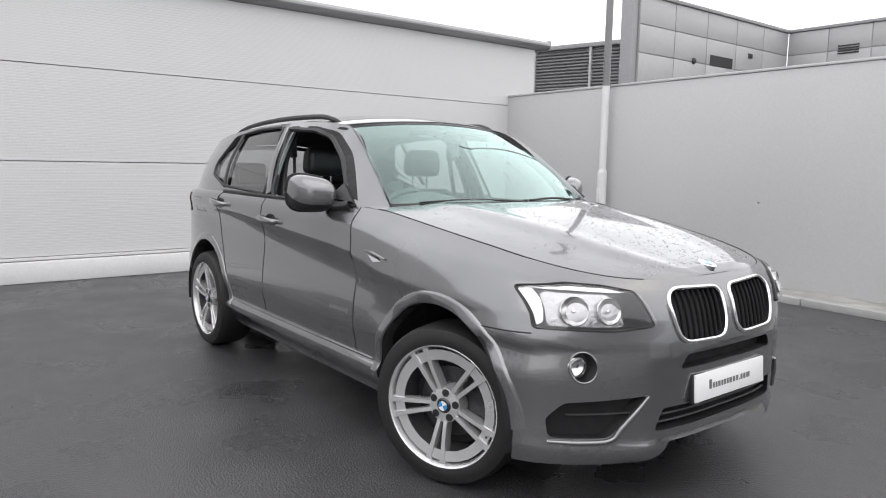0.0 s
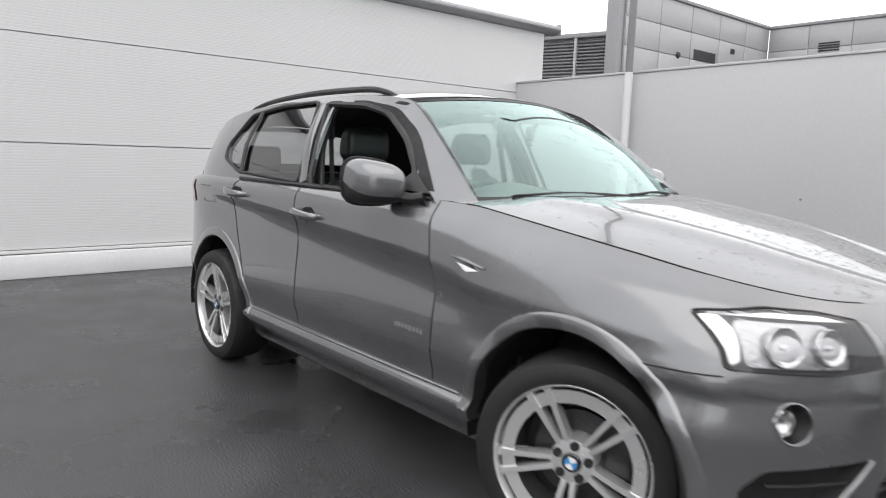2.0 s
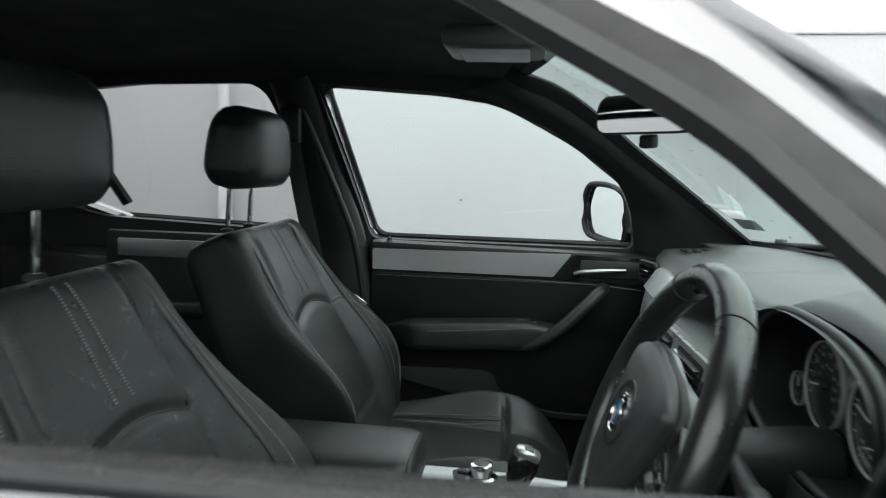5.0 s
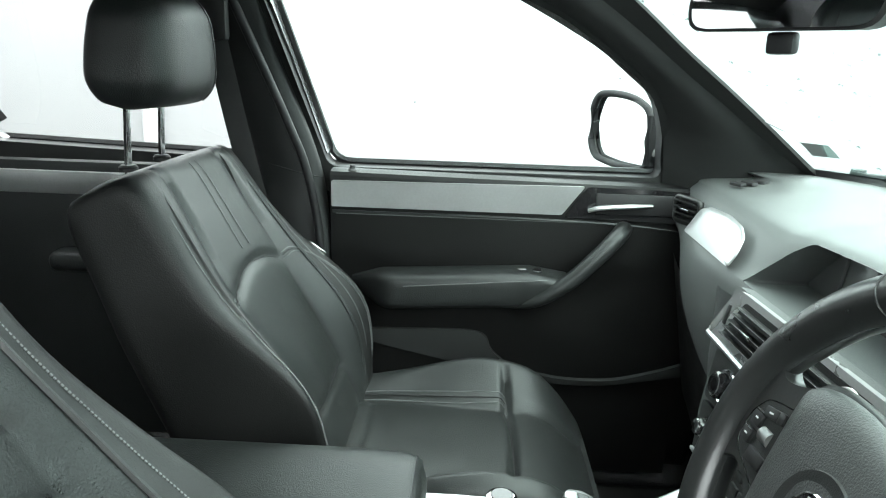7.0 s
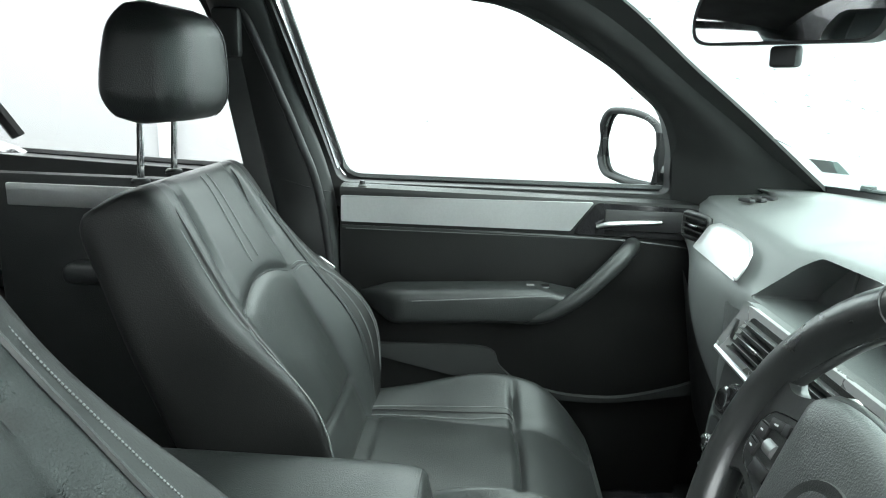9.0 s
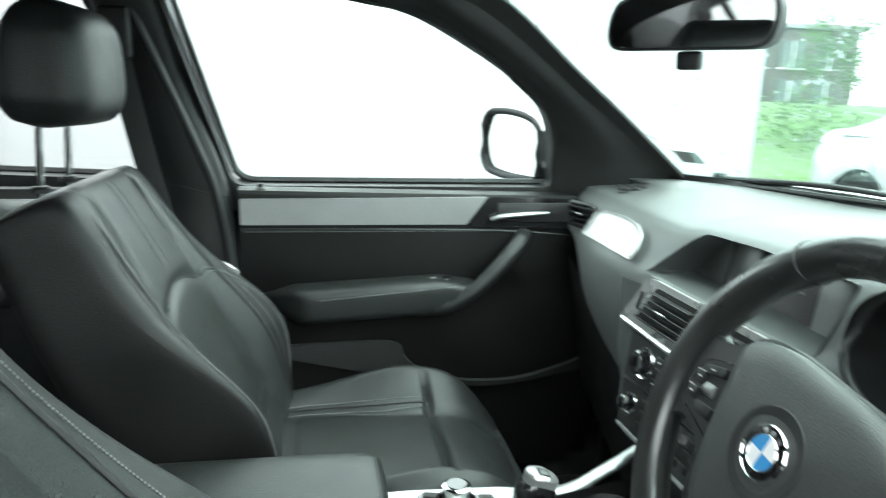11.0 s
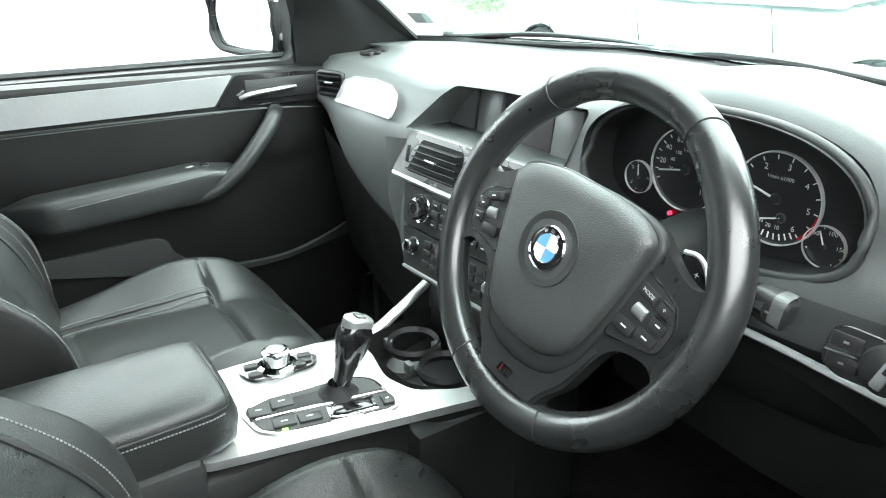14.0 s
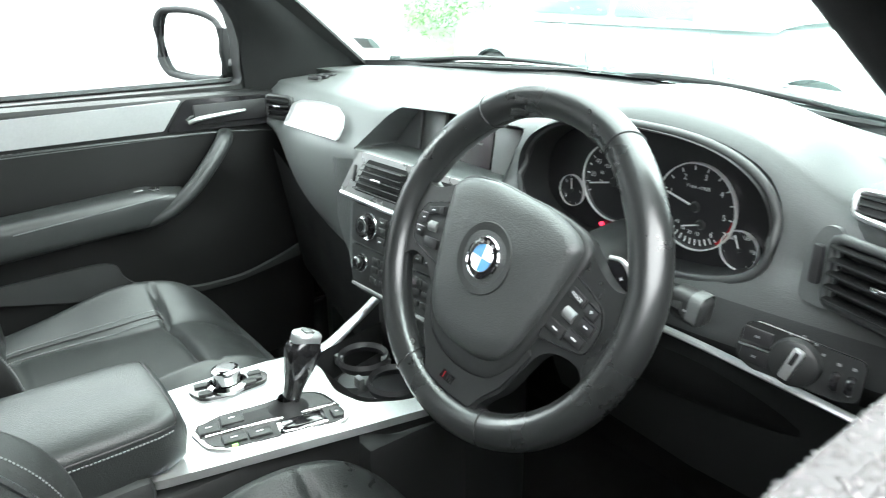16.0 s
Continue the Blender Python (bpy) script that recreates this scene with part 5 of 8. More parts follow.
    part("controller_ring", moved(lathe([(0.022, 0.0), (0.034, 0.0), (0.033, 0.006), (0.026, 0.010)], 36), pose(0.108, 0.058, z + 0.003)), CHROME, c)
    part("controller_knob", moved(lathe([(0.0, 0.032), (0.018, 0.032), (0.0225, 0.030), (0.0235, 0.022), (0.0225, 0.012), (0.024, 0.004), (0.024, 0.0)], 36), pose(0.108, 0.058, z + 0.005)), CHROME, c, "knurled chrome turning controller")
    part("knob_top", moved(lathe([(0.0, 0.0), (0.0155, 0.0), (0.0165, -0.001)], 30), pose(0.108, 0.058, z + 0.0385)), BLACK_GLOSS, c)
    for x, y in ((0.068, 0.05), (0.07, 0.078), (0.152, 0.046), (0.157, 0.062), (0.14, 0.04)):
        part("controller_key", moved(box(-0.011, 0.011, -0.007, 0.007, 0, 0.010, 0.002), pose(x, y, z, 0, 0, -12)), PLASTIC_DARK, c)
    # hinged armrest
    arm_w = lambda b: pieces(b, [0, 0.7, 0.9, 1], [0.105, 0.105, 0.102, 0.088])
    arm_m = Matrix(((0, 0, 1, -0.46), (1, 0, 0, -0.012), (0, 1, 0, 0.775), (0, 0, 0, 1)))
    crown = lambda w, b: 0.006 * (1 - w * w)
    part("centre_armrest", moved(pad(0.458, arm_w, 0.048, crown, 6.0, 96, 56, blunt=20), arm_m), LEATHER, c, "black leather centre armrest", sharp=60)
    edge = [(0.428, b) for b in np.linspace(0.04, 0.955, 40).tolist()] + [(a, 0.965) for a in np.linspace(0.42, 0.08, 20).tolist()]
    rim_line = [arm_m @ (pad_point(a, b, 0.458, arm_w, 0.048, crown, 6.0, 1.0, 20) * 1.0) for a, b in edge]
    part("armrest_seam", tube(rim_line, 0.0016, 6, 0), BLACK_TRIM, c)
    part("stitching", stitches([arm_m @ (pad_point(a + (0.022 if a > 0.25 else -0.022) * (b < 0.96), b - (0.012 if b > 0.96 else 0), 0.458, arm_w, 0.048, crown, 6.0, 1.0, 20) + Vector((-0.0008, 0.0004, 0))) for a, b in edge[:40]]), STITCH, c)
    part("armrest_base", box(-0.55, -0.06, -0.13, 0.10, 0.60, 0.745, 0.02), PLASTIC_DARK, c)


console()

# ---------------------------------------------------------------- writing
def words(text, size, m, mat, parent, name="lettering"):
    """Raised writing as a mesh, its middle at the pose m, reading along x."""
    cu = bpy.data.curves.new("text", "FONT")
    cu.body, cu.size, cu.align_x, cu.align_y, cu.resolution_u = text, size, "CENTER", "CENTER", 2
    tmp = bpy.data.objects.new("text", cu)
    scene.collection.objects.link(tmp)
    me = bpy.data.meshes.new_from_object(tmp.evaluated_get(bpy.context.evaluated_depsgraph_get()))
    scene.collection.objects.unlink(tmp)
    bpy.data.objects.remove(tmp)
    me.materials.clear()
    me.materials.append(mat)
    me.transform(m)
    ob = new(name, me)
    ob.parent = parent
    return ob


LAMP_WHITE = material("bright_reflector", (0.88, 0.88, 0.88), 0.3, 0.6, 60, 0.04)
LAMP_GREY = material("silvered_lamp_housing", (0.42, 0.42, 0.425), 0.24, 0.7, 60, 0.22, 0.004)


# ---------------------------------------------------------------- dashboard
def dash_x0(y):
    return 0.755 + 0.215 * (1 - (y / 0.725) ** 2) - 0.014


def dash_hood(y):
    """How far the dashboard rises over the instruments and the display."""
    return pieces(y, [-0.76, -0.66, -0.61, -0.56, -0.50, -0.42, -0.33, -0.26, -0.21, -0.1, 0.0, 0.12, 0.26], [0.0, 0.010, 0.034, 0.058, 0.073, 0.080, 0.071, 0.051, 0.037, 0.029, 0.027, 0.02, 0.0])


def dash_profile(y):
    """The dashboard's section at y, from the windscreen down to its lower edge."""
    hood = dash_hood(y)
    low = pieces(y, [-0.8, -0.2, 0.2, 0.3, 0.75], [0.86, 0.84, 0.80, 0.82, 0.99])
    bulge = -0.03 * gauss(y, 0.42, 0.2)
    back = dash_x0(y)
    edge = pieces(abs(y), [0, 0.5, 0.8], [0.0, 0.01, 0.06])
    return [
        (back, 1.160 + 0.014 * (1 - (y / 0.725) ** 2)), (back - 0.10, 1.160 + hood * 0.5), (0.66, 1.148 + hood), (0.575, 1.135 + hood), (0.545 + edge * 0.3, 1.122 + hood),
        (0.528 + edge * 0.4, 1.105 + hood * 0.7), (0.515 + edge * 0.5 + bulge * 0.6, 1.07), (0.497 + bulge + edge * 0.5, 1.03 - 0.2 * (1.03 - low) * 0), (0.485 + bulge + edge, (1.03 + low) / 2),
        (0.50 + bulge * 0.6 + edge, low), (0.56 + edge, low - 0.03), (0.66, low - 0.06),
    ]


def dashboard():
    def fn(u, v):
        y = -0.80 + 1.60 * u
        pr = dash_profile(y)
        line = [Vector((x, 0, z)) for x, z in pr]
        k = v * (len(pr) - 1)
        i = min(int(k), len(pr) - 2)
        t = k - i
        p = [line[max(i - 1, 0)], line[i], line[i + 1], line[min(i + 2, len(pr) - 1)]]
        q = 0.5 * (2 * p[1] + (p[2] - p[0]) * t + (2 * p[0] - 5 * p[1] + 4 * p[2] - p[3]) * t**2 + (3 * p[1] - p[0] - 3 * p[2] + p[3]) * t**3)
        return Vector((q.x, y, q.z))
    bm = surface(fn, 90, 66)
    power = lambda c: math.copysign(abs(c) ** (2 / 2.6), c)
    hole = [(-0.411 + 0.201 * power(math.cos(a)), 1.085 + (0.104 if math.sin(a) > 0 else 0.075) * power(math.sin(a))) for a in np.linspace(0, 2 * math.pi, 56, endpoint=False).tolist()]
    near = lambda c: c.x < 0.56
    cut_hole(bm, hole, "x", near)
    screen = rounded([(-0.192, 1.150), (0.02, 1.147), (0.165, 1.138), (0.20, 1.112), (0.262, 1.047), (-0.165, 1.044)], 0.012)
    cut_hole(bm, screen, "x", near)
    # darker moulding below the binnacle, black below the bright strip
    for z in (1.008, 0.952):
        bmesh.ops.bisect_plane(bm, geom=bm.verts[:] + bm.edges[:] + bm.faces[:], plane_co=(0, 0, z), plane_no=(0, 0, 1))
    for f in bm.faces:
        c = f.calc_center_median()
        if c.y < -0.21 and c.z < 1.008:
            f.material_index = 1 if c.z > 0.952 else 2
    d = part("dashboard", bm, (PLASTIC, DASH_LOW, DOOR_BLACK), car, "dark grey soft-touch dashboard", sharp=50)
    # instrument binnacle
    def bin_wall(u, v):
        y, z = hole[int(round(u * len(hole))) % len(hole)]
        x = 0.505 + 0.072 * v
        f = 1 - 0.04 * v
        return Vector((x, -0.44 + (y + 0.44) * f + 0.01 * v, 1.094 + (z - 1.094) * f - 0.008 * v))
    part("binnacle", surface(bin_wall, len(hole), 4, wrap_u=True), PLASTIC_DARK, d, "deep instrument binnacle", sharp=60)
    lip = [Vector((0.510 + (0.012 if z > 1.094 else 0.0), y, z)) for y, z in hole]
    part("binnacle_lip", tube(lip, 0.006, 10, 0, closed=True), DASH_LOW, d, sharp=60)
    part("gauge_panel", moved(prism([(-(y + 0.44) * 0.955, (z - 1.094) * 0.945) for y, z in hole], 0.006), frame_axes((0.578, -0.43, 1.086), (0, -1, 0), (0, 0, 1))), GAUGE, d)
    def dial(y, z, r, name, nums, a0, a1, needle):
        m = frame_axes((0.572, y, z), (0, -1, 0), (0, 0, 1))
        g = part(name, moved(lathe([(0.0, 0.001), (r * 0.95, 0.001), (r, 0.004)], 56), m), GAUGE, d, "round black dial with white numbers")
        part("dial_ring", moved(lathe([(r * 0.985, 0.001), (r * 0.99, 0.007), (r * 1.012, 0.007), (r * 1.022, 0.001)], 56), m), LAMP_WHITE, d, "bright dial ring")
        n = len(nums)
        for i, t in enumerate(nums):
            a = radians(a0 + (a1 - a0) * i / max(n - 1, 1))
            if t:
                words(t, r * (0.19 if r > 0.04 else 0.30), m @ pose(r * 0.72 * math.cos(a), r * 0.72 * math.sin(a), 0.0018), PRINT, d, "number")
        ticks = [moved(box(r * 0.84, r * 0.93, -r * 0.012, r * 0.012, 0.0012, 0.0018), m @ pose(0, 0, 0, 0, 0, a0 + (a1 - a0) * i / (2 * n - 2))) for i in range(2 * n - 1)] if n > 1 else [box(0, 0.001, 0, 0.001, 0, 0.001)]
        part("scale_marks", joined(*ticks), PRINT, d)
        part("needle", moved(box(-r * 0.1, r * 0.78, -r * 0.018, r * 0.018, 0.004, 0.006), m @ pose(0, 0, 0, 0, 0, needle)), PRINT, d, "white needle")
        part("needle_hub", moved(lathe([(0, 0.008), (r * 0.1, 0.008), (r * 0.13, 0.003)], 24), m), PLASTIC_DARK, d)
        return m
    ms = dial(-0.345, 1.091, 0.0570, "speedometer", ["", "20", "40", "60", "80", "100", "120", "140", "160"], 205, -40, 192)
    mr = dial(-0.478, 1.086, 0.0575, "rev_counter", ["", "1", "2", "3", "4", "5", "6"], 204, -50, 164)
    dial(-0.266, 1.062, 0.0238, "fuel_gauge", ["0", "", "1/2", "", "1"], 140, -140, 95)
    dial(-0.546, 1.046, 0.0252, "oil_gauge", ["", "50", "100", "150", ""], 200, -60, 112)
    for k in range(8):
        a = radians(205 - 245 * (k + 0.5) / 8)
        words(str(40 * k + 20), 0.0075, ms @ pose(0.026 * math.cos(a), 0.026 * math.sin(a), 0.0018), PRINT, d, "number")
    words("1/min x1000", 0.007, mr @ pose(0, 0.026, 0.0018), PRINT, d)
    part("economy_scale", joined(*[moved(box(0.044, 0.052, -0.0008, 0.0008, 0.0012, 0.002), mr @ pose(0, 0, 0, 0, 0, -130 + 9 * k)) for k in range(9)]), PRINT, d)
    for k, t in enumerate(("40", "30", "20", "10")):
        a = radians(-134 + 18 * k)
        words(t, 0.0072, mr @ pose(0.036 * math.cos(a), 0.036 * math.sin(a), 0.0018), PRINT, d, "number")
    part("red_zone", joined(*[moved(box(0.0525, 0.0560, -0.0022, 0.0022, 0.0012, 0.002), mr @ pose(0, 0, 0, 0, 0, -49 + 4.2 * k)) for k in range(10)]), RED_LENS, d, "red zone of the dial")
    sm = mr @ pose(0.010, -0.022, 0)
    part("needle_hub", moved(lathe([(0, 0.005), (0.005, 0.005), (0.007, 0.002)], 20), sm), PLASTIC_DARK, d)
    part("needle", moved(box(0, 0.026, -0.0008, 0.0008, 0.0035, 0.005), sm @ pose(0, 0, 0, 0, 0, 196)), PRINT, d)
    part("red_lamp", moved(rod((0, 0, 0), (0, 0, 0.004), 0.0030, 12), frame_axes((0.570, -0.328, 1.024), (0, -1, 0), (0, 0, 1))), RED_MARK, d)
    part("info_display", box(0.568, 0.573, -0.432, -0.380, 1.006, 1.050), SCREEN_BLACK, d)
    words("3:15", 0.013, frame_axes((0.5675, -0.398, 1.034), (0, -1, 0), (0, 0, 1)), PRINT, d)
    words("+5.0 C", 0.012, frame_axes((0.5675, -0.398, 1.017), (0, -1, 0), (0, 0, 1)), PRINT, d)
    # central display in its recess
    def front_x(y, z):
        pr = sorted((q, p) for p, q in dash_profile(y)[3:10])
        return pieces(z, [q for q, _ in pr], [p for _, p in pr])
    def recess_x(u, v):
        x = front_x(*screen[int(round(u * len(screen))) % len(screen)]) - 0.002
        return x + (0.605 - x) * v
    part("display_recess", surface(lambda u, v: Vector((recess_x(u, v), *[c + (t - c) * (1 - 0.04 * v) for c, t in zip((-0.01, 1.09), screen[int(round(u * len(screen))) % len(screen)])])), len(screen), 3, wrap_u=True), PLASTIC, d)
    part("display_back", moved(box(-0.004, 0.004, -0.25, 0.270, -0.065, 0.034), pose(0.612, 0, 1.097, 0, 8)), PLASTIC, d)
    part("display_screen", moved(box(-0.002, 0.002, -0.047, 0.082, -0.060, 0.030, 0.002), pose(0.600, 0, 1.094, 0, 8)), SCREEN, d, "unlit colour display")
    part("display_text", joined(*[moved(box(-0.0005, 0.0005, -0.03, 0.0 - 0.008 * (k % 2), 0, 0.003), pose(0.5965, 0.01, 1.110 - 0.012 * k, 0, 8)) for k in range(4)]), SATIN, d)
    for y0, y1, mt in ((0.168, 0.270, PLASTIC), (0.090, 0.161, SATIN), (-0.118, -0.052, SATIN)):
        part("display_flank", moved(box(-0.006, 0.004, y0, y1, -0.064, 0.034, 0.004), pose(0.600, 0, 1.094, 0, 8)), mt, d)
    # passenger aluminium blade and side vent
    blade = [(0.584, 1.052), (0.588, 1.098), (0.55, 1.110), (0.44, 1.117), (0.365, 1.114), (0.325, 1.102), (0.306, 1.080), (0.302, 1.058)]
    def blade_pt(y, z, o=0.0):
        return Vector((0.474 + 0.66 * (z - 1.055) + 0.05 * (y - 0.3) - o, y, z))
    ol = rounded(blade, 0.007)
    bm = bmesh.new()
    cen = Vector((0.46, 1.086))
    rings = [[bm.verts.new(blade_pt(*(cen + (Vector(p) - cen) * f), o)) for p in ol] for f, o in ((1.0, -0.003), (0.985, 0.0), (0.7, 0.001), (0.35, 0.0015))]
    for a, b in zip(rings, rings[1:]):
        for i in range(len(ol)):
            bm.faces.new((a[i], a[(i + 1) % len(ol)], b[(i + 1) % len(ol)], b[i]))
    bm.faces.new(rings[-1])
    part("dash_blade", bm, ALU, d, "bright brushed aluminium dashboard blade", sharp=60)
    vent(d, blade_pt(0.640, 1.082, 0.0), 0.040, 0.026, 4, (0.93, 0.35, 0), PLASTIC_DARK)
    part("demister_grille", joined(*[moved(box(-0.008, 0.008, -0.016, 0.016, -0.004, 0.004, 0.002), pose(0.595 + 0.028 * k, 0.615 + 0.013 * k, 1.1475, 0, 0, 25)) for k in range(5)]), BLACK_TRIM, d)
    part("sun_sensor", moved(lathe([(0, 0.008), (0.012, 0.006), (0.016, 0.0)], 20), pose(0.90, 0.02, 1.155)), BLACK_TRIM, d)
    # driver's outer vent and light switch panel
    vent(d, Vector((0.488, -0.745, 1.080)), 0.068, 0.036, 5, (1, -0.30, 0))
    part("vent_cheek", moved(prism(rounded([(-0.098, -0.044), (-0.058, -0.044), (-0.058, 0.046), (-0.080, 0.046), (-0.098, 0.010)], 0.010), 0.006, 0.002), frame_axes((0.490, -0.745, 1.080), (-0.30, -1, 0), (0, 0, 1))), PLASTIC, d, "satin cheek of the vent")
    part("vent_wheel", moved(box(-0.006, 0.006, -0.022, 0.022, 0, 0.010, 0.003), frame_axes((0.490, -0.745, 1.080), (-0.30, -1, 0), (0, 0, 1)) @ pose(-0.080, 0.002, 0.002)), BLACK_TRIM, d)
    part("vent_pod", surface(lambda u, v: Vector((0.615 + 0.085 * math.cos(2 * math.pi * v) * math.sin(math.pi * u), -0.745 + 0.105 * math.cos(math.pi * u), 1.118 + 0.050 * math.sin(2 * math.pi * v) * math.sin(math.pi * u))), 24, 28, wrap_v=True), PLASTIC, d, "rounded pod round the side window vent", sharp=60)
    um = frame_axes((0.540, -0.715, 1.142), (-0.15, -1, 0), (0.45, 0, 0.9))
    uo = rounded([(-0.042, 0.014), (-0.036, -0.012), (0.045, -0.020), (0.05, 0.018)], 0.010)
    part("upper_vent_ring", moved(tube([(x, y, 0.002) for x, y in uo], 0.0035, 8, 0, closed=True), um), ALU, d, "bright surround of the side window vent")
    part("upper_vent", moved(prism(uo, 0.002), um), DARK, d)
    for k in range(3):
        part("vent_slat", moved(box(-0.036, 0.042, -0.001, 0.001, 0.002, 0.005), um @ pose(0, -0.008 + 0.008 * k, 0)), PLASTIC_DARK, d)
    lm = frame_axes((0.466, -0.682, 0.988), (0.12, -0.99, 0), (0.1, 0, 1))
    po = rounded([(-0.062, -0.012), (-0.056, 0.024), (-0.045, 0.030), (0.064, 0.022), (0.064, -0.020), (0.05, -0.026), (-0.045, -0.024)], 0.008)
    part("light_switch_panel", moved(prism(po, 0.005, 0.0015), lm), PLASTIC_DARK, d, "black light switch panel")
    part("panel_edge", moved(tube([(x, y, 0.004) for x, y in po], 0.001, 6, 0, closed=True), lm), BLACK_GLOSS, d)
    part("light_switch", moved(lathe([(0.0, 0.014), (0.020, 0.014), (0.0245, 0.011), (0.0265, 0.003)], 36), lm @ pose(0.0, 0.0, 0.003)), PLASTIC_DARK, d, "round headlight switch")
    part("switch_grip", moved(box(-0.0060, 0.0060, -0.018, 0.020, 0.012, 0.020, 0.003), lm @ pose(0.0, 0.0, 0.002, 0, 0, -18)), ALU, d, "bright switch grip")
    part("grip_inset", moved(box(-0.0022, 0.0022, 0.002, 0.017, 0.020, 0.0226, 0.0005), lm @ pose(0.0, 0.0, 0.002, 0, 0, -18)), BLACK_TRIM, d)
    for a in (35, 58, 84, 110):
        part("switch_mark", moved(box(-0.0016, 0.0016, -0.0012, 0.0012, 0.005, 0.0056), lm @ pose(0.0295 * math.cos(radians(a)), 0.0295 * math.sin(radians(a)), 0)), SATIN, d)
    for y in (0.014, -0.009):
        part("lamp_button", moved(box(-0.0155, 0.0155, -0.0085, 0.0085, 0.004, 0.008, 0.002), lm @ pose(-0.041, y, 0, 0, 0, -3)), BLACK_TRIM, d)
        part("button_mark", moved(box(-0.0026, 0.0026, -0.0012, 0.0012, 0.008, 0.0085), lm @ pose(-0.041, y, 0)), SATIN, d)
    part("button_divider", moved(box(-0.017, 0.015, -0.0012, 0.0012, 0.004, 0.0105), lm @ pose(-0.041, 0.0025, 0)), CHROME, d)
    for x in (0.040, 0.054):
        part("thumb_wheel", moved(moved(lathe([(0.010, -0.004), (0.012, 0), (0.010, 0.004)], 20, "X"), pose(0, 0, 0.003)), lm @ pose(x, -0.007, 0)), BLACK_GLOSS, d)
        part("button_mark", moved(box(-0.0020, 0.0020, -0.0014, 0.0014, 0.005, 0.0056), lm @ pose(x, 0.012, 0)), SATIN, d)
    strip = [(0.50, -0.30, 0.935), (0.478, -0.45, 0.952), (0.470, -0.55, 0.957), (0.468, -0.66, 0.953), (0.472, -0.78, 0.944)]
    part("dash_strip", tube(strip, 0.0065, 8, 6, flat=0.6), ALU, d, "slim aluminium dashboard strip")
    part("knee_panel", surface(lambda u, v: Vector((0.482 + 0.12 * v + 0.02 * abs(2 * u - 1), -0.79 + 0.57 * u, 0.948 - 0.27 * v)), 10, 6), PLASTIC_DARK, d, "black knee panel")
    part("glove_box", surface(lambda u, v: Vector((0.51 + 0.06 * v, 0.21 + 0.50 * u, pieces(0.21 + 0.5 * u, [0.2, 0.3, 0.75], [0.81, 0.82, 0.985]) - 0.34 * v)), 14, 6), MATT_BLACK, d, "black glove box lid")
    part("column_shroud", moved(pad(0.22, 0.045, 0.045, None, 3.0, 32, 14), Matrix.Translation((0.36, -0.40, 0.985)) @ Matrix.Rotation(radians(84), 4, "Y")), PLASTIC_DARK, d)
    for s0, e in ((-0.46, (0.42, -0.580, 1.027)), (-0.30, (0.42, -0.17, 1.03))):
        part("stalk", tube([(0.43, s0, 1.030), (0.425, (s0 + e[1]) / 2, 1.028), e], [0.011, 0.013, 0.019], 12, 6, flat=0.75), PLASTIC_DARK, d, "black column stalk")
        part("stalk_end", moved(box(-0.015, 0.015, -0.023, 0.023, -0.018, 0.018, 0.010, 5), pose(e[0], e[1], e[2], 8)), PLASTIC_DARK, d)
        part("stalk_ring", moved(box(-0.0153, 0.0153, -0.0020, 0.0020, -0.0183, 0.0183, 0.009, 4), pose(e[0], e[1] - (0.012 if s0 < -0.4 else -0.012), e[2], 8)), PLASTIC, d)
        for yy in (0.008, -0.003):
            part("stalk_mark", box(e[0] - 0.0157, e[0] - 0.0148, e[1] + yy - 0.0022, e[1] + yy + 0.0022, e[2] - 0.002, e[2] + 0.0004), SATIN, d)
    part("pedal", moved(box(-0.02, 0.02, -0.03, 0.03, -0.06, 0.06, 0.008), pose(0.78, -0.50, 0.45, 0, -25)), CHROME, d)


def vent(parent, at, hw, hh, slats, facing, shell=None):
    """An air vent: frame, flat black panel for the throat's inner shade, slats and a bright thumb tab."""
    m = frame_axes(at, Vector((facing[1], -facing[0], 0)), (0, 0, 1))
    ring = rounded([(-hw, -hh), (hw, -hh), (hw, hh), (-hw, hh)], 0.012)
    part("vent_frame", moved(tube([Vector((x, y, 0.002)) for x, y in ring], 0.006, 8, 0, closed=True), m), shell or DASH_LOW, parent, "satin vent frame", sharp=60)
    part("vent_throat", moved(box(-hw, hw, -hh, hh, -0.006, -0.002), m), DOOR_BLACK, parent)
    for k in range(slats):
        y = -hh + 2 * hh * (k + 0.5) / slats
        part("vent_slat", moved(moved(box(-hw + 0.004, hw - 0.004, -0.0014, 0.0014, -0.004, 0.010), pose(0, y, 0.002, 6)), m), DOOR_BLACK, parent)
        part("slat_edge", moved(box(-hw + 0.005, hw - 0.005, -0.0009, 0.0009, 0.0118, 0.0128), m @ pose(0, y - 0.001, 0)), PLASTIC_DARK, parent)
    part("vent_tab", moved(box(-0.014, 0.014, -0.003, 0.003, 0.010, 0.017, 0.002), m @ pose(0.004, 0.004, 0)), CHROME, parent)


dashboard()


VENT_SILVER = material("satin_silver_plastic", (0.50, 0.51, 0.51), 0.28, 0.6, 300, 0.05)


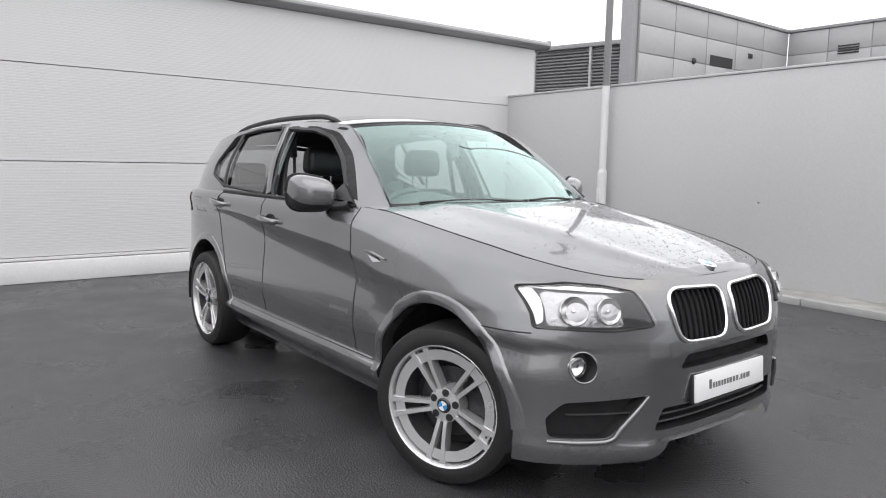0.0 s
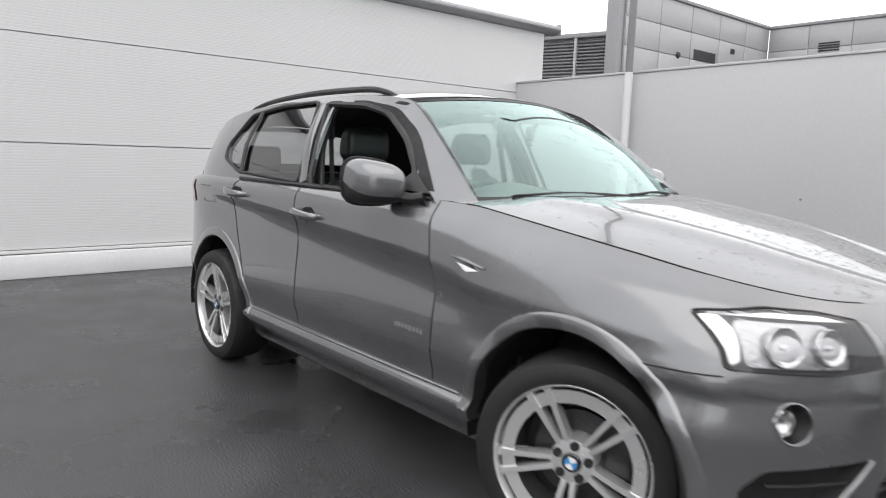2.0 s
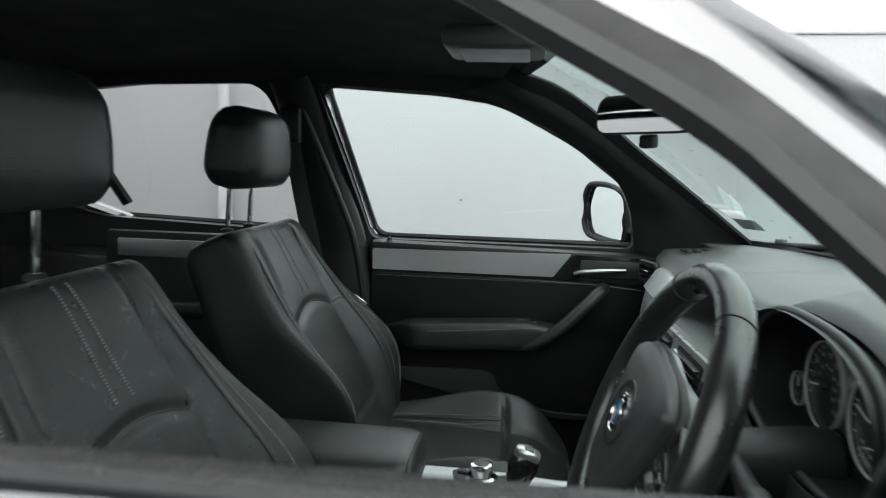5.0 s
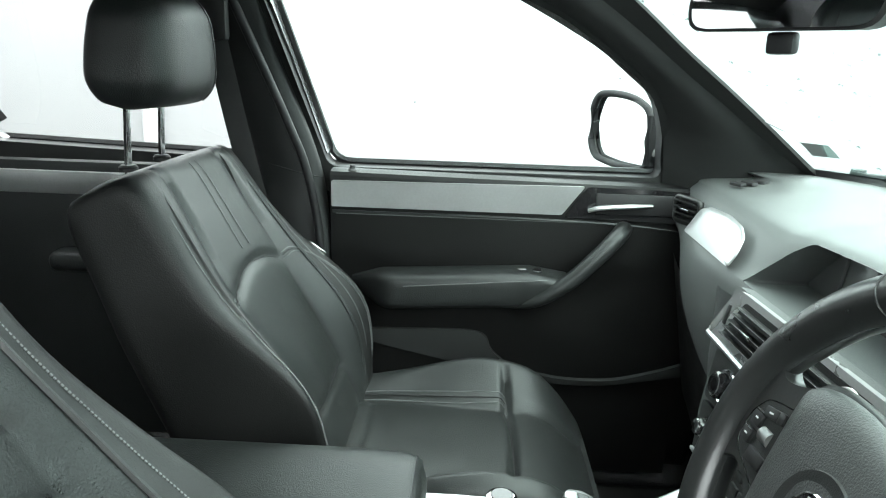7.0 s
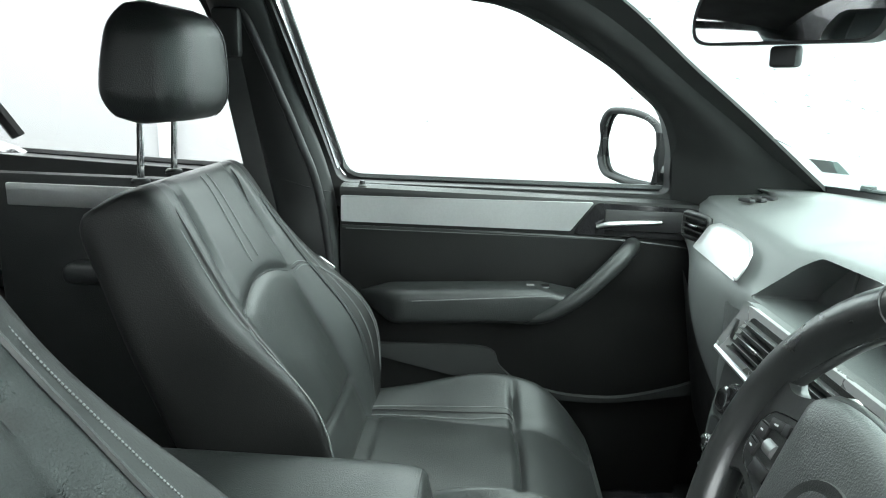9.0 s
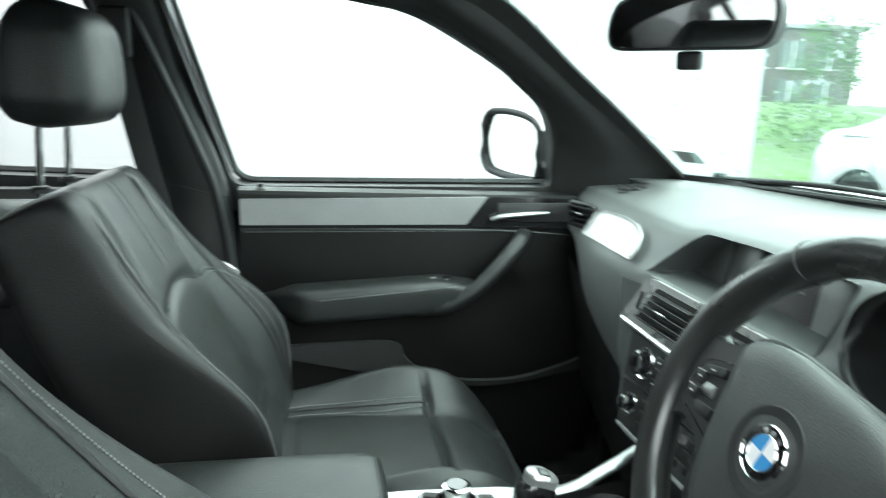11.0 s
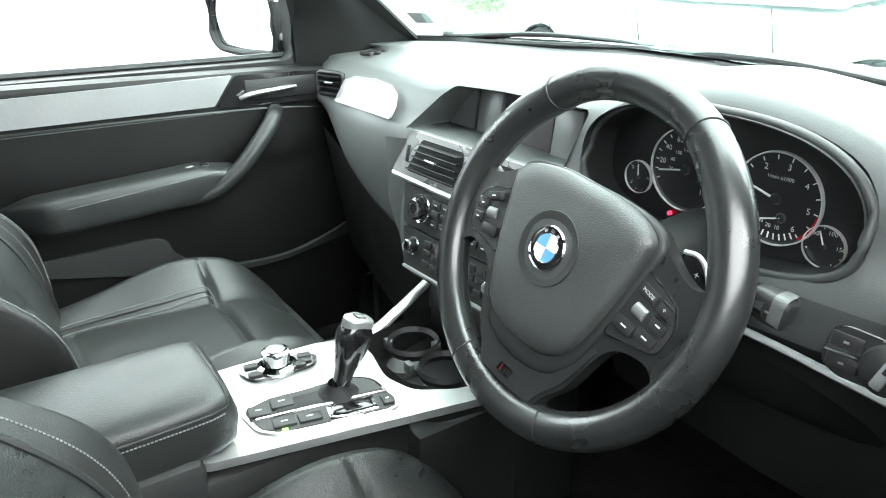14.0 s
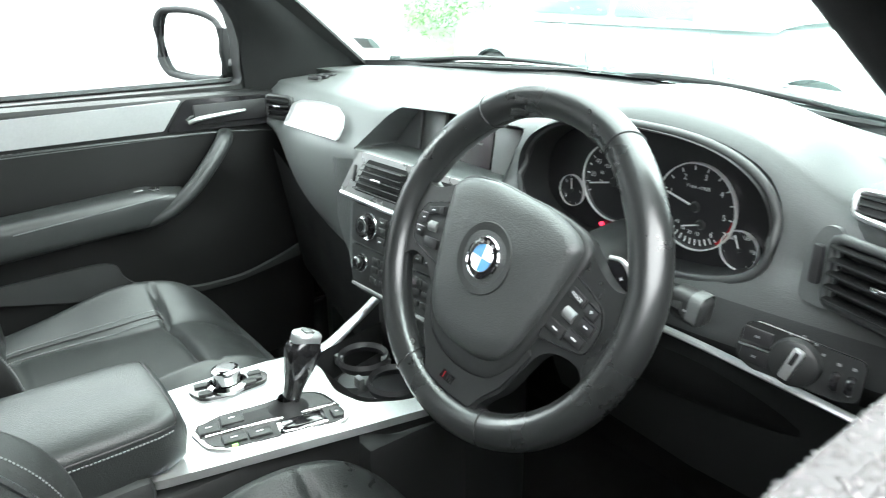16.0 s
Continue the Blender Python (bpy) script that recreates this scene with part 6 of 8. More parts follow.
def centre_stack():
    """The driver-angled middle of the dashboard: vents, radio and heater controls."""
    # face axes: x to the car's right, y up the face, z out towards the seats
    m = frame_axes((0.452, -0.010, 1.010), (0.05, -1, 0), (0.22, 0, 1))
    body = [(-0.205, 0.055), (0.21, 0.055), (0.20, -0.02), (0.165, -0.17), (0.14, -0.205), (-0.14, -0.205), (-0.175, -0.15)]
    c = part("middle_panel", moved(prism(rounded(body, 0.02), 0.02, 0.004), m @ pose(0, 0, -0.02)), PLASTIC, car, "dark grey middle panel with vents and radio")
    part("stack_core", joined(box(0.47, 0.62, -0.20, 0.20, 0.78, 1.03, 0.01)), PLASTIC_DARK, c)
    part("vent_surround", moved(prism(rounded([(-0.172, 0.055), (0.20, 0.055), (0.205, -0.030), (-0.222, -0.030)], 0.014), 0.010, 0.004), m), VENT_SILVER, c, "satin grey vent surround", sharp=50)
    part("vent_blade", moved(tube([(-0.218, -0.033, 0.006), (0, -0.036, 0.009), (0.205, -0.033, 0.006)], 0.006, 8, 6), m), ALU, c, "aluminium blade under the vents")
    part("stack_flank", surface(lambda u, v: Vector((0.452 + 0.035 * u * u, 0.188 + 0.17 * u, (1.045 - 0.03 * u) * (1 - v) + (0.785 + 0.15 * u) * v)), 10, 8), PLASTIC, c, "dark grey flank of the middle panel")
    for x in (-0.088, 0.098):
        q = m @ pose(x, 0.012, 0.008)
        # throats are flat; their black colour gives the shade of their depth
        part("vent_throat", moved(prism(rounded([(-0.085 if x < 0 else -0.075, -0.031), (0.072, -0.031), (0.072, 0.033), (-0.05 if x < 0 else -0.075, 0.033)], 0.008), 0.003), q), DOOR_BLACK, c)
        for k in range(5):
            x_in = -0.076 + 0.006 * k if x < 0 else -0.071
            part("vent_slat", moved(moved(box(x_in, 0.069, -0.0013, 0.0013, 0.001, 0.011, 0.0005), pose(0, -0.024 + 0.012 * k, 0.002, 5)), q), DOOR_BLACK, c)
            part("slat_edge", moved(moved(box(x_in + 0.002, 0.067, -0.0004, 0.0006, 0.0108, 0.0116), pose(0, -0.024 + 0.012 * k, 0.002, 5)), q), SATIN, c)
        part("vent_tab", moved(box(-0.017, 0.017, -0.003, 0.003, 0.010, 0.018, 0.002), q), CHROME, c)
        part("vent_wheel", moved(box(-0.004, 0.004, -0.016, 0.016, 0, 0.005, 0.002), q @ pose(-0.088 if x < 0 else 0.084, 0, 0)), PLASTIC_DARK, c)
    part("hazard_button", moved(lathe([(0, 0.012), (0.011, 0.012), (0.013, 0.008), (0.013, 0)], 24), m @ pose(0.006, 0.012, 0)), CHROME, c)
    part("radio_panel", moved(prism(rounded([(-0.175, -0.042), (0.175, -0.042), (0.158, -0.115), (-0.162, -0.115)], 0.008), 0.007, 0.002), m), PLASTIC_DARK, c)
    part("heater_panel", moved(prism(rounded([(-0.16, -0.12), (0.156, -0.12), (0.135, -0.195), (-0.14, -0.195)], 0.008), 0.007, 0.002), m), PLASTIC_DARK, c)
    part("panel_blade", moved(box(-0.14, 0.135, -0.197, -0.191, 0.004, 0.011, 0.002), m), ALU, c)
    for x, y, r in ((-0.115, -0.078, 0.021), (0.115, -0.078, 0.021), (-0.12, -0.15, 0.014), (0.11, -0.15, 0.014)):
        part("knob_ring", moved(lathe([(r, 0.0), (r * 1.2, 0.003), (r * 1.28, 0)], 30), m @ pose(x, y, 0.006)), CHROME, c)
        part("knob", moved(lathe([(0, 0.018), (r * 0.8, 0.018), (r * 0.95, 0.015), (r, 0.0)], 30), m @ pose(x, y, 0.006)), BLACK_GLOSS, c, "gloss black rotary knob")
        part("knob_mark", moved(lathe([(r * 0.45, 0.0183), (r * 0.75, 0.0187), (r * 0.8, 0.0183)], 30), m @ pose(x, y, 0.006)), CHROME, c)
    for row, y in enumerate((-0.060, -0.078, -0.096)):
        for x in (-0.07, -0.042, -0.014, 0.014, 0.042, 0.07):
            part("radio_button", moved(box(-0.012, 0.012, -0.007, 0.007, 0.004, 0.0105, 0.002), m @ pose(x, y, 0)), PLASTIC_DARK, c)
            if row != 1:
                part("button_mark", moved(box(-0.004, 0.004, -0.001, 0.001, 0.0105, 0.0109), m @ pose(x, y, 0)), PRINT, c)
    for y in (-0.135, -0.152, -0.172):
        for x in (-0.075, -0.05, -0.025, 0.0, 0.025, 0.05, 0.075):
            part("heater_button", moved(box(-0.011, 0.011, -0.006, 0.006, 0.004, 0.0105, 0.002), m @ pose(x, y, 0)), PLASTIC_DARK, c)
    part("heater_display", moved(box(-0.05, 0.05, -0.006, 0.006, 0.006, 0.0112), m @ pose(0, -0.135, 0)), SCREEN, c)


centre_stack()


# ---------------------------------------------------------------- steering wheel
def steering_wheel():
    k, w, c = radians(22.2), radians(-1.8), Vector((0.346, -0.358, 1.027))
    m = frame_axes(c, (-math.sin(w), -math.cos(w), 0), (math.sin(k), 0, math.cos(k))) @ pose(0, 0, 0, 0, 0, -8)
    R, tube_r = 0.211, 0.0226

    def rim_point(a, b, out=0.0):
        grip = gauss(math.cos(a - radians(38)), 1, 0.06) + gauss(math.cos(a - radians(142)), 1, 0.06)
        q = (tube_r + out) * (1 + 0.07 * grip)
        return m @ Vector(((R - 0.004 * grip + q * math.cos(b)) * math.cos(a), (R - 0.004 * grip + q * math.cos(b)) * math.sin(a), q * math.sin(b)))
    s = part("steering_wheel", surface(lambda u, v: rim_point(2 * math.pi * u, 2 * math.pi * v), 120, 24, True, True), RIM_LEATHER, car, "worn black leather three-spoke sports steering wheel", sharp=80)
    for a in (62, 125, 245, 291):
        ring = [rim_point(radians(a + 2.0 * math.sin(q)), q, 0.0003) for q in np.linspace(0, 2 * math.pi, 28, endpoint=False).tolist()]
        part("rim_seam", tube(ring, 0.0012, 6, 0, closed=True), BLACK_TRIM, s)
    part("rim_stitching", stitches([rim_point(a, math.pi - 0.1, 0.0004) for a in np.linspace(0, 2 * math.pi, 160).tolist()], 0.006, 0.0005), BLACK_TRIM, s)

    def mirrored(half, n=4):
        h = [(p.x, p.y) for p in spline([(x, y, 0) for x, y in half], n)]
        return h + [(-x, y) for x, y in h[-2:0:-1]]

    def stepped(name, outline, levels, mat, lab="", cen=(0.0, 0.0)):
        """A shape stacked from an outline: (scale, height) pairs from its base to its top."""
        bm, cc = bmesh.new(), Vector(cen)
        loops = [[bm.verts.new(m @ Vector((*(cc + (Vector(p) - cc) * f), zz))) for p in outline] for f, zz in levels]
        for p, q in zip(loops, loops[1:]):
            for i in range(len(outline)):
                bm.faces.new((p[i], p[(i + 1) % len(outline)], q[(i + 1) % len(outline)], q[i]))
        bm.faces.new(loops[-1])
        return part(name, bm, mat, s, lab, sharp=50)

    # the frame: two side spokes and a broad lower one, cut from one piece
    half = [(0, 0.080), (0.06, 0.084), (0.10, 0.079), (0.125, 0.063), (0.146, 0.050), (0.168, 0.042), (0.186, 0.046), (0.205, 0.058), (0.212, 0.0), (0.205, -0.075), (0.189, -0.084), (0.178, -0.067), (0.162, -0.055), (0.132, -0.058), (0.112, -0.072), (0.099, -0.10), (0.085, -0.137), (0.066, -0.162), (0.058, -0.178), (0.066, -0.194), (0.060, -0.206), (0, -0.212)]
    part("spokes", moved(prism(mirrored(half), 0.022, 0.006, 3), m @ pose(0, 0, -0.016)), RIM_LEATHER, s, "smooth black leather spokes", sharp=50)
    # sloping collar round the cushion, then the cushion itself
    collar = [(0, 0.090), (0.05, 0.090), (0.098, 0.083), (0.120, 0.068), (0.122, 0.045), (0.113, 0.005), (0.102, -0.05), (0.085, -0.103), (0.060, -0.134), (0.03, -0.146), (0, -0.149)]
    stepped("collar", mirrored(collar), [(1, 0.0), (1, 0.009), (0.985, 0.011), (0.93, 0.013), (0.90, 0.012)], PLASTIC_DARK, "satin black collar round the airbag cover")
    shield = [(0, 0.089), (0.05, 0.0885), (0.092, 0.080), (0.113, 0.067), (0.114, 0.050), (0.105, 0.004), (0.093, -0.044), (0.076, -0.091), (0.052, -0.114), (0.025, -0.121), (0, -0.122)]
    levels = [(1.0, 0.004), (1.0, 0.012)] + [(1 - 0.36 * (1 - math.cos(t)) ** 1.2, 0.012 + 0.023 * math.sin(t) ** 0.9) for t in np.linspace(0.15, 1.5, 9).tolist()] + [(0.5, 0.0372), (0.3, 0.0385)]
    stepped("airbag_cover", mirrored(shield), levels, PLASTIC_DARK_SOFT, "grained black airbag cover spotted with rain", (0.0, 0.0))
    inlay = [(0, -0.1495), (0.03, -0.1465), (0.061, -0.1345), (0.086, -0.103), (0.098, -0.072), (0.104, -0.078), (0.094, -0.106), (0.080, -0.136), (0.060, -0.162), (0.048, -0.184), (0, -0.187)]
    part("spoke_inlay", moved(prism([(x, y) for x, y in inlay] + [(-x, y) for x, y in inlay[-2:0:-1]], 0.004, 0.0012), m @ pose(0, 0, 0.0055)), PLASTIC_DARK, s, "dark grey lower spoke trim with small badge", sharp=50)
    part("badge_plate", moved(prism([(-0.014, -0.006), (0.010, -0.006), (0.014, 0.006), (-0.010, 0.006)], 0.0015, 0.0004), m @ pose(-0.003, -0.170, 0.0093)), BLACK_GLOSS, s)
    part("badge_strip", joined(*[moved(prism([(-0.0022, -0.0045), (0.0008, -0.0045), (0.0022, 0.0045), (-0.0008, 0.0045)], 0.001), m @ pose(-0.001 + 0.0042 * i, -0.170, 0.0106)) for i in range(3)]), CHROME, s)
    part("badge_stripe", moved(prism([(-0.0022, -0.0045), (-0.0010, -0.0045), (0.0004, 0.0045), (-0.0008, 0.0045)], 0.001), m @ pose(-0.0085, -0.170, 0.0106)), RED_LENS, s)
    # emblem
    part("emblem_dish", moved(lathe([(0.0, -0.001), (0.029, -0.001), (0.040, 0.0012), (0.0455, 0.0018), (0.047, -0.003)], 44), m @ pose(0, 0, 0.0378)), PLASTIC_DARK, s)
    part("emblem", moved(lathe([(0, 0.005), (0.022, 0.0048), (0.0265, 0.0035), (0.027, -0.002)], 44), m @ pose(0, 0, 0.0365)), BLACK_GLOSS, s, "round blue and white emblem")
    part("emblem_ring", moved(lathe([(0.0255, 0.0035), (0.0265, 0.0052), (0.028, 0.0035), (0.028, -0.002)], 44), m @ pose(0, 0, 0.0365)), CHROME, s)
    part("emblem_ring", moved(lathe([(0.0165, 0.0), (0.0175, 0.0014), (0.0185, 0.0)], 40), m @ pose(0, 0, 0.0412)), CHROME, s)
    for q in range(4):
        fan = [(0, 0)] + [(0.0172 * math.cos(a), 0.0172 * math.sin(a)) for a in np.linspace(q * math.pi / 2, (q + 1) * math.pi / 2, 9).tolist()]
        part("emblem_quarter", moved(prism(fan, 0.0012), m @ pose(0, 0, 0.0408)), BADGE_BLUE if q % 2 else BADGE_WHITE, s)
    for a in (62, 90, 118):
        part("emblem_mark", moved(box(-0.0026, 0.0026, -0.0022, 0.0022, 0, 0.0006), m @ pose(0.0215 * math.cos(radians(a)), 0.0215 * math.sin(radians(a)), 0.0415, 0, 0, a - 90)), CHROME, s)
    # keys on the side spokes
    pod = [(0.116, 0.036), (0.146, 0.026), (0.166, 0.017), (0.176, -0.004), (0.173, -0.030), (0.167, -0.040), (0.101, -0.052), (0.106, -0.015)]
    for sg in (-1, 1):
        o = rounded([(sg * x, y) for x, y in pod], 0.007)
        part("key_pod", moved(prism(o if sg > 0 else o[::-1], 0.006, 0.002), m @ pose(0, 0, 0.0045)), PLASTIC_DARK, s, "black key pod")
        part("pod_edge", moved(tube([(x, y, 0) for x, y in o], 0.0010, 6, 0, closed=True), m @ pose(0, 0, 0.0100)), BLACK_GLOSS, s)
    for x, y, a, b, turn, mark in ((0.1325, 0.0150, 0.0125, 0.0062, -14, 0), (0.1575, 0.0085, 0.0090, 0.0072, -14, 0), (0.1590, -0.0095, 0.0105, 0.0080, -8, 1), (0.1225, -0.0300, 0.0135, 0.0072, -8, 1), (0.1515, -0.0285, 0.0135, 0.0070, -8, 1), (-0.1450, 0.0130, 0.0115, 0.0055, 20, 1), (-0.1590, -0.0030, 0.0080, 0.0080, 12, 1), (-0.1590, -0.0230, 0.0085, 0.0075, 6, 1), (-0.130, 0.018, 0.0050, 0.0060, 16, 0), (-0.128, -0.030, 0.015, 0.0070, 8, 0)):
        part("wheel_key", moved(box(-a, a, -b, b, 0, 0.0042, 0.0012), m @ pose(x, y, 0.0102, 0, 0, turn)), BLACK_TRIM, s)
        if mark:
            part("key_mark", moved(box(-a * 0.3, a * 0.3, -0.0009, 0.0009, 0.0042, 0.0045), m @ pose(x, y, 0.0102, 0, 0, turn)), PRINT, s)
        if x > 0.15 and y > -0.02 or x < -0.15:
            part("key_edge", moved(box(-a * 0.9, a * 0.9, 0.8 * b, 0.95 * b, 0.004, 0.0048), m @ pose(x, y, 0.0102, 0, 0, turn)), CHROME, s)
    words("MODE", 0.0062, m @ pose(0.1325, 0.0150, 0.0148, 0, 0, -14), PRINT, s)
    words("+", 0.009, m @ pose(0.1575, 0.0085, 0.0148, 0, 0, -14), PRINT, s)
    for x, y in ((0.131, -0.008), (-0.1365, -0.0085)):
        part("key_roller", moved(rod((-0.0085, 0, -0.003), (0.0085, 0, -0.003), 0.0085, 18), m @ pose(x, y, 0.0098, 0, 0, -10 if x > 0 else 10)), SATIN, s, "grey ribbed thumb roller")
    for sg in (-1, 1):
        pd = rounded([(sg * 0.118, 0.064), (sg * 0.138, 0.0665), (sg * 0.153, 0.056), (sg * 0.170, 0.030), (sg * 0.158, 0.024), (sg * 0.135, 0.036), (sg * 0.122, 0.050)], 0.006)
        part("shift_paddle", moved(prism(pd if sg > 0 else pd[::-1], 0.006, 0.002), m @ pose(0, 0, -0.036)), BLACK_GLOSS, s, "black shift paddle with bright edge")
        part("paddle_edge", moved(tube([(sg * 0.120, 0.0655, 0), (sg * 0.138, 0.068, 0), (sg * 0.155, 0.057, 0), (sg * 0.1715, 0.031, 0), (sg * 0.166, 0.026, 0)], 0.003, 8, 5), m @ pose(0, 0, -0.031)), LAMP_WHITE, s)
    words("+", 0.012, m @ pose(0.146, 0.049, -0.0295), PRINT, s)


PLASTIC_DARK_SOFT = material("grained_black_plastic", (0.044, 0.047, 0.047), 0.40, 0, 520, 0.18, 0.0007, stain=14, spec=0.7)
steering_wheel()


# ---------------------------------------------------------------- mirrors
def inner_mirror():
    a, b = Vector((0.30, 0.055, 1.452)), Vector((0.435, -0.105, 1.455))
    d = (b - a).normalized()
    n = Vector((-0.74, -0.66, -0.035)).normalized()
    m = frame_axes((a + b) / 2, d, n.cross(d))
    o = rounded([(-0.108, -0.032), (0.10, -0.034), (0.112, -0.005), (0.108, 0.034), (-0.098, 0.036), (-0.112, 0.0)], 0.022)
    p = part("inner_mirror", moved(prism(o, 0.032, 0.006), m @ pose(0, 0, -0.03)), BLACK_TRIM, car, "black inner rear-view mirror")
    part("mirror_glass", moved(prism([(x * 0.95, y * 0.90) for x, y in o], 0.0025), m @ pose(0, 0, 0.001)), MIRROR, p)
    part("mirror_foot", tube([(0.372, -0.02, 1.465), (0.40, -0.005, 1.50), (0.385, 0, 1.535)], [0.014, 0.018, 0.03], 10, 5), BLACK_TRIM, p)
    part("mirror_eye", moved(box(-0.016, 0.016, -0.012, 0.012, -0.012, 0.006, 0.005), m @ pose(0.0, -0.046, -0.012)), BLACK_TRIM, p)


inner_mirror()


def door_mirror(s):
    Y = lambda y: s * y
    # shell: a rounded housing, its open side towards the rear
    def shell(u, v, low=False):
        a = math.pi * v                      # over the front from top to bottom
        t = u                                # from inner to outer end
        cy = 0.885 + (0.178 if s > 0 else 0.205) * t
        round_off = max(0, 1 - abs(2 * t - 1) ** 3.4)
        hh = pieces(t, [0, 0.07, 0.25, 0.5, 0.84, 0.95, 1], [0.066, 0.084, 0.094, 0.098, 0.092, 0.074, 0.046]) * 0.90 if s > 0 else (0.078 + 0.016 * t) * round_off**0.38 + 0.006
        depth = pieces(t, [0, 0.15, 0.5, 0.88, 0.97, 1], [0.05, 0.11, 0.13, 0.10, 0.07, 0.02]) if s > 0 else 0.125 * round_off**0.5 + 0.012
        x0 = (0.470 if s > 0 else 0.442) - 0.108 * t
        cz = pieces(t, [0, 0.3, 1], [1.200, 1.212, 1.222])
        return Vector((x0 + depth * math.sin(a) ** 0.7, Y(cy), cz + hh * math.copysign(abs(math.cos(a)) ** 0.72, math.cos(a))))
    m = part("door_mirror", surface(lambda u, v: shell(u, 0.66 * v), 36, 26), PAINT, car, "grey painted door mirror with black base", sharp=60)
    part("mirror_lower", surface(lambda u, v: shell(u, 0.66 + 0.34 * v), 36, 14), BLACK_TRIM, m, "black lower mirror housing", sharp=60)
    edge = [shell(t, 0.0) for t in np.linspace(0.0, 1, 30).tolist()] + [shell(t, 1.0) for t in np.linspace(1, 0.0, 30).tolist()]
    part("mirror_rim", tube(edge, 0.009, 8, 0, closed=True), DARK, m, sharp=60)
    bm = bmesh.new()
    cen = sum(edge, Vector()) / len(edge)
    f = bm.faces.new([bm.verts.new(cen + (p - cen) * 0.975 + Vector((0.012, 0, 0))) for p in edge])
    g = part("mirror_glass", bm, MIRROR, m, "door mirror glass", smooth=False)
    part("mirror_end", surface(lambda u, v: shell(0.0, v).lerp(Vector((0.46, Y(0.885), 1.20)), u), 3, 20), BLACK_TRIM, m)
    part("mirror_end", surface(lambda u, v: shell(1.0, v).lerp(shell(1.0, 0.0).lerp(shell(1.0, 1.0), v), u), 3, 20), DARK, m)
    part("mirror_arm", tube([(0.49, Y(0.91), 1.165), (0.55, Y(0.89), 1.155), (0.61, Y(0.86), 1.165)], [0.035, 0.034, 0.04], 12, 6, flat=0.7), BLACK_TRIM, m, "black mirror arm")
    tri = [(0.645, 1.165), (0.44, 1.175), (0.50, 1.255)] if s < 0 else [(0.66, 1.165), (0.54, 1.172), (0.57, 1.235)]
    bm = bmesh.new()
    bm.faces.new([bm.verts.new((x, Y(upper_y(x, z) + 0.01), z)) for x, z in tri])
    part("mirror_base", solid(bm, 0.03), BLACK_TRIM, m, "black triangular mirror base")


door_mirror(-1)
door_mirror(1)


# ---------------------------------------------------------------- outside details
def on_nose(y, z, out=0.0):
    return Vector((nose_x(y, z) + out, y, z))


def patch(outline, out, mat, name, parent, lab="", dome=0.0, s=1, rings=6):
    """A sheet laid on the nose over an outline in y, z."""
    cen = sum((Vector(p) for p in outline), Vector((0, 0))) / len(outline)
    bm, loops = bmesh.new(), []
    for i in range(rings):
        f = 1 - i / rings
        loops.append([bm.verts.new(on_nose(s * q.x, q.y, out + dome * (1 - f * f))) for q in (cen + (Vector(p) - cen) * f for p in outline)])
    for a, b in zip(loops, loops[1:]):
        for i in range(len(outline)):
            bm.faces.new((a[i], a[(i + 1) % len(outline)], b[(i + 1) % len(outline)], b[i]))
    bm.faces.new(loops[-1])
    return part(name, bm, mat, parent, lab, sharp=60)


def cavity(outline, depth, s, name, mat):
    """The dark box behind an opening in the nose."""
    n = len(outline)
    def fn(u, v):
        y, z = outline[int(round(u * n)) % n]
        return on_nose(s * y, z, -depth * v)
    bm = surface(fn, n, 2, wrap_u=True)
    bm.verts.ensure_lookup_table()
    back = [bm.verts.new(on_nose(s * y, z, -depth)) for y, z in outline]
    bm.faces.new(back)
    return part(name, bm, mat, car)


def dense(outline, step=0.02):
    out = []
    for p, q in zip(outline, outline[1:] + outline[:1]):
        p, q = Vector(p), Vector(q)
        k = max(1, int((q - p).length / step))
        out += [tuple(p.lerp(q, i / k)) for i in range(k)]
    return out


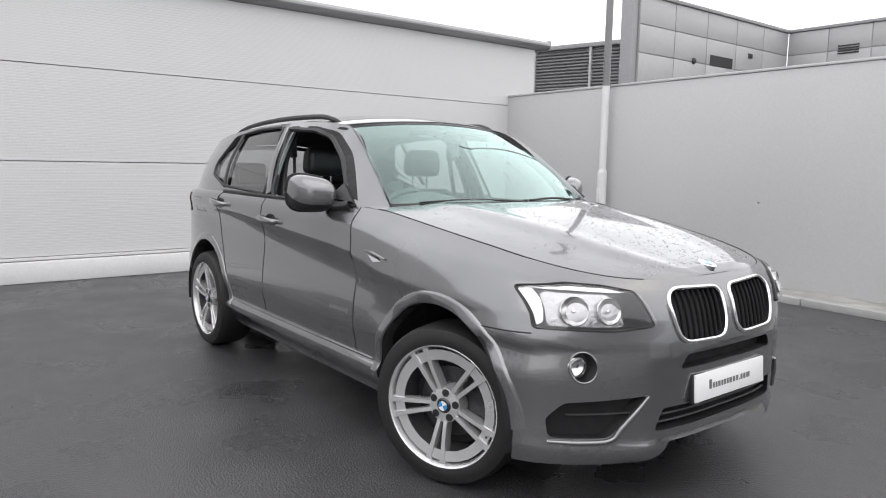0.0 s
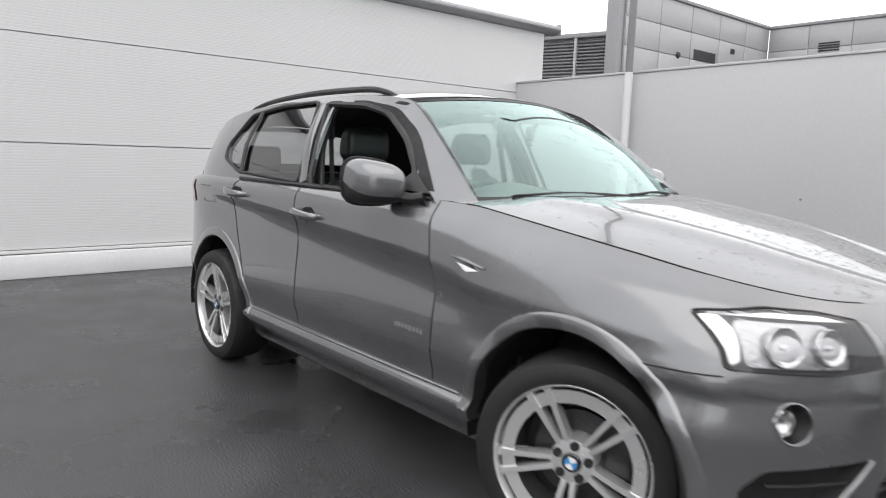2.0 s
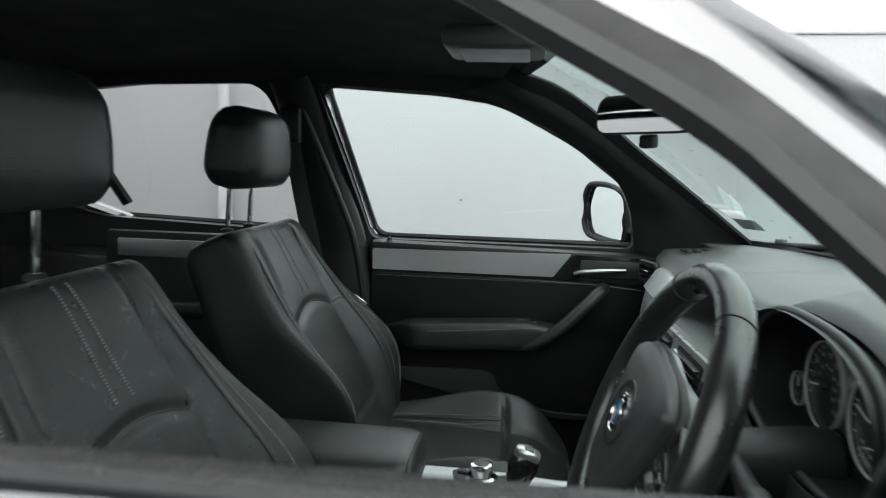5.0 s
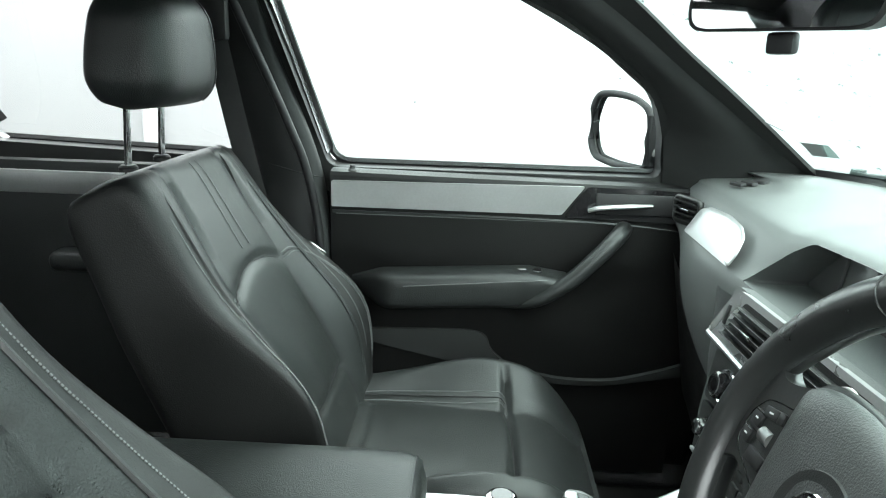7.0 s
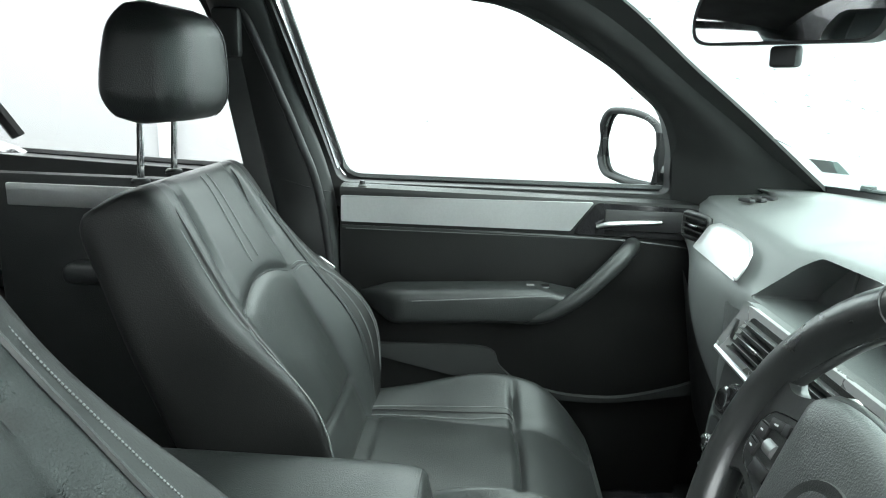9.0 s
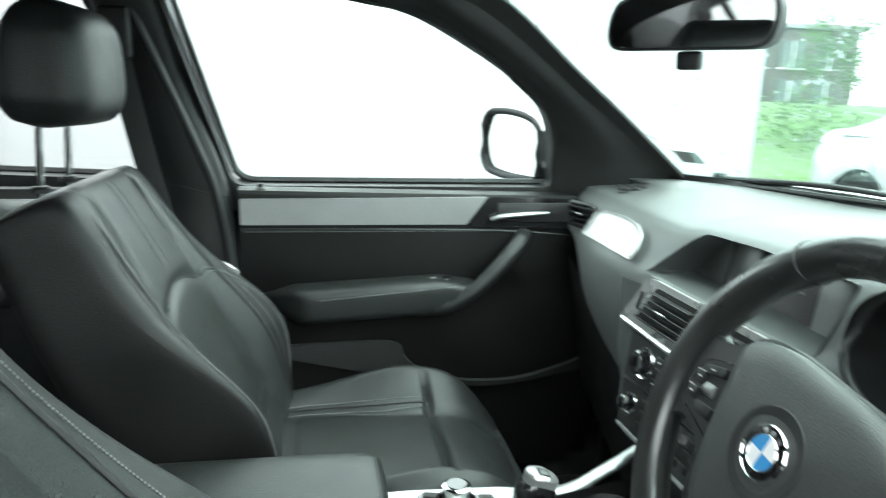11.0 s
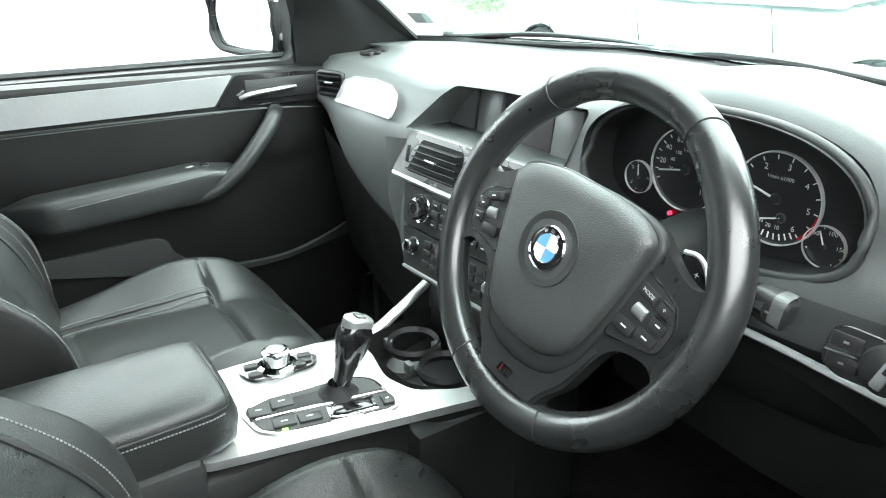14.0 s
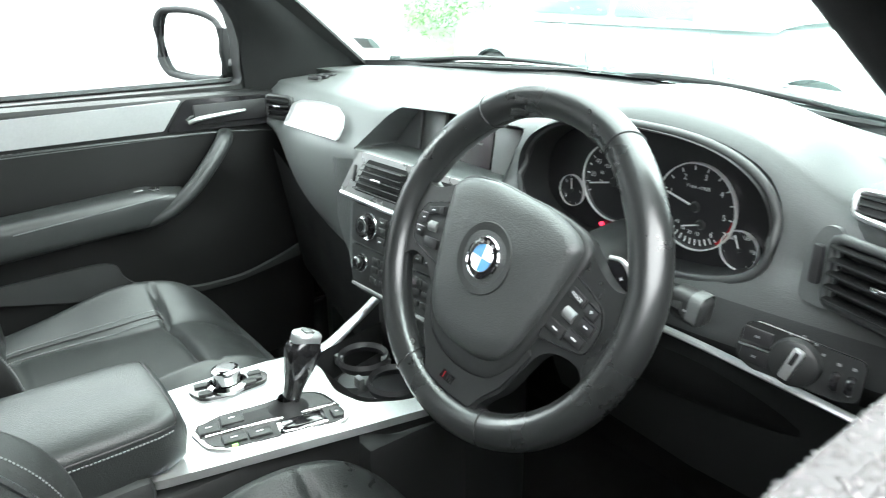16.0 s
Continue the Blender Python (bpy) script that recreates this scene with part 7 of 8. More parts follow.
for s in (-1, 1):
    ko = dense(KIDNEY)
    cavity(ko, 0.06, s, "grille_cavity", DARK)
    k = part("kidney_grille", tube([on_nose(s * y, z, 0.004) for y, z in ko], 0.0090, 8, 0, closed=True), CHROME, car, "chrome-framed kidney grille with black bars", sharp=60)
    for i in range(9):
        y = 0.055 + 0.0345 * i
        zs = [z for yy, z in ko if abs(yy - y) < 0.03]
        lo, hi = min(zs), max(zs)
        if y > 0.29:
            lo += (y - 0.29) * 1.2
        part("grille_bar", tube([on_nose(s * y, lo + (hi - lo) * t, -0.016) for t in (0, 0.25, 0.5, 0.75, 1)], 0.0085, 6, 3, flat=0.35, up=(0, 1, 0)), DARK, k)
    io = dense(INTAKE_SIDE)
    cavity(io, 0.05, s, "intake_cavity", DARK)
    part("intake_bar", tube([on_nose(s * y, 0.455 - 0.02 * (y - 0.5), -0.012) for y in (0.53, 0.6, 0.68, 0.74)], 0.006, 6, 4), DARK, car)
    part("intake_edge", tube([on_nose(s * y, z, 0.006) for y, z in ((0.475, 0.52), (0.52, 0.46), (0.565, 0.40), (0.605, 0.352), (0.70, 0.345), (0.795, 0.345))], [0.006, 0.012, 0.013, 0.011, 0.011, 0.008], 8, 6), PAINT, car, "sharp painted intake edge", sharp=60)
    fo = dense(FOG, 0.03)
    cavity(fo, 0.05, s, "fog_cavity", BLACK_TRIM)
    fl = part("fog_lamp", moved(lathe([(0.0, 0.0), (0.02, 0.004), (0.036, 0.018), (0.038, 0.03), (0.04, 0.028)], 28, "X"), Matrix.Translation(on_nose(s * 0.706, 0.636, -0.05)) @ Matrix.Rotation(radians(18 * s), 4, "Z")), REFLECTOR, car, "round fog lamp")
    part("fog_ring", tube([on_nose(s * y, z, 0.001) for y, z in fo], 0.004, 6, 0, closed=True), PAINT, fl, sharp=60)
    # headlamp
    hl = dense(rounded([(0.816, 0.922), (0.70, 0.942), (0.60, 0.936), (0.50, 0.914), (0.455, 0.79), (0.604, 0.775), (0.831, 0.780)], 0.012), 0.03)
    lamp = patch(hl, 0.003, BLACK_TRIM, "headlamp", car, "clear headlamp with round twin reflectors", 0.0, s)
    part("lamp_border", tube([on_nose(s * y, z, 0.004) for y, z in hl], 0.0045, 6, 0, closed=True), BLACK_TRIM, lamp, sharp=60)
    patch(dense(rounded([(0.814, 0.913), (0.788, 0.917), (0.786, 0.885), (0.806, 0.802), (0.822, 0.790)], 0.006), 0.03), 0.006, LAMP_WHITE, "side_reflector", lamp, "bright side reflector", 0.0, s)
    patch(dense(rounded([(0.782, 0.918), (0.70, 0.931), (0.60, 0.926), (0.54, 0.911), (0.60, 0.913), (0.70, 0.918)], 0.004), 0.03), 0.006, LAMP_WHITE, "brow_reflector", lamp, "bright brow strip", 0.0, s)
    patch(dense(rounded([(0.780, 0.908), (0.60, 0.905), (0.570, 0.79), (0.800, 0.790)], 0.02), 0.03), 0.005, LAMP_GREY, "lamp_housing", lamp, "silvered lamp housing", 0.0, s)
    for y, z, r in ((0.722, 0.846, 0.056), (0.622, 0.848, 0.050)):
        q = on_nose(s * y, z, 0.006)
        nrm = (on_nose(s * (y + 0.02), z) - on_nose(s * (y - 0.02), z)).cross(on_nose(s * y, z + 0.02) - on_nose(s * y, z - 0.02)).normalized()
        if nrm.x < 0:
            nrm = -nrm
        fm = Matrix.Translation(q) @ nrm.lerp(Vector((1, 0, 0)), 0.35).to_track_quat("Z", "Y").to_matrix().to_4x4()
        part("lamp_bowl", moved(lathe([(0.0, -0.016), (r * 0.3, -0.013), (r * 0.6, -0.005), (r * 0.90, 0.009), (r * 0.98, 0.013), (r * 1.03, 0.010), (r * 1.03, -0.01)], 14), fm), REFLECTOR, lamp, "polished lamp bowl")
        part("bulb", moved(lathe([(0, 0.008), (r * 0.12, 0.006), (r * 0.16, 0.0), (r * 0.16, -0.012)], 16), fm), CHROME, lamp)
    lens = patch(hl, 0.026, GLASS_LAMP, "lamp_cover", lamp, "clear lamp cover", 0.004, s, 8)
    lens.visible_shadow = False
    # door handles with their cups
    for x, z in ((-0.225, 1.026), (-1.05, 1.083)):
        y = side_y(x, z)
        hb = part("outer_handle", tube([(x - 0.115, s * (y - 0.004), z + 0.012), (x - 0.10, s * (y + 0.030), z + 0.010), (x, s * (y + 0.040), z), (x + 0.09, s * (y + 0.030), z - 0.004), (x + 0.11, s * (y - 0.004), z - 0.004)], [0.012, 0.020, 0.021, 0.019, 0.012], 12, 6, flat=0.62, up=(0, s, 0)), PAINT, car, "grey painted bow door handle", sharp=60)
        part("handle_cup", moved(lathe([(0, -0.002), (0.04, 0.001), (0.052, 0.003)], 28, "Y"), pose(x, s * y, z, 0, 0, 0 if s < 0 else 180) @ Matrix.Diagonal((1.05, 1, 0.72, 1))), BLACK_TRIM, hb, "dark finger cup")
    # side gill with a bright wedge
    gy = lambda x, z, o=0.0: Vector((x, s * (side_y(x, z) + o), z))
    g = part("side_gill", tube([gy(0.86, 0.962, 0.002), gy(0.93, 0.955, 0.006), gy(1.03, 0.937, 0.004)], [0.004, 0.009, 0.005], 8, 5), PAINT, car, "chrome wedge side gill")
    bm = bmesh.new()
    vs = [bm.verts.new(gy(x, z, o)) for x, z, o in ((0.885, 0.945, 0.004), (0.955, 0.945, 0.011), (1.005, 0.925, 0.006), (0.945, 0.915, 0.009))]
    bm.faces.new(vs)
    part("gill_wedge", solid(bm, 0.008), CHROME, g, "bright chrome wedge", smooth=False)
    bars = [moved(box(-0.010, 0.008, -0.0015, 0.0015, -0.010 if i in (0, 4, 7) else -0.007, 0.009), Matrix.Translation(gy(0.52 + 0.024 * i, 0.632, 0.002))) for i in range(8)]
    if s < 0:
        part("model_badge", joined(*bars), CHROME, car, "small chrome model badge")
    # rear lamp at the corner
    def tail(u, v, s=s):
        x = -1.80 - 0.42 * u
        z = 0.98 + 0.15 * v - 0.02 * u
        return Vector((x, s * (side_y(x, z) + 0.006), z))
    part("tail_lamp", surface(tail, 10, 6), RED_LENS, car, "red tail lamp")
    part("fuel_flap" if s < 0 else "flank_panel", tube([gy(-1.62, 1.10, 0), gy(-1.45, 1.10, 0), gy(-1.42, 1.0, 0), gy(-1.6, 1.0, 0)], 0.002, 6, 0, closed=True), DARK, car)

lo = dense(INTAKE_LOW, 0.04)
cavity(lo, 0.06, 1, "lower_intake", DARK)
cavity(dense(INTAKE_TOP, 0.04), 0.05, 1, "upper_intake", DARK)
for z in (0.40, 0.43):
    part("intake_slat", tube([on_nose(y, z, -0.02) for y in np.linspace(-0.4, 0.4, 9).tolist()], 0.006, 6, 2), BLACK_TRIM, car)
# white dealer plate with plain bars for its writing
pl = part("number_plate", moved(box(-0.26, 0.26, -0.056, 0.056, -0.004, 0.006, 0.004), frame_axes((nose_x(0, 0.527) + 0.012, 0.0, 0.522), (0, 1, 0), (-0.08, 0, 1))), WHITE_PLATE, car, "white plate with a grey line of lettering")
pm = frame_axes((nose_x(0, 0.527) + 0.0185, 0.0, 0.522), (0, 1, 0), (-0.08, 0, 1))
wid = [0.022, 0.016, 0.016, 0.02, 0.016, 0.018, 0.016, 0.022, 0.022, 0.02, 0.008, 0.018, 0.02, 0.032]
x0 = -0.165
for i, wd in enumerate(wid):
    h = 0.019 if i == 0 else 0.011
    part("plate_bar", moved(box(x0, x0 + wd * 0.8, -0.014, -0.014 + 2 * h * (0.3 if i == 10 else 1), 0, 0.001), pm), POST_GREY, pl)
    x0 += wd + 0.0035
part("plate_holder", moved(box(-0.265, 0.265, -0.062, 0.06, -0.02, -0.004, 0.004), frame_axes((nose_x(0, 0.527) + 0.012, 0.0, 0.522), (0, 1, 0), (-0.08, 0, 1))), BLACK_TRIM, pl)
# bonnet emblem
def bonnet_frame(u, v):
    p, px, py = bonnet_point(u, v), bonnet_point(u + 0.01, v), bonnet_point(u, v + 0.01)
    return frame_axes(p, px - p, py - p)


em = bonnet_frame(0.815, 0.5) @ pose(0, 0, 0.002)
e = part("bonnet_emblem", moved(lathe([(0, 0.005), (0.034, 0.005), (0.040, 0.003), (0.041, -0.012)], 36), em), CHROME, car, "round bonnet emblem")
for q in range(4):
    fan = [(0, 0)] + [(0.025 * math.cos(a), 0.025 * math.sin(a)) for a in np.linspace(q * math.pi / 2, (q + 1) * math.pi / 2, 8).tolist()]
    part("emblem_quarter", moved(prism(fan, 0.001), em @ pose(0, 0, 0.0055)), BADGE_BLUE if q % 2 else BADGE_WHITE, e)
# bonnet shut lines and wipers
for s in (-1, 1):
    line = []
    for u in np.linspace(0.02, 0.80, 40).tolist():
        p = bonnet_point(u, 0.0 if s < 0 else 1.0)
        line.append(p + Vector((0, 0, 0.001)))
    part("bonnet_gap", tube(line, 0.0022, 6, 0), DARK, car)
def wiper(y0, y1, x0, x1):
    a, b = screen_point((y0 / 0.725 + 1) / 2, 0.0, 0.012), screen_point((y1 / 0.725 + 1) / 2, x1, 0.012)
    w = part("wiper", tube([a, a.lerp(b, 0.5) + Vector((0.0, 0, 0.012)), b], [0.007, 0.006, 0.004], 8, 5), BLACK_TRIM, car, "black windscreen wiper")
    part("wiper_blade", tube([a.lerp(b, -0.05) - Vector((0.005, 0, 0.008)), b - Vector((0.005, 0, 0.008))], 0.006, 6, 0), BLACK_TRIM, w)
    part("wiper_pivot", moved(lathe([(0, 0.03), (0.014, 0.028), (0.018, 0.0)], 16), Matrix.Translation(a + Vector((0.0, 0, -0.015)))), BLACK_TRIM, w)
wiper(0.02, -0.58, 0.9, 0.016)
wiper(0.60, 0.06, 0.9, 0.016)
# licence disc holder in the corner of the windscreen
ddir = screen_point(0.068, 0.20) - screen_point(0.048, 0.20)
dm = frame_axes(screen_point(0.054, 0.20, -0.006), ddir, screen_point(0.054, 0.25) - screen_point(0.054, 0.20))
ld = part("disc_holder", moved(lathe([(0, 0.0), (0.036, 0.0), (0.04, -0.002), (0.036, -0.004), (0, -0.004)], 32), dm), DARK, car, "round dark windscreen disc holder")
# a curled strip behind the windscreen's corner, in three bands of grey, white and dark grey
curl = None
for k, mt in enumerate((SATIN, PRINT, PLASTIC)):
    bm = surface(lambda u, v, k=k: Vector((0.630, 0.615, 1.276)).lerp(Vector((0.735, 0.615, 1.212)), (k + v) / 3) + Vector((0.056, 0.0, -0.004)) * u + Vector((0, -0.012, 0.006)) * math.sin(math.pi * (k + v) / 3), 4, 5)
    if curl:
        part("strip_band", solid(bm, 0.002), mt, curl)
    else:
        curl = part("windscreen_strip", solid(bm, 0.002), mt, car, "curled strip in grey and white bands behind the windscreen")

# ---------------------------------------------------------------- what stands ahead of the car
WHITE_PAINT = material("white_car_paint", (0.50, 0.51, 0.52), 0.25, 0, 40, 0.03, coat=1.0, stain=2)
LEAF = material("leaf_green", (0.06, 0.13, 0.025), 0.6, 0, 12, 0.5, stain=1.5)
BARK = material("bark", (0.10, 0.08, 0.06), 0.9, 0, 60, 0.3, 0.004)


def sedan():
    """A white saloon parked across, its tail to the boundary wall's end; local x along it, nose first, y to its left."""
    at = pose(5.50, 2.84, 0, 0, 0, -91.9) @ Matrix.Scale(1.12, 4)
    c = thing("sedan", "pale silver-white saloon car parked on the wet yard", "car", at)
    top = lambda x: pieces(x, [-2.45, -2.2, -1.3, -0.9, 0.95, 1.6, 2.2, 2.42], [0.82, 0.98, 1.0, 0.98, 0.95, 0.88, 0.76, 0.60])
    wid = lambda x: 0.93 * (1 - abs(x / 2.47) ** 7) ** (1 / 3.2)
    def low(u, v):
        x = -2.45 + 4.9 * u
        a = math.pi * v
        zt, zb = top(x), 0.22 + 0.05 * abs(x / 2.45) ** 4
        zc = (zt + zb) / 2
        return Vector((x, wid(x) * math.copysign(abs(math.cos(a)) ** 0.32, math.cos(a)) * (1 - 0.05 * max(0, 0.5 - (zc - zb))), zb + (zt - zb) * math.sin(a) ** 0.45))
    bm = surface(low, 70, 44)
    bm.verts.ensure_lookup_table()
    bm.faces.new(bm.verts[0:45])
    bm.faces.new(bm.verts[-45:])
    for x in (-1.42, 1.47):
        for sg in (-1, 1):
            cut_hole(bm, circle(x, 0.33, 0.36, 28), "y", lambda q, sg=sg: q.y * sg > 0.5)
    body = part("body", bm, WHITE_PAINT, c, "white painted saloon body", sharp=50)
    roof_z = lambda x: pieces(x, [-1.95, -1.2, -0.5, 0.1, 0.5, 1.15], [0.99, 1.30, 1.43, 1.45, 1.38, 0.97])
    def house(u, v):
        x = -1.95 + 3.1 * u
        a = math.pi * v
        zt = roof_z(x)
        return Vector((x, 0.78 * math.copysign(abs(math.cos(a)) ** 0.45, math.cos(a)) * (1 - 0.25 * (math.sin(a) ** 0.8)), 0.93 + max(zt - 0.93, 0.0) * math.sin(a) ** 0.6))
    part("cabin", surface(house, 50, 30), WHITE_PAINT, c, sharp=50)
    def pane(pts, sg):
        bm = bmesh.new()
        cen = sum((Vector(p) for p in pts), Vector((0, 0))) / len(pts)
        def put(p):
            t = max(0, min(1, (p.y - 0.93) / max(roof_z(p.x) - 0.93, 0.02)))
            sa = t ** (1 / 0.6)
            ca = math.sqrt(max(0, 1 - sa * sa))
            return bm.verts.new((p.x, sg * (0.78 * ca ** 0.45 * (1 - 0.25 * sa**0.8) + 0.012), p.y))
        n = len(pts)
        rings = [[put(cen + (Vector(p) - cen) * f) for p in pts] for f in (1, 0.75, 0.5, 0.25)]
        for a, b in zip(rings, rings[1:]):
            for i in range(n):
                bm.faces.new((a[i], a[(i + 1) % n], b[(i + 1) % n], b[i]))
        bm.faces.new(rings[-1])
        part("side_window", bm, GLASS_SEDAN, c, "grey-green side window")
    for sg in (-1, 1):
        pane(dense(rounded([(0.80, 0.985), (0.35, 1.31), (-0.16, 1.36), (-0.16, 0.99)], 0.03), 0.08), sg)
        pane(dense(rounded([(-0.22, 0.99), (-0.22, 1.36), (-0.75, 1.33), (-1.35, 1.13), (-1.05, 1.0)], 0.03), 0.08), sg)
        for x in (-1.42, 1.47):
            w = part("wheel", moved(lathe([(0.22, 0.10), (0.30, 0.11), (0.325, 0.08), (0.33, 0.0), (0.33, -0.1), (0.2, -0.1)], 40, "Y"), pose(x, sg * 0.80, 0.33, 0, 0, 180 if sg > 0 else 0)), RUBBER, c, "black tyre")
            part("rim", moved(lathe([(0.0, 0.085), (0.05, 0.09), (0.18, 0.075), (0.215, 0.10), (0.23, 0.10)], 40, "Y"), pose(x, sg * 0.80, 0.33, 0, 0, 180 if sg > 0 else 0)), SILVER, w)
            part("arch_liner", moved(lathe([(0.0, 0), (0.36, 0), (0.36, 0.3)], 32, "Y"), pose(x, sg * 0.55, 0.33, 0, 0, 180 if sg > 0 else 0)), DARK, c)
        for x in (0.05, -0.95):
            part("door_handle", tube([(x - 0.1, sg * 0.90, 0.83), (x, sg * 0.945, 0.83), (x + 0.1, sg * 0.90, 0.83)], 0.014, 8, 5), WHITE_PAINT, c)
        for x in (0.92, -0.19, -1.2):
            line = [Vector((x - 0.02 * k, sg * (wid(x) * 0.985), 0.32 + 0.085 * k)) for k in range(8)]
            part("door_gap", tube(line, 0.004, 5, 0), DARK, c)
        part("door_mirror", moved(box(-0.07, 0.07, -0.1, 0.1, -0.07, 0.07, 0.04, 4), pose(0.82, sg * 0.99, 1.03)), WHITE_PAINT, c, "white door mirror")


GLASS_SEDAN = material("sedan_window", (0.06, 0.085, 0.08), 0.08, 0, coat=0.3)
sedan()


def greenery():
    """A grass verge, an uneven hedge of small leaves and thin young trees beyond the yard."""
    rnd = random.Random(4)
    bm = surface(lambda u, v: Vector((3.2 + 14 * u, 8.6 + 26 * v, 0.03 + 1.1 * min(1, 4 * v) ** 2 * (3 - 2 * min(1, 4 * v)) + 0.06 * noise.noise((u * 30, v * 30, 0)))), 60, 60)
    tagged(link("grass_verge", bm, GRASS), "short green grass verge beyond the yard", "grass", kind="stuff")
    def leaves(name, n, place, size, mat, lab):
        verts, faces = [], []
        for _ in range(n):
            c = place()
            a, b = Vector((rnd.gauss(0, 1), rnd.gauss(0, 1), rnd.gauss(0, 1))).normalized(), Vector((rnd.gauss(0, 1), rnd.gauss(0, 1), rnd.gauss(0, 1))).normalized()
            s = size * rnd.uniform(0.6, 1.4)
            k = len(verts)
            verts += [c + a * s, c + b * s * 0.5, c - a * s, c - b * s * 0.5]
            faces.append((k, k + 1, k + 2, k + 3))
        me = bpy.data.meshes.new(name)
        me.from_pydata(verts, [], faces)
        me.materials.append(mat)
        ob = new(name, me)
        return tagged(ob, lab, "hedge", kind="stuff")
    clumps = [(rnd.uniform(4.0, 15.0), rnd.uniform(11.0, 15.0), rnd.uniform(0.7, 1.5)) for _ in range(40)]
    def spot():
        x, y, h = rnd.choice(clumps)
        d = Vector((rnd.gauss(0, 0.45), rnd.gauss(0, 0.45), abs(rnd.gauss(0, 0.5))))
        return Vector((x + d.x, y + d.y, min(0.1 + d.z * h, h * 1.3)))
    leaves("hedge", 26000, spot, 0.042, LEAF, "uneven green hedge of small leaves")
    for x, y in ((6.5, 15.5), (9.5, 16.5), (12.5, 15.0)):
        t = thing("tree", "young tree with a thin trunk and open crown", "tree", pose(x, y, 0), group="young trees")
        part("trunk", tube([(0, 0, 0), (0.03, 0.02, 1.2), (0.0, 0.05, 2.6), (0.05, 0, 3.6)], [0.07, 0.055, 0.035, 0.012], 8, 4), BARK, t)
        for k in range(7):
            a = k * 2.4
            part("limb", tube([(0.02, 0.03, 1.5 + 0.25 * k), (0.35 * math.cos(a), 0.35 * math.sin(a), 2.0 + 0.25 * k), (0.7 * math.cos(a), 0.7 * math.sin(a), 2.4 + 0.22 * k)], [0.022, 0.014, 0.005], 6, 3), BARK, t)
        verts, faces = [], []
        for _ in range(2600):
            k = rnd.randrange(7)
            a = k * 2.4
            r = rnd.uniform(0.3, 0.8)
            c = Vector((r * math.cos(a) + rnd.gauss(0, 0.2), r * math.sin(a) + rnd.gauss(0, 0.2), 1.6 + 0.24 * k + 0.5 * r + rnd.gauss(0, 0.18)))
            p, q = Vector((rnd.gauss(0, 1), rnd.gauss(0, 1), rnd.gauss(0, 1))).normalized() * 0.05, Vector((rnd.gauss(0, 1), rnd.gauss(0, 1), rnd.gauss(0, 1))).normalized() * 0.03
            n = len(verts)
            verts += [c + p, c + q, c - p, c - q]
            faces.append((n, n + 1, n + 2, n + 3))
        me = bpy.data.meshes.new("crown")
        me.from_pydata(verts, [], faces)
        me.materials.append(LEAF)
        ob = new("crown", me)
        ob.parent = t


greenery()


DULL_BRICK = material("dull_brown_brick", (0.085, 0.072, 0.066), 0.9, 0, 14, 0.4, 0.01, stain=1.2)


def far_building():
    b = thing("far_building", "dull brown brick building with rows of dark windows", "building")
    part("wall", box(11.4, 27.2, 32, 40, 0, 4.7, 0.05), DULL_BRICK, b)
    part("roof_edge", box(11.2, 27.4, 31.8, 40.2, 4.7, 4.95, 0.04), GUTTER, b)
    for i in range(7):
        for z in (0.9, 2.8):
            x = 12.2 + 2.1 * i
            w = part("window", box(x, x + 1.4, 31.93, 32.02, z, z + 1.3), GLASS_SEDAN, b, "dark window")
            part("frame", box(x - 0.06, x + 1.46, 31.9, 31.96, z - 0.08, z, 0.01), PLINTH, w)
            part("mullion", box(x + 0.67, x + 0.73, 31.88, 31.95, z, z + 1.3), PLINTH, w)


far_building()


def unseen_surroundings():
    """Plain low invented buildings that close the yard behind the camera's side."""
    # out of view; added only to shape reflections in the car's paint
    b = thing("unseen_white_building", "plain white building added out of view for the car's reflections", "building")
    part("wall", box(-30, 12, -25.4, -25, 0, 3.6), PLINTH, b)
    part("roof_edge", box(-30.2, 12.2, -25.6, -24.8, 3.6, 3.85, 0.03), GUTTER, b)
    for i in range(6):
        part("unseen_grey_panel", box(-24 + 5.6 * i, -20.4 + 5.6 * i, -25.02, -24.9, 0, 2.9), PANEL_GREY, b, "grey panel invented on the unseen building")
    k = thing("unseen_grey_building", "plain dark grey building added out of view for the car's reflections", "building")
    part("wall", box(26, 26.4, -24, 26, 0, 4.6), LOUVRE_GREY, k)
    part("roof_edge", box(25.8, 26.6, -24.2, 26.2, 4.6, 4.9, 0.03), GUTTER, k)


unseen_surroundings()


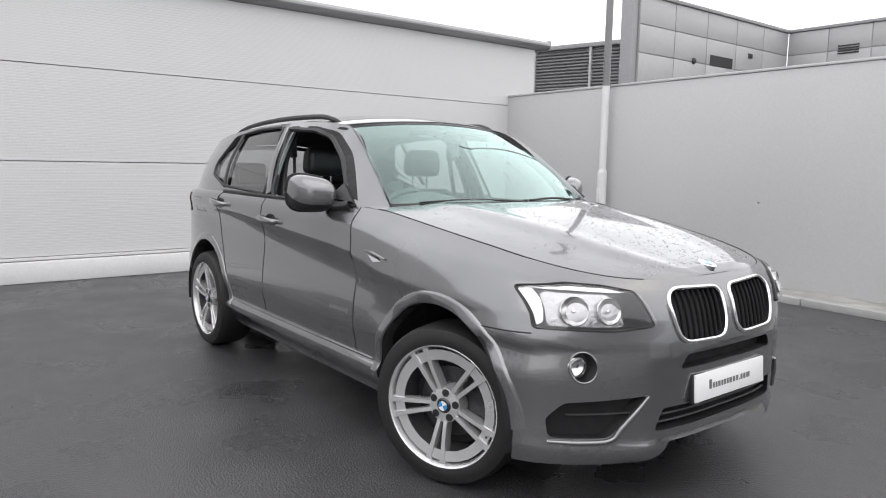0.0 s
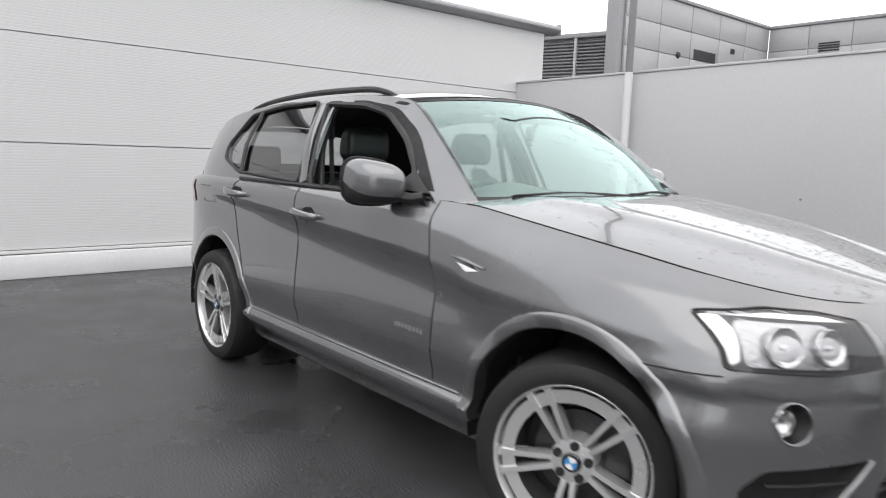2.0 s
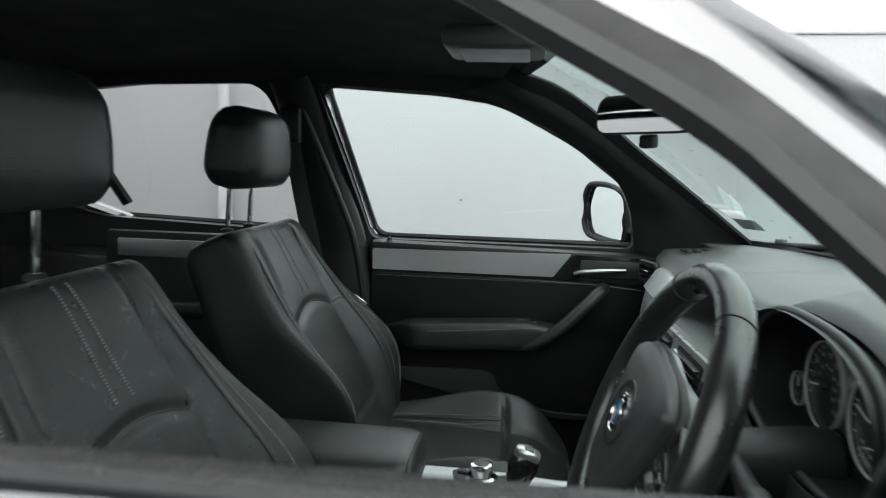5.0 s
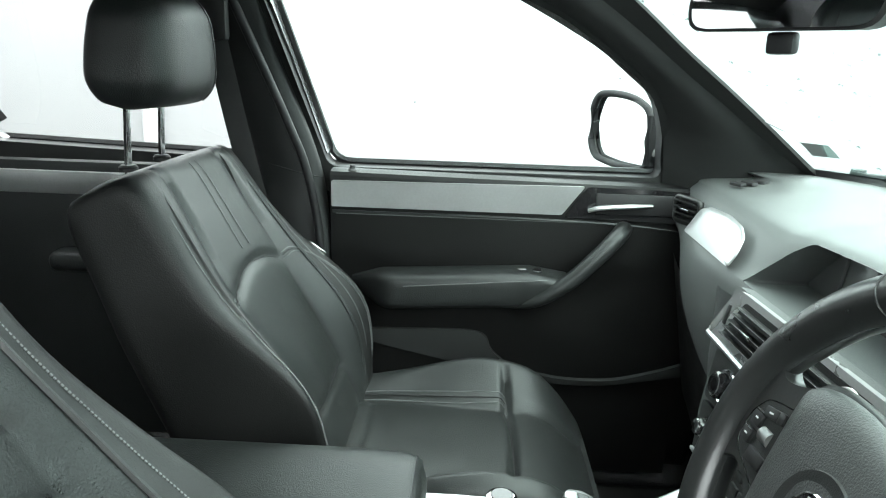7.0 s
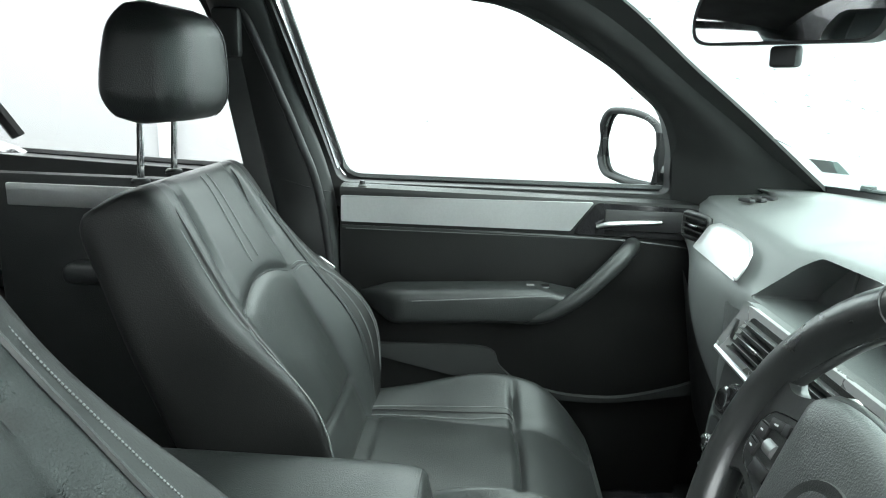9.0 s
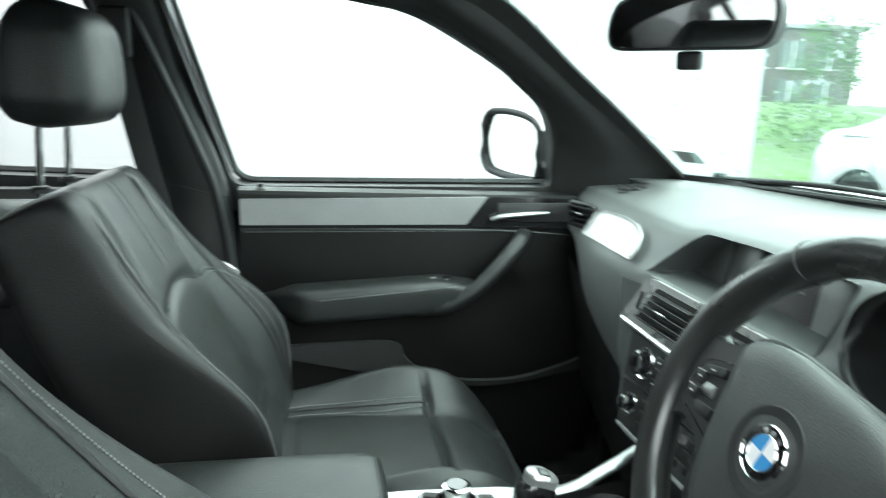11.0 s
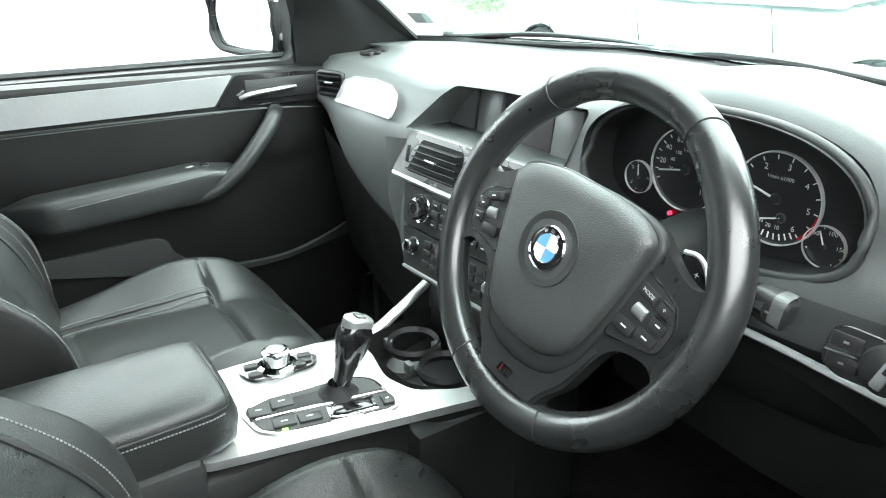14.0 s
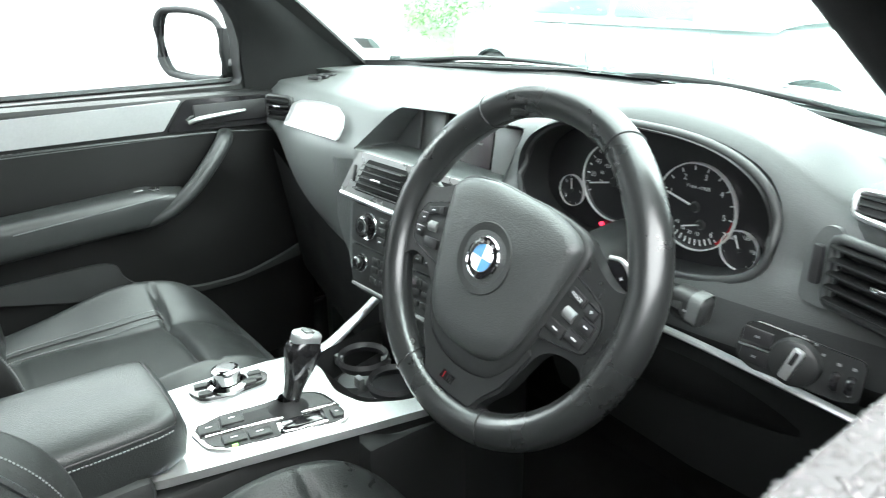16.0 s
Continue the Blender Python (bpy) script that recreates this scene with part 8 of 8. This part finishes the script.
# ---------------------------------------------------------------- rain on the car
WATER = bpy.data.materials.new("water_drop")
WATER.use_nodes = True
wb = WATER.node_tree.nodes["Principled BSDF"]
wb.inputs["Base Color"].default_value, wb.inputs["Roughness"].default_value = (1, 1, 1, 1), 0.02
wb.inputs["Transmission Weight"].default_value, wb.inputs["IOR"].default_value = 1.0, 1.33


def drops(name, n, place, size, lab, seed):
    """Flattened beads of water on a surface, joined into one mesh; place gives a pose with z outwards."""
    rnd = random.Random(seed)
    verts, faces = [], []
    for _ in range(n):
        m = place(rnd)
        r = size * rnd.uniform(0.4, 1.0) ** 2 + 0.0008
        st = rnd.uniform(0.8, 1.3)
        k0 = len(verts)
        for ring, (f, h) in enumerate(((1.0, -0.0003), (0.8, 0.38), (0.4, 0.55))):
            for i in range(7):
                a = 2 * math.pi * i / 7
                verts.append(m @ Vector((r * f * st * math.cos(a), r * f * math.sin(a), r * h if ring else h)))
        verts.append(m @ Vector((0, 0, r * 0.6)))
        for ring in range(2):
            for i in range(7):
                a, b = k0 + 7 * ring + i, k0 + 7 * ring + (i + 1) % 7
                faces.append((a, b, b + 7, a + 7))
        for i in range(7):
            faces.append((k0 + 14 + i, k0 + 14 + (i + 1) % 7, k0 + 21))
    me = bpy.data.meshes.new(name)
    me.from_pydata(verts, [], faces)
    me.polygons.foreach_set("use_smooth", [True] * len(me.polygons))
    me.materials.append(WATER)
    ob = new(name, me)
    ob.visible_shadow = False
    return tagged(ob, lab, "water drops", kind="stuff")


drops("bonnet_drops", 1500, lambda r: bonnet_frame(r.uniform(0.03, 0.8), r.uniform(0.06, 0.94)), 0.0036, "beads of rain water on the bonnet", 1)
def on_screen(r, lift):
    u, v = r.uniform(0.05, 0.95), r.uniform(0.06, 0.95)
    p = screen_point(u, v, lift)
    return frame_axes(p, screen_point(u + 0.01, v, lift) - p, screen_point(u, v + 0.01, lift) - p)
drops("windscreen_drops", 420, lambda r: on_screen(r, 0.001), 0.004, "drops of rain water on the windscreen", 2)
def on_sill(r):
    x = r.uniform(-0.25, 0.55)
    return Matrix.Translation((x, -(belt_y(x) - r.uniform(-0.014, 0.016)), top_z(x) + 0.0135))
drops("sill_drops", 2600, on_sill, 0.0022, "beads of rain water along the window sill", 3)
